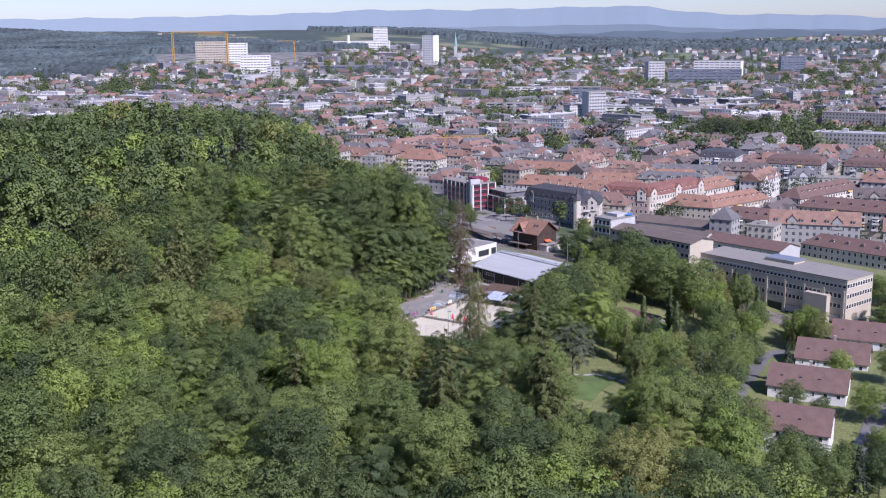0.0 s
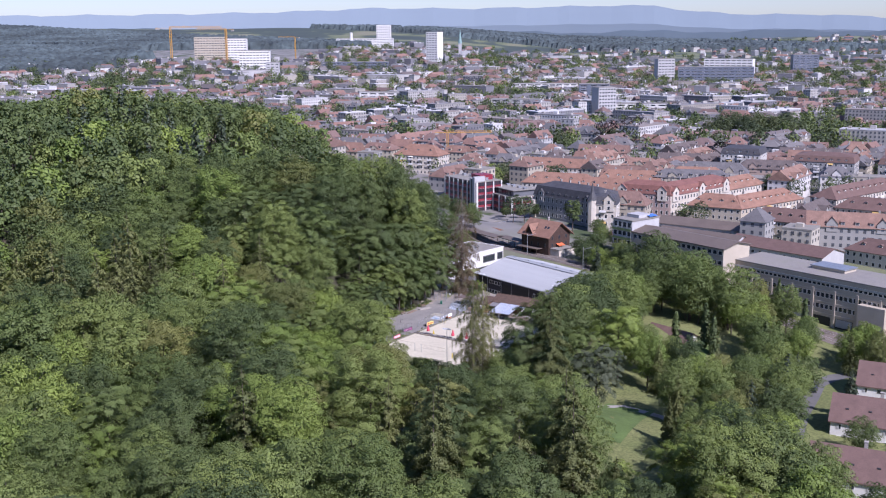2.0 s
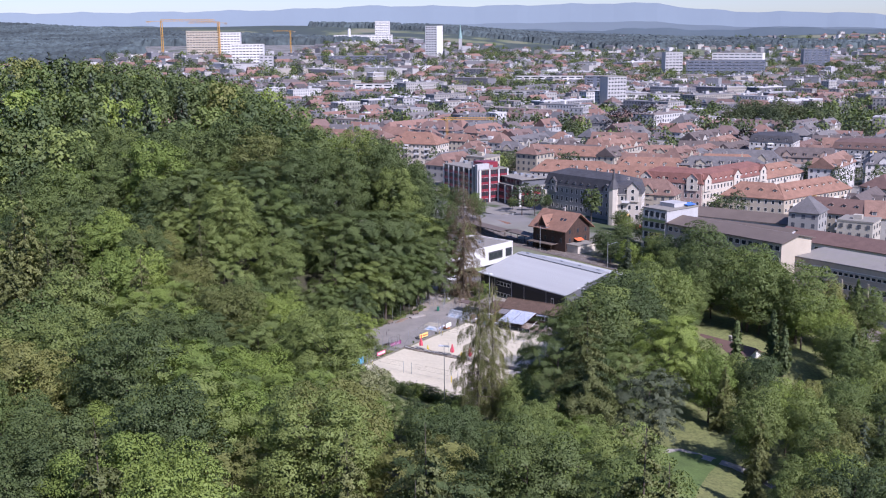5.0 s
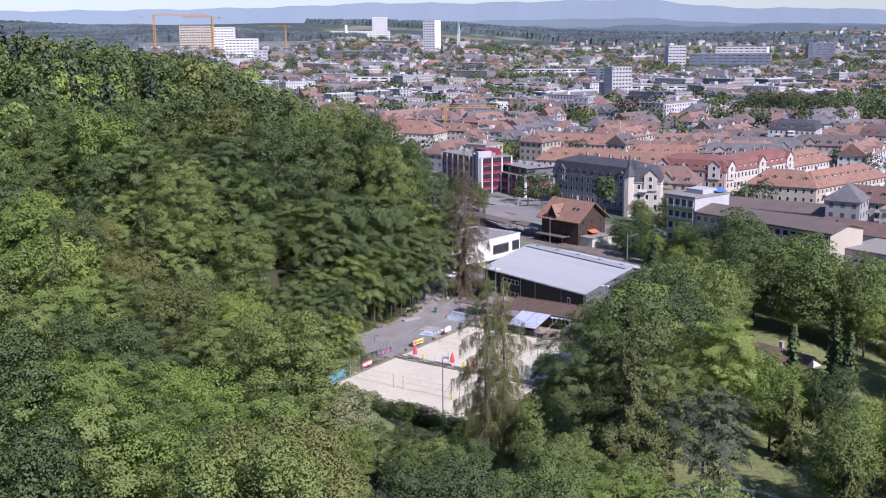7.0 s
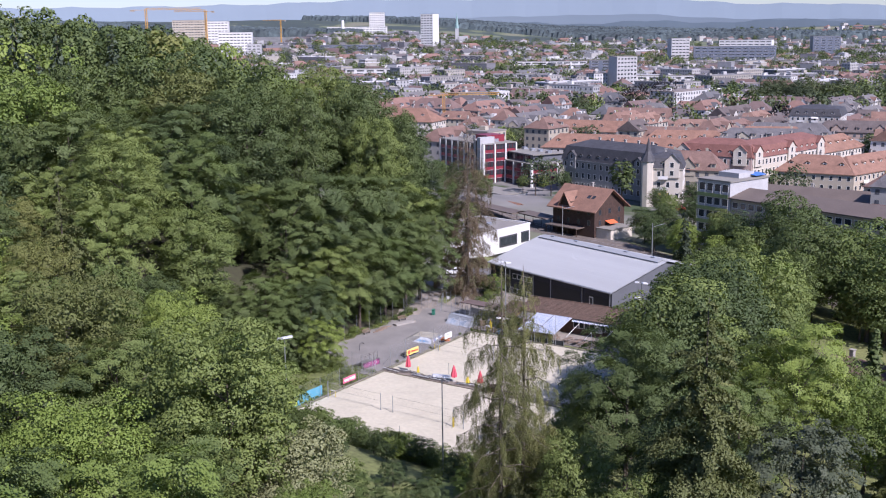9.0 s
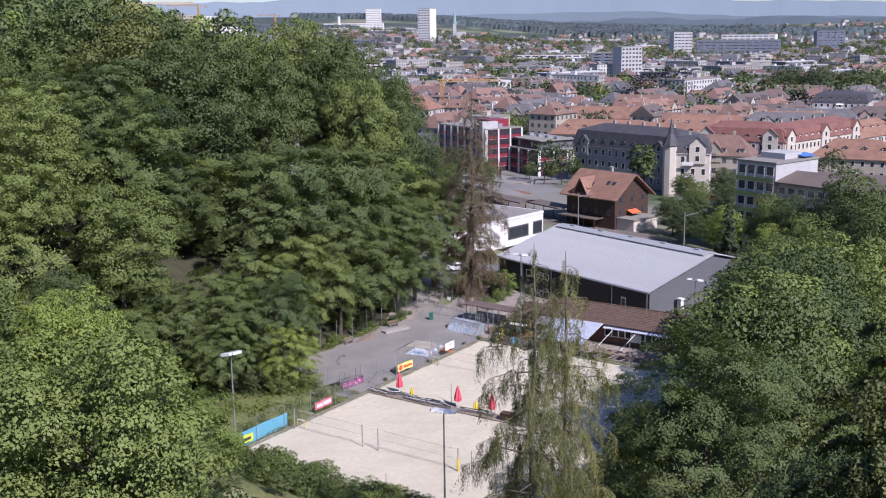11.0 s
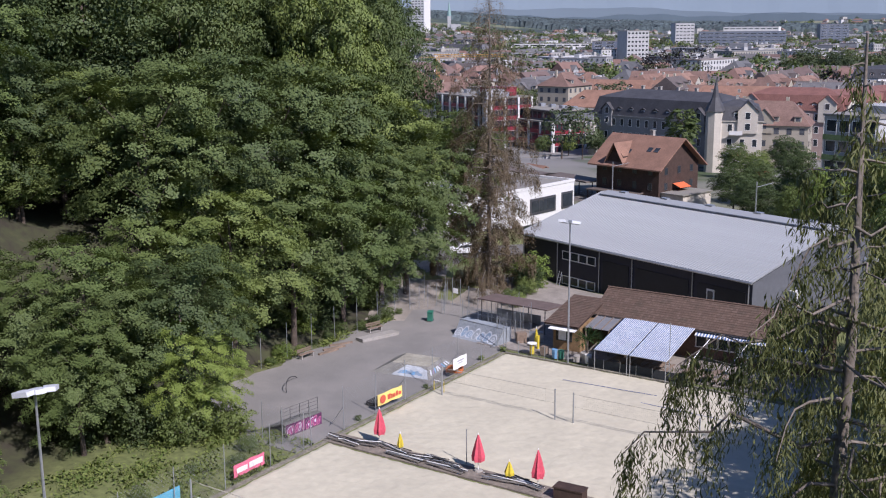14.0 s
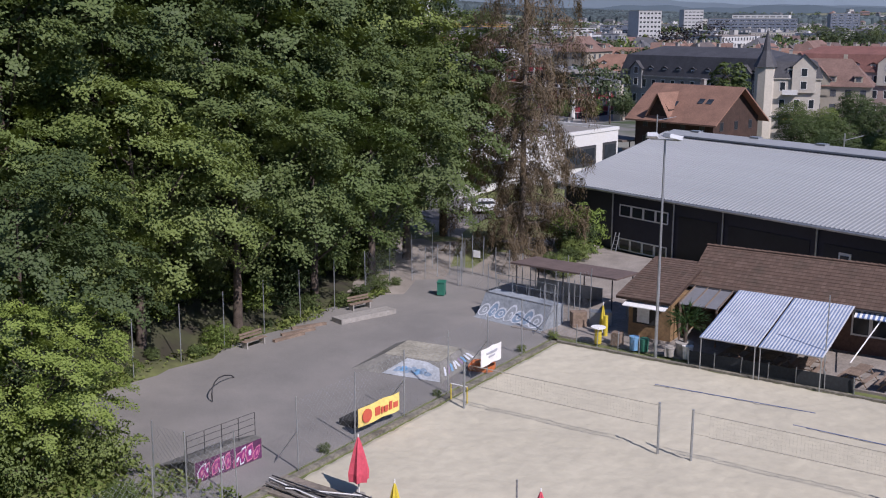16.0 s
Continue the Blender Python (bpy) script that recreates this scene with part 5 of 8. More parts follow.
for x, y, ln in ((2, 197, 24), (14, 184, 14)):
    t = thing("platform_canopy", "dark flat platform canopy on posts", "canopy", pose(x, y, -3.8, 0, 0, -55), "canopies along the railway")
    part("canopy_roof", Shape().box(-ln / 2, -2.6, 3.4, ln / 2, 2.6, 3.7), BROWNMETAL, t)
    for i in range(4):
        part("canopy_post", Shape().tube((-ln / 2 + 1 + i * (ln - 2) / 3, 0, -0.5), (-ln / 2 + 1 + i * (ln - 2) / 3, 0, 3.4), 0.1), DARKSTEEL, t)
for x, y in ((20, 168), (40, 141), (66, 113), (100, 78)):
    t = thing("catenary_mast", "grey steel mast beside the railway", "mast", pose(x, y, ground_z(x, y), 0, 0, 40), "masts along the railway")
    part("pole", Shape().tube((0, 0, -0.3), (0, 0, 8.5), 0.13, 0.1), GALV, t)
    part("arm", Shape().tube((0, 0, 7.6), (4.5, 0, 7.9), 0.06), GALV, t)

# ---- offices ----
OPENSHADE = surface("opening_shade", (0.03, 0.03, 0.032), 0.7, fine=3, coarse=0.4, vary=0.2, bump=0)
OFFGREEN = surface("green_balcony_panel", (0.20, 0.26, 0.10), 0.7, fine=4, coarse=0.5, vary=0.15, bump=0.1)
t = building("office_tower", "grey office block with rows of windows and green balconies", "office building", 60.2, 145.5, 40, 15, 9.5, -6, 15.4, "flat", wall=GREYWALL, storey=3.3, win=(1.95, 2.0), gap=2.2, faces="wn")
for k in range(6):
    b = Shape().box(-0.60, -4.6, 0, 0.05, 4.6, 0.18)
    bal = part("balcony", b, CONCRETE, t, m=pose(-7.5, 0, 0.9 + k * 3.3))
    part("balcony_front", Shape().box(-0.60, -4.6, 0.18, -0.53, 4.6, 1.05), OFFGREEN, bal, "dull green balcony panel")
    for i in range(5):
        part("balcony_fin", Shape().box(-0.57, -4.6 + i * 2.28, 1.05, -0.47, -4.52 + i * 2.28, 3.1), GREYWALL, bal)
part("roof_house", Shape().box(-2, -3, 20.9, 4, 3, 23.0), GREYWALL, t)
part("roof_awning", Shape().slab([(2.6, -4.6, 22.2), (6.8, -4.6, 22.2), (6.8, -2.0, 22.6), (2.6, -2.0, 22.6)], 0.08), surface("blue_canvas", (0.06, 0.17, 0.50), 0.8, fine=4, coarse=1, vary=0.08, bump=0.1), t, "blue canvas awning")
t = building("office_wing", "long office wing under a low brown sheet roof", "office building", 76.5, 125.5, -51, 42, 14, -7, 12.0, "gable", 1.5, BEIGE, BROWNMETAL, 3.4, (1.7, 1.5), 2.3, chims=0, faces="s", over=0.8)
for i in range(9):
    part("sun_blind", Shape().box(-20 + i * 4.6, -7.25, 6.5, -18.2 + i * 4.6, -7.06, 9.0), surface("lime_panel", (0.30, 0.38, 0.05), 0.6, fine=4, coarse=0.5, vary=0.1, bump=0.1) if i == 0 else bpy.data.materials["lime_panel"], t, "lime green panel")
t = building("beige_office", "beige office building with ribbon windows and a gravel roof", "office building", 116, 91.5, -49, 64, 17, -11, 7.0, "flat", wall=BEIGE, storey=3.7, win=(1.35, 1.6), gap=1.6, faces="se", floors=3)
part("roof_house", Shape().box(-6, -1, 16.3, 6, 6, 19.3), BEIGE, t, "beige roof house")
part("roof_house_cap", Shape().box(-6.4, -1.4, 19.3, 6.4, 6.4, 19.6), GALV, t)
for i in range(9):
    part("pier", Shape().box(-31.9 + i * 7.8, -8.85, -1, -31.0 + i * 7.8, -8.5, 14.2), BEIGE, t)
# near-black plates on the wall paint the shade inside the ground floor openings
for i in range(8):
    bay = part("bay_opening", Shape().box(-30.7 + i * 7.8, -8.58, 0.6, -24.7 + i * 7.8, -8.44, 5.2), OPENSHADE, t, "ground floor opening, its shade a dark plate")
    if i not in (1, 4):
        part("roller_door", Shape().box(-30.5 + i * 7.8, -8.66, 2.6, -24.9 + i * 7.8, -8.585, 5.1), GREYWALL, bay, "pale roller shutter")
for k in range(3):
    part("wall_band", Shape().box(-32, -8.68, 5.6 + k * 3.7, 32, -8.5, 6.3 + k * 3.7), BEIGE, t)
part("stair_bay", Shape().box(17, -11, -1, 26, -8.5, 12), BEIGE, t, "lower projecting bay")
part("parapet", Shape().box(-32.2, -8.8, 16.0, 32.2, -8.3, 16.6), GALV, t)

# ---- red and white offices ----
MAROON = surface("maroon_glass_panel", (0.105, 0.014, 0.028), 0.25, fine=1, coarse=0.2, vary=0.3, bump=0)
REDBAND = surface("red_spandrel", (0.215, 0.026, 0.040), 0.45, fine=3, coarse=0.3, vary=0.12, bump=0.05)


def curtain_office(label, x, y, turn, w, d, base, top, step_x, top_floor):
    """An office block of red bands, ribbon glazing and white piers."""
    h = top - base
    t = thing("red_office", label, "office building", pose(x, y, base, 0, 0, turn), "red offices by the railway")
    part("wall", Shape().box(-w / 2, -d / 2, -2, w / 2, d / 2, h), MAROON, t, "dark maroon glazing")
    part("roof", Shape().box(-w / 2 - 0.3, -d / 2 - 0.3, h, w / 2 + 0.3, d / 2 + 0.3, h + 0.4), FLATROOF, t)
    floors = int(h / 3.2)
    for k in range(floors):
        z = h - (k + 1) * 3.2
        part("red_band", Shape().box(-w / 2 - 0.12, -d / 2 - 0.12, z, w / 2 + 0.12, d / 2 + 0.12, z + 1.1), REDBAND, t)
        part("white_band", Shape().box(-w / 2 - 0.16, -d / 2 - 0.16, z - 0.12, w / 2 + 0.16, d / 2 + 0.16, z), GREYWALL, t)
        n = int(w / 1.5)
        for i in range(n):
            part("pane", PANE, None, t, m=pose(-w / 2 + (i + 0.5) * w / n, -d / 2 - 0.02, z + 1.2))
        for i in range(int(d / 1.5)):
            part("pane", PANE, None, t, m=pose(w / 2 + 0.02, -d / 2 + (i + 0.5) * 1.5, z + 1.2, 0, 0, 90))
    n = int(w / step_x)
    for i in range(n + 1):
        part("white_pier", Shape().box(-0.28, -0.45, -1, 0.28, 0.05, h + 0.2), WHITEPAINT, t, m=pose(-w / 2 + i * w / n, -d / 2 - 0.1, 0))
    for i in range(int(d / step_x) + 1):
        part("white_pier", Shape().box(-0.05, -0.28, -1, 0.45, 0.28, h + 0.2), WHITEPAINT, t, m=pose(w / 2 + 0.1, -d / 2 + i * d / max(1, int(d / step_x)), 0))
    if top_floor:
        part("roof_storey", Shape().box(-w / 2 + 3, -d / 2 + 2.2, h + 0.4, w / 2 - 2.2, d / 2 - 1, h + 3.2), CLADSIDE, t, "grey set-back top floor")
        part("roof_storey_cap", Shape().box(-w / 2 + 2.2, -d / 2 + 1.4, h + 3.2, w / 2 - 1.4, d / 2 - 0.6, h + 3.5), FLATROOF, t)
        for i in range(int((w - 6) / 2.4)):
            part("window", window_of(1.9, 2.0, True), None, t, m=pose(-w / 2 + 4.4 + i * 2.4, -d / 2 + 2.18, h + 0.8))
    for i in range(4):
        a = -w / 2 + w * (i + 0.6) / 4.4
        part("roof_unit", Shape().box(a, 0.5, h + (3.5 if top_floor else 0.4), a + 1.6, 2.2, h + (4.4 if top_floor else 1.6)), GALV, t)
    return t


PANE = Shape().box(-0.62, -0.03, 0, 0.62, 0.03, 1.75).mesh("pane", GLASS)
t = curtain_office("three-storey red office building with white piers and a set-back top floor", 17.6, 288.5, -59, 24, 17, -8.5, 2.6, 5.5, True)
part("sign_board", Shape().box(5.2, -9.15, 6.6, 10.4, -9.0, 7.9), REDBAND, t, "red sign with pale bars")
for i in range(6):
    part("sign_bar", Shape().box(5.6 + i * 0.75, -9.2, 6.95, 6.1 + i * 0.75, -9.15, 7.5), WHITEPAINT, t)
part("terrace_wall", Shape().box(-12, -13.5, -1, 12, -9.2, 1.4), CONCRETE, t, "grey entrance terrace")
t = curtain_office("tall dark red office building with a white stair tower", -3.5, 301, -55.5, 30, 15, -7, 9.0, 3.9, False)
part("stair_tower", Shape().box(9.6, -8.4, -1, 10.8, -2, 18.0), GREYWALL, t, "white stair tower")
part("stair_tower", Shape().box(12.2, -8.6, -1, 14.4, -2, 18.8), GREYWALL, t, "white stair tower")
part("stair_glass", Shape().box(10.8, -8.2, -1, 12.2, -2.4, 17.6), GLASS, t)
part("roof_house", Shape().box(3, -3, 16.4, 11, 5, 19.0), REDBAND, t, "red roof house")
part("antenna_mast", Shape().tube((7, 1, 19), (7, 1, 26), 0.12, 0.06), GALV, t)
part("antenna_panel", Shape().box(6.6, 0.5, 22.5, 7.4, 0.8, 24.6), WHITEPAINT, t)

# ---- older town houses ----
GREYSTONE = surface("grey_sandstone", (0.25, 0.25, 0.245), 0.85, fine=3, coarse=0.3, vary=0.12, bump=0.2)
MAUVEWALL = surface("red_sandstone_and_render", (0.36, 0.27, 0.235), 0.85, fine=3, coarse=0.3, vary=0.12, bump=0.2)


def balconies(owner, w, d, base_z, floors, storey, gap, wide=3.2):
    """Balconies in rows on the front of a house."""
    n = max(1, int(w / gap))
    for k in range(floors):
        for i in range(n):
            b = part("balcony", Shape().box(-wide / 2, -1.3, -0.16, wide / 2, 0.05, 0), CONCRETE, owner, m=pose((i + 0.5 - n / 2) * w / n, -d / 2, base_z + k * storey))
            part("balcony_front", Shape().box(-wide / 2, -1.36, -0.1, wide / 2, -1.28, 0.95), WHITEPAINT, b)
            if (i * 3 + k) % 4 == 0:
                part("sun_awning", Shape().slab([(-wide / 2, -1.4, 1.9), (wide / 2, -1.4, 1.9), (wide / 2, 0, 2.5), (-wide / 2, 0, 2.5)], 0.05), (YELLOWCLOTH, WHITEPAINT)[k % 2], b)


YELLOWCLOTH = surface("yellow_awning_cloth", (0.52, 0.36, 0.12), 0.8, fine=4, coarse=1, vary=0.1, bump=0.1)


def cross_gable(owner, a, d, z, wide, tall, wall, tile, back=0.55):
    """A gabled bay in the front of a roof."""
    k = wide / 2
    g = Shape().box(a - k, -d / 2 - 0.55, z - 3.0, a + k, -d / 2 + 1.0, z + tall * 0.5)
    g.face([(a - k, -d / 2 - 0.55, z + tall * 0.5), (a + k, -d / 2 - 0.55, z + tall * 0.5), (a, -d / 2 - 0.55, z + tall)])
    bay = part("gabled_bay", g, wall, owner)
    r = Shape()
    y0, y1 = -d / 2 - 0.9, -d / 2 * (1 - back * 1.4)
    r.slab([(a - k - 0.3, y0, z + tall * 0.5 - 0.1), (a, y0, z + tall + 0.15), (a, y1, z + tall + 0.15), (a - k - 0.3, y1, z + tall * 0.5 - 0.1)][::-1], 0.15)
    r.slab([(a, y0, z + tall + 0.15), (a + k + 0.3, y0, z + tall * 0.5 - 0.1), (a + k + 0.3, y1, z + tall * 0.5 - 0.1), (a, y1, z + tall + 0.15)][::-1], 0.15)
    part("bay_roof", r, tile, bay)
    for zz in (z - 2.3, z + 0.3):
        part("window", window_of(1.3, 1.7), None, bay, m=pose(a, -d / 2 - 0.56, zz))


t = building("mansard_house", "grey town house with a dark slate mansard roof", "house", 46.5, 252, -48, 42, 15, -5.5, 6.4, "mansard", 6.8, GREYSTONE, SLATE, 3.5, (1.2, 2.0), 2.6, dormers=9, chims=5, faces="se")
part("cornice", Shape().box(-21.4, -7.9, 11.65, 21.4, 7.9, 12.0), GREYSTONE, t)
for a in (-16, 14):
    cross_gable(t, a, 15, 12.0, 3.4, 3.2, GREYSTONE, SLATE)
part("corner_bay", Shape().prism([(-21 + 1.6 * math.cos(k * 0.785), -7.5 + 1.6 * math.sin(k * 0.785)) for k in range(8)], 0, 9.5), CREAM, t, "cream corner bay")
t = building("turret_house", "cream corner house with a slate turret", "house", 57.5, 228.5, -14, 12, 12, -5.5, 7.8, "mansard", 4.6, CREAM, SLATE, 3.5, (1.2, 1.9), 2.4, dormers=1, chims=1)
part("turret_body", Shape().prism([(-5.0 + 2.1 * math.cos(k * 0.785), -5.2 + 2.1 * math.sin(k * 0.785)) for k in range(8)], -1, 15.5), CREAM, t, "cream turret")
sp = Shape()
for k in range(8):
    a, b = k * 0.785, (k + 1) * 0.785
    sp.face([(-5 + 2.5 * math.cos(a), -5.2 + 2.5 * math.sin(a), 15.4), (-5 + 2.5 * math.cos(b), -5.2 + 2.5 * math.sin(b), 15.4), (-5 + 0.9 * math.cos(b), -5.2 + 0.9 * math.sin(b), 18.6), (-5 + 0.9 * math.cos(a), -5.2 + 0.9 * math.sin(a), 18.6)])
    sp.face([(-5 + 0.9 * math.cos(a), -5.2 + 0.9 * math.sin(a), 18.6), (-5 + 0.9 * math.cos(b), -5.2 + 0.9 * math.sin(b), 18.6), (-5, -5.2, 23.4)])
part("turret_spire", sp, SLATE, t, "steep slate spire")
part("cornice", Shape().box(-6.3, -6.3, 13.0, 6.3, 6.3, 13.35), CREAM, t)
cross_gable(t, 2.6, 12, 13.3, 4.6, 4.6, CREAM, SLATE)
balconies(t, 5, 12, 3.0, 3, 3.5, 5, 3.0)
t = building("red_mansard_house", "red sandstone town house under a red mansard roof", "house", 82.5, 263.8, -27.5, 26, 13, -7, 7.4, "mansard", 5.8, MAUVEWALL, REDROOF, 3.4, (1.2, 1.9), 2.4, dormers=6, chims=3, faces="se")
for a in (-11, 9):
    cross_gable(t, a, 13, 14.4, 4.6, 4.2, CREAM, REDROOF)
t = building("red_mansard_house", "cream town house row under a red mansard roof", "house", 104.8, 275, 45, 50, 13, -7, 7.0, "mansard", 5.6, CREAM, REDROOF, 3.4, (1.2, 1.9), 2.4, dormers=11, chims=5, faces="sw")
for a in (-22, 0, 21):
    cross_gable(t, a, 13, 14.0, 4.8, 4.4, CREAM, REDROOF)
# rows: label, x, y, turn, length, depth, foot, eave, roof, rise, wall, tile, dormers, balcony floors
for label, x, y, turn, w, d, base, eave, roof, rise, wall, tile, dorm, balc in (
    ("long pale row with balconies under a terracotta roof", 48.9, 384, -24.5, 61, 13, -8, 5.0, "hip", 4.6, CREAM, TILEORANGE, 4, 3),
    ("beige apartment house end under a terracotta roof", 113.7, 251.3, -29, 26, 14, -9, 3.0, "hip", 5.4, BEIGE, TILEORANGE, 4, 0),
    ("long beige apartment row with balconies under a terracotta roof", 135.7, 260.3, 40.6, 49, 14, -9, 3.0, "hip", 5.2, BEIGE, TILEORANGE, 8, 3),
    ("brownish apartment row under a dark brown tiled roof", 141, 221.7, -34.7, 39, 14, -10, 1.0, "hip", 5.0, BEIGE, BROWNTILE, 7, 2),
    ("apartment row with balconies under a red-brown roof", 192, 292, 42, 62, 14, -10, 3.0, "hip", 5.2, CREAM, BROWNTILE, 9, 3),
    ("apartment row under a red-brown roof", 196, 240, -34, 58, 14, -10, 2.0, "hip", 5.0, BEIGE, BROWNTILE, 8, 3),
    ("cream town row under a terracotta hip roof", 82, 325, -15, 36, 13, -8, 5.0, "hip", 5.2, CREAM, TILEORANGE, 5, 0),
    ("cream town row under a terracotta hip roof", 120, 338, -11, 32, 13, -8, 5.0, "hip", 5.2, CREAM, TILEORANGE, 4, 0),
    ("pale town row under a terracotta hip roof", 44, 322, -20, 40, 13, -8, 4.0, "hip", 5.2, WALLS, TILEORANGE, 5, 0),
    ("cream town row under a terracotta hip roof", 66, 296, -24, 34, 12, -8, 5.0, "hip", 5.0, CREAM, TILEORANGE, 5, 0),
    ("cream town row under a terracotta hip roof", 132, 304, 45, 40, 13, -8, 4.4, "hip", 5.2, CREAM, TILEORANGE, 6, 0),
    ("cream corner house under a broad terracotta roof", -39, 448, -23.7, 32, 17, -8, 5.0, "hip", 6.4, CREAM, TILEORANGE, 3, 2),
    ("tall grey town house with a dark mansard roof", 205, 384, -25.6, 34, 22, -9, 8.0, "mansard", 5.0, GREYSTONE, BROWNTILE, 7, 3),
    ("tall pale town house with a dark mansard roof", 166, 424, -25.6, 24, 22, -9, 8.0, "mansard", 5.0, WALLS, SLATE, 5, 2),
    ("tall pale town house with a dark mansard roof", 250, 372, -25.6, 34, 18, -9, 7.0, "mansard", 5.0, WALLS, BROWNTILE, 7, 3)):
    t = building("row_house", label, "house", x, y, turn, w, d, base, eave, roof, rise, wall, tile, 3.1, (1.2, 1.6), 2.6, faces="se" if turn < 0 else "sw", dormers=dorm, chims=3)
    if balc:
        balconies(t, w - 4, d, eave - base - 3.1 * balc + 0.1, balc, 3.1, 6.5)
for label, x, y, turn, w, d, base, top, wall in (("low pale flat-roofed building with wide glazing", 154, 352, -30, 37, 12, -9, 2.5, GREYWALL), ("white flat-roofed building with wide glazing", 212, 354, -17, 34, 14, -9, 2.0, WHITEPAINT)):
    building("flat_house", label, "building", x, y, turn, w, d, base, top, "flat", wall=wall, storey=3.4, win=(2.6, 1.7), gap=3.2, faces="se")
building("low_workshop", "low workshop under a brown sheet roof", "workshop", 92, 180, -40, 36, 16, -6, 1.6, "gable", 2.6, GREYWALL, BROWNMETAL, 3.4, (1.6, 1.3), 3.4, chims=0, faces="s")
building("low_workshop", "low workshop under a brown sheet roof", "workshop", 120, 160, -47, 42, 16, -7, 1.4, "gable", 2.4, GREYWALL, BROWNTILE, 3.4, (1.6, 1.3), 3.4, chims=0, faces="s")
building("low_workshop", "long low workshop under a brown roof", "workshop", 100, 214, -34, 40, 13, -7, 0.4, "gable", 2.4, GREYWALL, BROWNMETAL, 3.4, (1.6, 1.3), 3.4, chims=1, faces="s")
building("row_house", "apartment house under a red-brown roof", "house", 162, 150, -47, 40, 13, -9, 0.5, "hip", 4.4, CREAM, BROWNTILE, 3.0, (1.2, 1.6), 2.6, dormers=5, faces="se")
building("low_shed", "low grey shed with a flat roof by the railway", "shed", 2, 246, -52, 24, 10, -6, -2.4, "flat", wall=GREYWALL, win=(1.6, 1.3), gap=3.2, faces="s", floors=1)
building("low_shed", "small shed under an orange roof by the railway", "shed", 7, 216, -52, 10, 6, -6, -3.0, "gable", 1.6, DARKWOOD, TILEORANGE, 3.0, (1.0, 1.0), 3.2, chims=0, floors=1)

# ---- white houses along the lane ----
for x, y, z in ((80.5, -47.5, -7), (95, -16, -7.4), (111, 13, -8.6), (130, 39, -10)):
    t = building("villa", "white two-storey house with a plain red-brown gable roof", "house", x, y, -23.5, 20.5, 13.5, z - 3, z + 4.4, "gable", 4.4, WHITEPAINT, BROWNTILE, 2.9, (1.1, 1.3), 3.3, group="white houses along the lane", chims=1, floors=2, faces="se")
    for i in range(3):
        part("roof_hatch", Shape().box(-0.35, -0.35, 0, 0.35, 0.35, 0.5), DARKSTEEL, t, m=pose(-7 + i * 5, -3.6, 9.0))
    for i in range(4):
        part("shutter", Shape().box(-0.25, -0.06, 0, 0.25, 0, 1.3), GREYWALL, t, m=pose(-8.6 + i * 5, -6.8, 5.4))
t = building("bungalow", "low white house with a red-brown roof in the park", "house", 58.5, 52.5, -50, 15, 8, -6.5, -3.4, "gable", 2.2, WHITEPAINT, BROWNTILE, 2.8, (1.2, 1.3), 3.0, chims=1)


# ---- the town ----
def far_material(name, colours, rough=0.85, bands=False):
    m = bpy.data.materials.new(name)
    m.use_nodes = True
    nt = m.node_tree
    p = nt.nodes["Principled BSDF"]
    p.inputs["Roughness"].default_value = rough
    r = nt.nodes.new("ShaderNodeNewGeometry").outputs["Random Per Island"]
    col = ramp(nt, r, [(i / len(colours), c) for i, c in enumerate(colours)], True)
    n = noise_tex(nt, 0.5)
    col = mix_rgb(nt, 1.0, col, ramp(nt, n, [(0.3, (0.85, 0.85, 0.85)), (0.7, (1.12, 1.12, 1.12))]), "MULTIPLY")
    nt.links.new(col, p.inputs["Base Color"])
    return m


FARWALL = far_material("far_walls", [(0.38, 0.37, 0.35), (0.31, 0.30, 0.28), (0.52, 0.52, 0.51), (0.23, 0.235, 0.245), (0.34, 0.32, 0.28), (0.38, 0.38, 0.38), (0.17, 0.17, 0.185)])
FARROOF = far_material("far_roofs", [(0.205, 0.122, 0.098), (0.150, 0.104, 0.094), (0.225, 0.135, 0.108), (0.120, 0.104, 0.102), (0.170, 0.112, 0.097), (0.195, 0.118, 0.096), (0.150, 0.142, 0.140), (0.115, 0.115, 0.120)])
FARFLAT = far_material("far_flat_roofs", [(0.27, 0.265, 0.26), (0.20, 0.195, 0.19), (0.36, 0.36, 0.36), (0.16, 0.155, 0.15), (0.23, 0.20, 0.18), (0.52, 0.52, 0.52), (0.18, 0.18, 0.18)])


TOWNGLASS = surface("town_window_glass", (0.085, 0.092, 0.105), 0.25, fine=1, coarse=0.2, vary=0.35, bump=0)


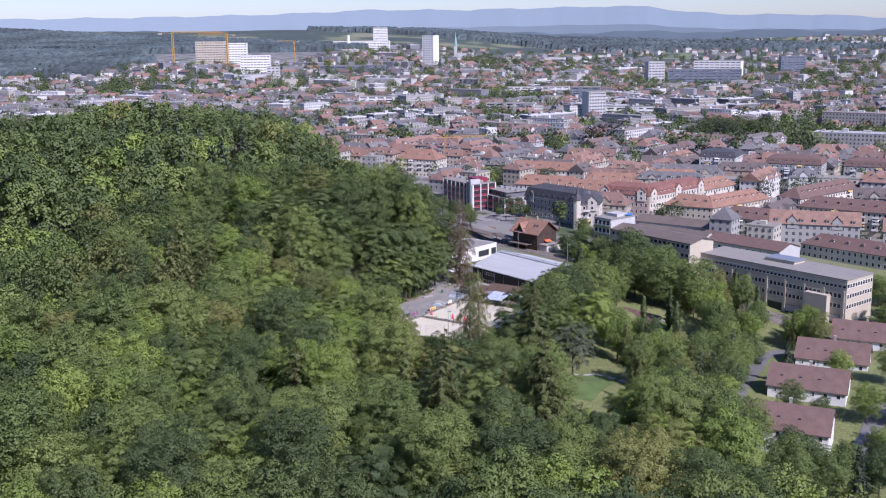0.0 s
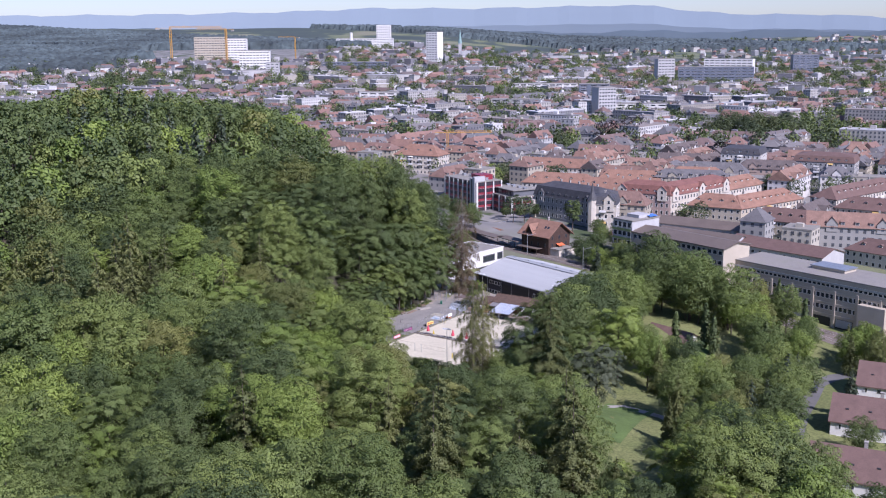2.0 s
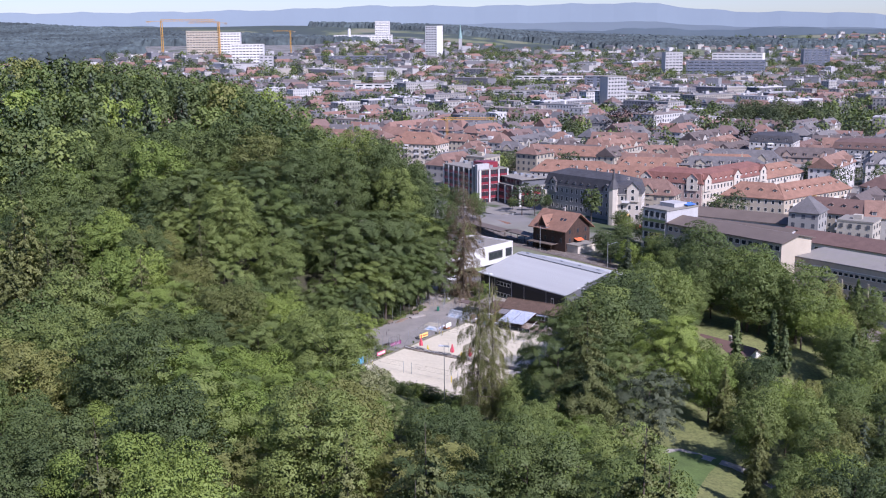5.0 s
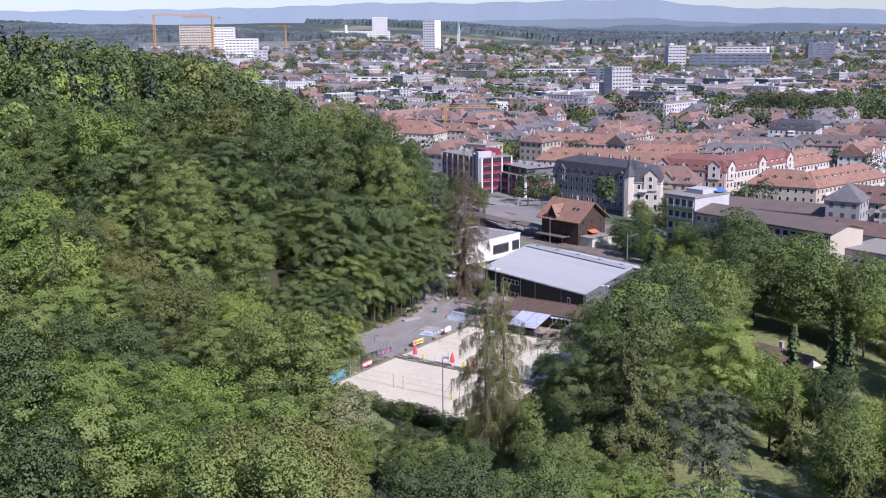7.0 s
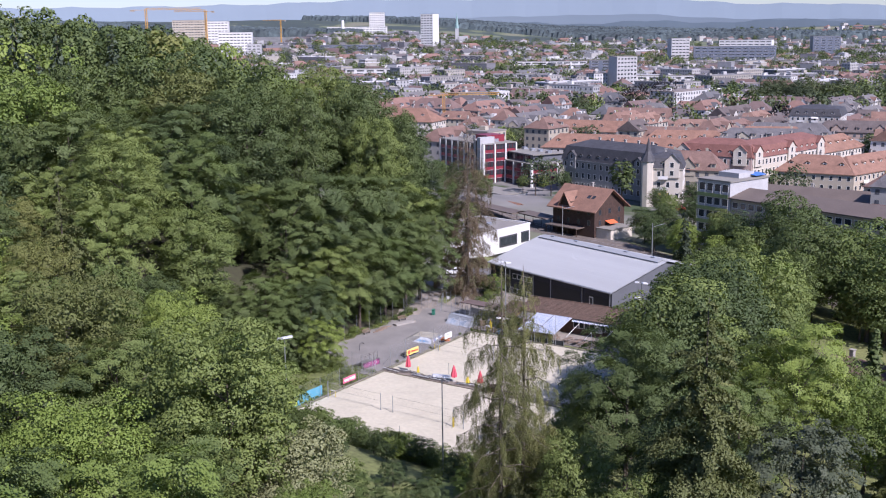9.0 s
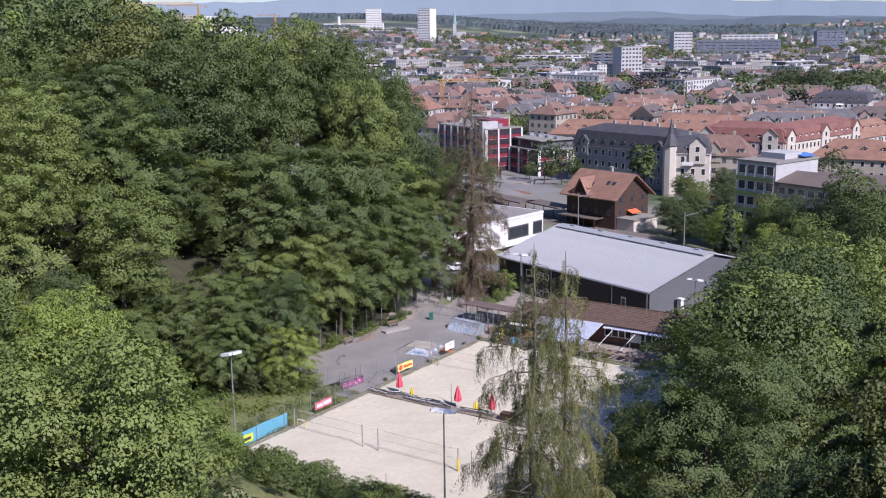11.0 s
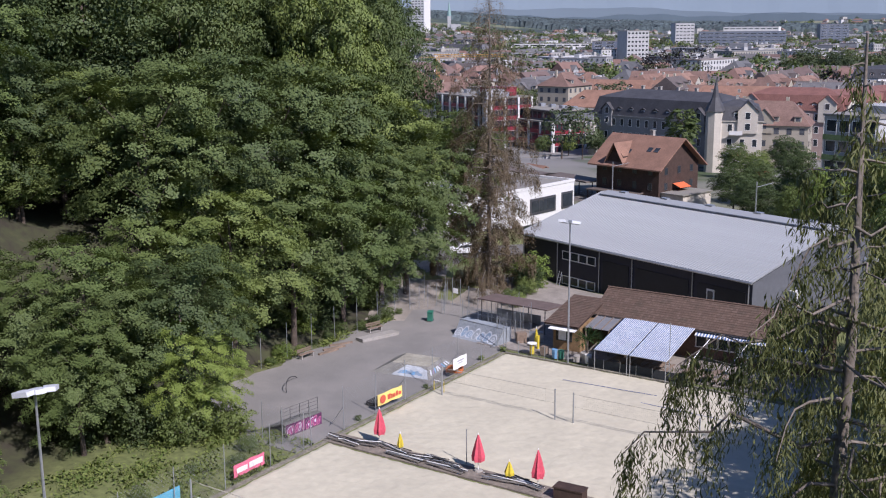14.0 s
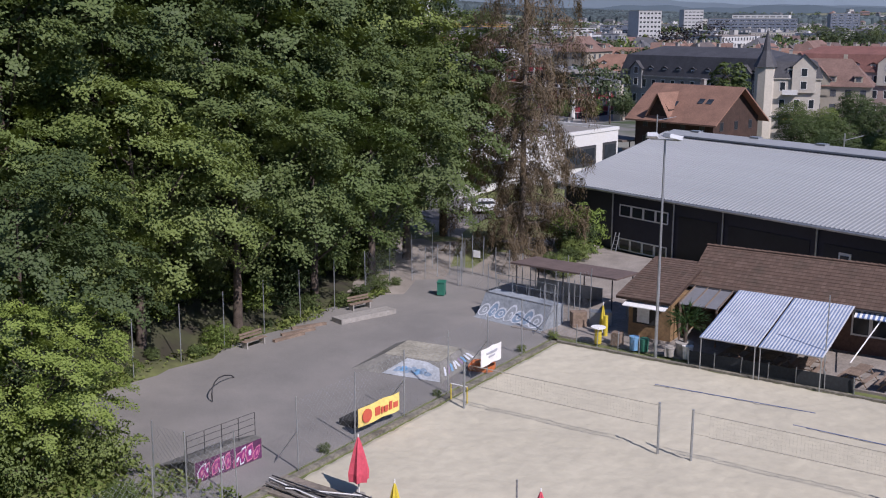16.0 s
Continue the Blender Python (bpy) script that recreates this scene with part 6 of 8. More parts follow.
class Block:
    """Gathers far houses into one mesh."""

    def __init__(self):
        self.v, self.q, self.m = [], [], []

    def quad(self, pts, mat):
        n = len(self.v)
        self.v += pts
        self.q.append((n, n + 1, n + 2, n + 3))
        self.m.append(mat)

    def weld(self, pts, faces, mat):
        n = len(self.v)
        self.v += pts
        self.q += [tuple(n + i for i in f) for f in faces]
        self.m += [mat] * len(faces)

    def house(self, x, y, z, turn, w, d, h, rise, windows=True, flat=False, hip=True):
        c, s = math.cos(turn), math.sin(turn)

        def at(a, b, k):
            return (x + a * c - b * s, y + a * s + b * c, z + k)

        a, b = w / 2, d / 2
        ring = [(-a, -b), (a, -b), (a, b), (-a, b)]
        self.weld([at(p, q, -3) for p, q in ring] + [at(p, q, h) for p, q in ring], [(0, 1, 5, 4), (1, 2, 6, 5), (2, 3, 7, 6), (3, 0, 4, 7)], 0)
        if flat:
            a, b = a + 0.15, b + 0.15
            ring = [(-a, -b), (a, -b), (a, b), (-a, b)]
            self.weld([at(p, q, h) for p, q in ring] + [at(p, q, h + 0.6) for p, q in ring], [(0, 1, 5, 4), (1, 2, 6, 5), (2, 3, 7, 6), (3, 0, 4, 7), (4, 5, 6, 7)], 2)
            for i in range(max(1, int(w / 14))):
                e, f, k = (i + 0.4) * w / max(1, int(w / 14)) - a, 1.2 + (i % 3) * 0.9, 1.6 + (i % 2) * 1.0
                ring = [(e - f, -1.4), (e + f, -1.4), (e + f, 1.6), (e - f, 1.6)]
                self.weld([at(p, q, h + 0.6) for p, q in ring] + [at(p, q, h + 0.6 + k) for p, q in ring], [(0, 1, 5, 4), (1, 2, 6, 5), (2, 3, 7, 6), (3, 0, 4, 7), (4, 5, 6, 7)], 0)
        else:
            o = 0.6
            r = max(0.2, a - b * 0.8) if hip else a + o
            for i in range(int(w / 16) if windows else 0):
                e = (i + 0.5) * w / int(w / 16) - a
                for sg in (-1, 1):
                    y0, y1, zt = sg * (b + 0.25), sg * b * 0.30, h + rise * 0.72
                    self.weld([at(e - 2.3, y0, h - 2.0), at(e + 2.3, y0, h - 2.0), at(e + 2.3, y0, h + rise * 0.28), at(e - 2.3, y0, h + rise * 0.28)], [(0, 1, 2, 3)], 0)
                    self.weld([at(e - 2.3, y0, h + rise * 0.28), at(e + 2.3, y0, h + rise * 0.28), at(e, y0, zt), at(e, y0, zt)], [(0, 1, 2, 3)], 0)
                    self.weld([at(e - 2.7, y0 + sg * 0.3, h + rise * 0.22), at(e, y0 + sg * 0.3, zt + 0.1), at(e, y1, zt + 0.1), at(e - 2.7, y1 + sg * b * 0.4, h + rise * 0.22)], [(0, 1, 2, 3)], 1)
                    self.weld([at(e, y0 + sg * 0.3, zt + 0.1), at(e + 2.7, y0 + sg * 0.3, h + rise * 0.22), at(e + 2.7, y1 + sg * b * 0.4, h + rise * 0.22), at(e, y1, zt + 0.1)], [(0, 1, 2, 3)], 1)
                    self.quad([at(e - 0.6, y0 + sg * 0.04, h - 0.9), at(e + 0.6, y0 + sg * 0.04, h - 0.9), at(e + 0.6, y0 + sg * 0.04, h + 0.6), at(e - 0.6, y0 + sg * 0.04, h + 0.6)], 3)
            pts = [at(-a - o, -b - o, h), at(a + o, -b - o, h), at(a + o, b + o, h), at(-a - o, b + o, h), at(-r, 0, h + rise), at(r, 0, h + rise), at(r, 0.02, h + rise), at(-r, 0.02, h + rise)]
            self.weld(pts, [(0, 1, 5, 4), (2, 3, 7, 6), (1, 2, 6, 5), (3, 0, 4, 7)], 1)
        if windows and not flat and rise > 3.3 and w > 13:
            n = int(w / 5.2)
            for i in range(n):
                e = (i + 0.5 - n / 2) * w / n
                k = (b + 0.6) / rise
                y0, z0 = -(b + 0.6) + 0.9 * k, h + 0.9
                y1 = y0 + 1.35 * k
                self.weld([at(e + p, q, z0 + r) for p, q, r in ((-0.85, y0, -0.05), (0.85, y0, -0.05), (0.85, y0, 1.3), (-0.85, y0, 1.3))], [(0, 1, 2, 3)], 0)
                self.weld([at(e + p, q, z0 + r) for p, q, r in ((-0.85, y0, -0.05), (-0.85, y0, 1.3), (-0.85, y1, 1.3), (-0.85, y1, 1.28), (0.85, y0, -0.05), (0.85, y1, 1.28), (0.85, y1, 1.3), (0.85, y0, 1.3))], [(0, 1, 2, 3), (4, 5, 6, 7)], 0)
                self.weld([at(e + p, q, z0 + r) for p, q, r in ((-1.05, y0 - 0.25, 1.3), (1.05, y0 - 0.25, 1.3), (1.05, y1 + 0.4 * k, 1.62), (-1.05, y1 + 0.4 * k, 1.62))], [(0, 1, 2, 3)], 1)
                self.quad([at(e + p, y0 - 0.03, z0 + r) for p, r in ((-0.5, 0.2), (0.5, 0.2), (0.5, 1.1), (-0.5, 1.1))], 3)
            for e in (-0.28 * w, 0.22 * w):
                ring = [(e - 0.4, 0.5), (e + 0.4, 0.5), (e + 0.4, 1.2), (e - 0.4, 1.2)]
                self.weld([at(p, q, h + rise * 0.6) for p, q in ring] + [at(p, q, h + rise + 0.9) for p, q in ring], [(0, 1, 5, 4), (1, 2, 6, 5), (2, 3, 7, 6), (3, 0, 4, 7), (4, 5, 6, 7)], 0)
        if windows:
            floors = max(1, int(h / 3.1))
            for sx, sy, ln, off in ((1, 0, w, b + 0.04), (0, 1, d, a + 0.04)):
                n = max(1, int(ln / 3.0))
                for side in (-1, 1):
                    # only the sides that the town's south and west look from
                    for k in range(floors):
                        for i in range(n):
                            e = (i + 0.5 - n / 2) * ln / n
                            z0, z1 = h - floors * 3.1 + k * 3.1 + 0.9, h - floors * 3.1 + k * 3.1 + 2.4
                            if sx:
                                if side * c > 0:
                                    continue
                                q = [at(e - 0.6, side * off, z0), at(e + 0.6, side * off, z0), at(e + 0.6, side * off, z1), at(e - 0.6, side * off, z1)]
                            else:
                                if side * s > 0:
                                    continue
                                q = [at(side * off, e - 0.6, z0), at(side * off, e + 0.6, z0), at(side * off, e + 0.6, z1), at(side * off, e - 0.6, z1)]
                            self.quad(q, 3)

    def own(self, x, y, z):
        """The gathered house as a thing of its own."""
        t = thing("town_house", "pale town house under a tiled roof" if 1 in self.m else "pale town house with a flat roof", "house", pose(x, y, z), "houses of the town")
        v, q, m = np.array(self.v) - (x, y, z), np.array(self.q), np.array(self.m)
        for k, name, mat, kind in ((0, "wall", WALLS, ""), (1, "roof", ROOFS, ""), (2, "roof", FLATROOF, ""), (3, "glazing", TOWNGLASS, "stuff")):
            if (m == k).any():
                used, back = np.unique(q[m == k], return_inverse=True)
                part(name, array_mesh(name, v[used], back.reshape(-1, 4), [mat]), None, t, kind=kind)

    def link(self, name, label):
        me = array_mesh(name, np.array(self.v), np.array(self.q), [FARWALL, FARROOF, FARFLAT, TOWNGLASS], self.m)
        return tagged(new(name, me), label, "town", kind="stuff")


KEEP_OUT = [(107, 590, 20), (225, 660, 38), (30, 172, 26), (62, 146, 20), (92, 128, 34), (112, 92, 34), (17, 288, 22), (-4, 300, 22), (40, 252, 24), (58, 229, 14), (82, 264, 20), (92, 262, 14), (105, 275, 20), (118, 288, 18), (30, 392, 18), (50, 384, 18), (70, 376, 18), (114, 252, 18), (124, 250, 18), (137, 261, 18), (150, 272, 18),
            (141, 222, 24), (192, 292, 22), (176, 278, 20), (208, 306, 20), (196, 240, 30), (82, 325, 22), (120, 338, 20), (44, 322, 22), (66, 296, 20), (132, 304, 22), (-39, 448, 22), (205, 384, 26), (166, 424, 20), (250, 372, 24), (154, 352, 22), (212, 354, 22), (10, 130, 26), (92, 180, 24), (120, 160, 28), (100, 214, 24), (162, 150, 26), (2, 246, 20), (7, 216, 14)]


def town():
    rng = np.random.default_rng(21)
    near, far = Block(), Block()
    trees = Wood()
    count = 0
    y = 195.0
    while y < 4150:
        pitch = 18.5 if y < 700 else 22 if y < 1500 else 30 if y < 2500 else 44
        half = 0.46 * (y + 330) + 40
        x = -half
        while x < half:
            px, py = x + rng.uniform(-4, 4), y + rng.uniform(-4, 4)
            x += pitch * rng.uniform(0.85, 1.4)
            if py < 420 and px < -12 - 0.02 * py or any((px - a) ** 2 + (py - b) ** 2 < r * r for a, b, r in KEEP_OUT):
                continue
            if py < 330 and px < 0.25 * (py - 200) or py < 230 and px < 110:
                continue
            if py > 1900 and px < -420 + 0.02 * py or py > 2500 and (rng.uniform() < 0.4 or px < -300) or py > 3300 and px < 250:
                continue
            z = ground_z(px, py)
            lean = 14 * math.sin(px * 0.004 + 0.7) * math.sin(py * 0.005)
            turn = radians((45 if rng.uniform() < 0.55 else -30) + lean + rng.uniform(-3, 3))
            park_here = math.sin(px * 0.011 + 1.3) * math.sin(py * 0.006 + 0.4 + px * 0.002) > 0.72
            if rng.uniform() < (0.34 if y < 500 else 0.44) + (0.5 if park_here else 0):
                for _ in range(3 if y > 560 else 2):
                    k = rng.choice(["broadleaf", "dark", "town"], p=[0.14, 0.30, 0.56])
                    trees.add(k, 3, 3 if y < 420 else 4, px + rng.uniform(-8, 8), py + rng.uniform(-6, 6), z, rng.uniform(0.5, 0.85) + (0.22 if y > 560 else 0), rng.uniform(0, 6), rng.uniform())
                continue
            big = rng.uniform()
            w, d = (rng.uniform(20, 40), rng.uniform(11, 14)) if big < 0.5 else (rng.uniform(11, 19), rng.uniform(10, 13))
            flat = rng.uniform() < (0.16 if y < 560 else 0.34 if y < 1900 else 0.30)
            h = rng.uniform(7.5, 12.5) - (2.5 if y > 1300 else 0) + (rng.uniform(0, 9) if flat and y > 560 else 0)
            if flat and y > 560 and rng.uniform() < 0.25:
                w, d = rng.uniform(40, 75), rng.uniform(14, 22)
            rise, hip = rng.uniform(4.0, 5.8), bool(rng.uniform() < 0.6)
            if count < 180:
                one = Block()
                one.house(px, py, z, turn, w, d, h, rise, True, flat, hip)
                one.own(px, py, z)
            else:
                (near if y < 800 else far).house(px, py, z, turn, w, d, h, rise, y < 1150, flat, hip)
            count += 1
        y += pitch * (0.95 if y < 700 else 1.1)
    near.link("town_houses", "dense town houses with terracotta roofs and pale walls")
    far.link("far_town", "distant town of pale houses and red roofs")
    trees.link("town_trees", "green trees standing between the town houses")
    print("houses", count)


town()

# blocks that stand out of the town: centre, turn, width, depth, foot, top
BLUEGLASS = surface("bluish_facade", (0.125, 0.145, 0.185), 0.4, fine=1, coarse=0.1, vary=0.15, bump=0)
DARKFACADE = surface("dark_facade", (0.05, 0.055, 0.07), 0.4, fine=1, coarse=0.1, vary=0.15, bump=0)
for name, x, y, turn, w, d, base, top, wall in (
    ("tower_block", 126, 872, 20, 20, 17, -12, 25, GREYWALL), ("tower_block", 314, 1645, 10, 30, 20, -14, 31.5, GREYWALL), ("tower_block", -104, 2020, -30, 28, 22, 20, 79, WHITEPAINT),
    ("long_block", 470, 1845, -25, 92, 22, -14, 25, WHITEPAINT), ("tower_block", -560, 1955, 5, 64, 20, 0, 72, BEIGE), ("tower_block", -491, 1895, 5, 38, 20, 0, 69, WHITEPAINT), ("tower_block", -414, 1695, 5, 55, 20, -10, 49, WHITEPAINT), ("tower_block", -362, 1595, 5, 22, 16, -10, 31, GREYWALL),
    ("long_block", -244, 1795, 0, 126, 22, 0, 25, BLUEGLASS), ("long_block", -687, 1995, 0, 158, 24, 5, 27, WHITEPAINT), ("long_block", -358, 2995, 0, 170, 24, 30, 58, WHITEPAINT), ("tower_block", -301, 2995, 0, 42, 22, 30, 97, WHITEPAINT),
    ("tower_block", -17, 1470, 0, 31, 22, -10, 12, DARKFACADE), ("long_block", 148, 1195, -8, 40, 18, -12, 12, BLUEGLASS), ("long_block", 88, 1295, -4, 92, 14, -12, 8, WHITEPAINT), ("long_block", 170, 905, -8, 54, 14, -12, 6, WHITEPAINT),
    ("long_block", 392, 1595, -6, 124, 18, -14, 19, BLUEGLASS), ("long_block", 656, 1995, 0, 52, 20, -12, 28, BLUEGLASS), ("long_block", 300, 622, -55, 74, 18, -10, 1, GREYWALL), ("long_block", 40, 1000, -14, 60, 15, -10, 5, GREYWALL), ("long_block", -120, 1100, -10, 70, 15, -8, 8, WHITEPAINT)):
    big = d < 16
    building(name, "high-rise block over the town" if name == "tower_block" else "long office block in the town", "high-rise" if name == "tower_block" else "office block", x, y, turn, w, d, base, top, "flat", wall=wall, storey=3.4 if y < 1500 else 4.8, win=(2.3, 1.7) if name == "tower_block" and y < 1000 else (4.6, 1.7) if name == "tower_block" else (w / max(2, int(w / 9)) * 0.86, 1.7), gap=(3.0 if y < 1000 else 5.6) if name == "tower_block" else w / max(2, int(w / 9)), faces="s" if y > 1000 else "se", group="large blocks over the town")


def crane(x, y, base, top, arm, turn, label):
    t = thing("tower_crane", label, "crane", pose(x, y, base, 0, 0, turn), "cranes over the town")
    h = top - base
    k = max(0.6, h * 0.018)
    paint = bpy.data.materials.get("crane_paint") or surface("crane_paint", (0.50, 0.28, 0.06), 0.6, fine=2, coarse=0.2, vary=0.1, bump=0)
    m = Shape()
    for a, b in ((-k, -k), (k, -k), (k, k), (-k, k)):
        m.tube((a, b, -3), (a, b, h), k * 0.28, n=4)
    n = int(h / (2 * k))
    for i in range(n):
        z0, z1 = i * h / n, (i + 1) * h / n
        m.tube((-k, -k, z0), (k, -k, z1), k * 0.2, n=3).tube((k, -k, z0), (k, k, z1), k * 0.2, n=3).tube((-k, k, z0), (-k, -k, z1), k * 0.2, n=3)
    part("mast", m, paint, t)
    j = Shape()
    for b in (-k, k):
        j.tube((-arm * 0.28, b, h - k), (arm, b, h - k), k * 0.26, n=4)
    j.tube((-2, 0, h + k), (arm, 0, h + k * 0.7), k * 0.26, n=4)
    for i in range(int(arm / (2.5 * k))):
        u = i * 2.5 * k
        j.tube((u, -k, h - k), (u + 1.25 * k, 0, h + k), k * 0.16, n=3).tube((u + 1.25 * k, 0, h + k), (u + 2.5 * k, k, h - k), k * 0.16, n=3)
    part("jib", j, paint, t)
    part("counterweight", Shape().box(-arm * 0.28, -k, h - 3 * k, -arm * 0.2, k, h - k), CONCRETE, t)


crane(-610, 1845, 5, 92, 100, 4, "orange tower crane over high-rise sites")
crane(-500, 1840, 5, 88, 60, 170, "orange tower crane over high-rise sites")
crane(-393, 1995, 20, 71, 40, 160, "orange tower crane over the town")
crane(-23, 480, -8, 16.5, 31, 3, "yellow tower crane between the town houses")
t = thing("church", "pale church tower with a green spire", "church", pose(-57, 2295, 25))
part("tower", Shape().box(-3.6, -3.6, -4, 3.6, 3.6, 26), GREYWALL, t)
part("spire", Shape().tube((0, 0, 26), (0, 0, 58), 4.6, 0.2, 8), surface("verdigris", (0.22, 0.34, 0.32), 0.7, fine=1, coarse=0.1, vary=0.1, bump=0), t, "green copper spire")
part("nave", Shape().box(3.6, -6, -4, 24, 6, 9), GREYWALL, t)
t = thing("chimney_stack", "tall white chimney stack", "chimney", pose(-387, 2895, 30))
part("shaft", Shape().tube((0, 0, -3), (0, 0, 46), 5, 4, 10), WHITEPAINT, t)
for i, (x, y, h) in enumerate(((97, 588, 25), (117, 590, 27), (168, 495, 16), (-30, 860, 16), (20, 1010, 15), (60, 1100, 16))):
    special("copper_beech", "dark purple copper beech among the houses", broadleaf_data(300 + i, h, h * 0.95, 1.3, 700, 0.05), "copper", x, y, group="copper beeches in the town")


# a park of tall trees in the town, and rows beside the offices: place and height
for i, (x, y, h) in enumerate(((192, 655, 17), (203, 662, 20), (214, 680, 22), (222, 668, 19), (232, 676, 21), (219, 634, 18), (243, 684, 20), (252, 676, 18), (251, 630, 17), (264, 690, 20), (262, 640, 16), (100, 600, 15), (108, 612, 14), (92, 612, 16), (80, 640, 15), (60, 560, 14), (40, 590, 15), (124, 640, 13), (160, 610, 12), (20, 520, 14))):
    plant("town", 3, 2, x, y, h / 16, 61 * i, group="park trees in the town", label="tall dark green tree in a town park", width=1.15)


def far_woods():
    """The bumpy tops of far woods, seen over the town."""
    rng = np.random.default_rng(77)
    v, q = [], []
    n = 0
    for x0, x1, y0, y1, cut in ((-2100, -330, 2080, 4300, 0.50), (-330, 2100, 3500, 4300, 0.50), (-1100, -700, 1350, 2080, 0.45)):
        xs, ys = np.arange(x0, x1, 8.0), np.arange(y0, y1, 11.0)
        gx, gy = np.meshgrid(xs, ys)
        gx, gy = gx + rng.uniform(-2.5, 2.5, gx.shape), gy + rng.uniform(-3.5, 3.5, gy.shape)
        big = 0.5 + 0.25 * np.sin(gx * 0.0031 + 2 * np.sin(gy * 0.0017)) + 0.25 * np.sin(gy * 0.0047 + gx * 0.0019 + 1.0)
        tall = np.where(big > cut + 0.05 * (gy > 3000), rng.uniform(10, 21, gx.shape), -1.5)
        tall[0], tall[-1], tall[:, 0], tall[:, -1] = -1.5, -1.5, -1.5, -1.5
        gz = heights(gx, gy) + tall
        w = len(xs)
        i = np.arange((len(ys) - 1) * w).reshape(-1, w)[:, :-1].ravel()
        f = np.stack([i, i + 1, i + w + 1, i + w], 1)
        up = (tall.ravel()[f] > 0).any(1)
        v.append(np.stack([gx, gy, gz], -1).reshape(-1, 3))
        q.append(f[up] + n)
        n += gx.size
    # the canopy green is shifted to blue to paint in distance haze
    me = array_mesh("far_woods", np.concatenate(v), np.concatenate(q), [surface("hazy_canopy", (0.052, 0.071, 0.074), 0.9, fine=0.06, coarse=0.006, vary=0.45, bump=0)])
    tagged(new("far_woods", me), "dark green woods beyond the town, bluish haze in their colour", "woodland", kind="stuff")


far_woods()


# ---- sand and asphalt ----
def plain(name, colour, rough=0.7, **more):
    return surface(name, colour, rough, **{**dict(fine=6, coarse=0.8, vary=0.1, bump=0.15), **more})


RED = plain("red_canvas", (0.60, 0.085, 0.125), 0.8, vary=0.14)
YELLOW = plain("yellow_plastic", (0.60, 0.47, 0.04), 0.6)
BANNERW = plain("white_banner", (0.78, 0.78, 0.76), 0.7)
PINK = plain("pink_banner", (0.72, 0.16, 0.26), 0.7)
BLUEB = plain("blue_banner", (0.10, 0.36, 0.50), 0.7)
PURPLE = plain("purple_paint", (0.24, 0.035, 0.16), 0.6)
LETTER = plain("pink_paint", (0.50, 0.17, 0.27), 0.6)
SKYPAINT = plain("blue_paint", (0.16, 0.34, 0.55), 0.6)
GREENBIN = plain("green_plastic", (0.03, 0.16, 0.11), 0.5)
ORANGE = plain("orange_cloth", (0.60, 0.17, 0.05), 0.8)
NETM = plain("net_cord", (0.40, 0.37, 0.30), 0.9)
TAPE = plain("net_tape", (0.50, 0.47, 0.40), 0.9)
RUBBER = plain("black_rubber", (0.03, 0.03, 0.03), 0.8)


def sand_sheet(name, u0, u1, v0, v1):
    """Raked sand with footprints and low heaps."""
    rng = np.random.default_rng(int(100 - v0))
    nu, nv = int((u1 - u0) / 0.28), int((v1 - v0) / 0.28)
    us, vs = np.linspace(u0, u1, nu + 1), np.linspace(v0, v1, nv + 1)
    gu, gv = np.meshgrid(us, vs)
    z = 0.07 + rng.normal(0, 0.018, gu.shape) + 0.03 * np.sin(gu * 1.3 + 2 * np.sin(gv * 0.7)) * np.sin(gv * 1.1)
    z[0], z[-1], z[:, 0], z[:, -1] = -0.2, -0.2, -0.2, -0.2
    w = nu + 1
    i = np.arange(nv * w).reshape(-1, w)[:, :-1].ravel()
    me = array_mesh(name, np.stack([gu, gv, z], -1).reshape(-1, 3), np.stack([i, i + 1, i + w + 1, i + w], 1), [SAND], smooth=True)
    return single(name, me, None, "pale trodden beach volleyball sand", "sand", m=court(0, 0), kind="structure")


sand_sheet("sand_court", -0.1, 37, -24.3, 0.0)
sand_sheet("sand_court", -0.1, 35, -49.3, -26.1)
single("skate_asphalt", Shape().prism([(-15.6, -29), (-0.75, -29), (-0.75, 1.2), (-3.5, 6), (-5, 14), (-20, 16), (-17.2, 5)], -0.6, 0.06), ASPHALT, "worn grey asphalt of a skate area", "asphalt", m=court(0, 0), kind="structure")
single("court_divider", Shape().box(-0.6, -26.1, -0.5, 35, -24.3, 0.09), plain("trodden_earth", (0.20, 0.17, 0.14), 0.95, vary=0.3, bump=0.6), "dark trodden strip between two sand courts", "path", m=court(0, 0), kind="structure")
single("terrace", Shape().box(-4, 1.1, -0.6, 30, 13, 0.12), plain("terrace_paving", (0.27, 0.24, 0.21), 0.9, vary=0.2), "paved terrace before a snack bar", "terrace", m=court(0, 0), kind="structure")
WEEDY = plain("weathered_kerb", (0.19, 0.175, 0.14), 0.95, vary=0.4, bump=0.6)
single("kerb", Shape().box(-0.42, -49.5, -0.4, -0.1, 0.3, 0.10), WEEDY, "concrete kerb along the sand", "kerb", m=court(0, 0), kind="structure")
single("kerb", Shape().box(-0.42, 0.0, -0.4, 30, 0.25, 0.10), WEEDY, "concrete kerb along the sand", "kerb", m=court(0, 0), kind="structure")
single("kerb", Shape().box(-0.42, -49.6, -0.4, 35, -49.3, 0.10), WEEDY, "concrete kerb along the sand", "kerb", m=court(0, 0), kind="structure")


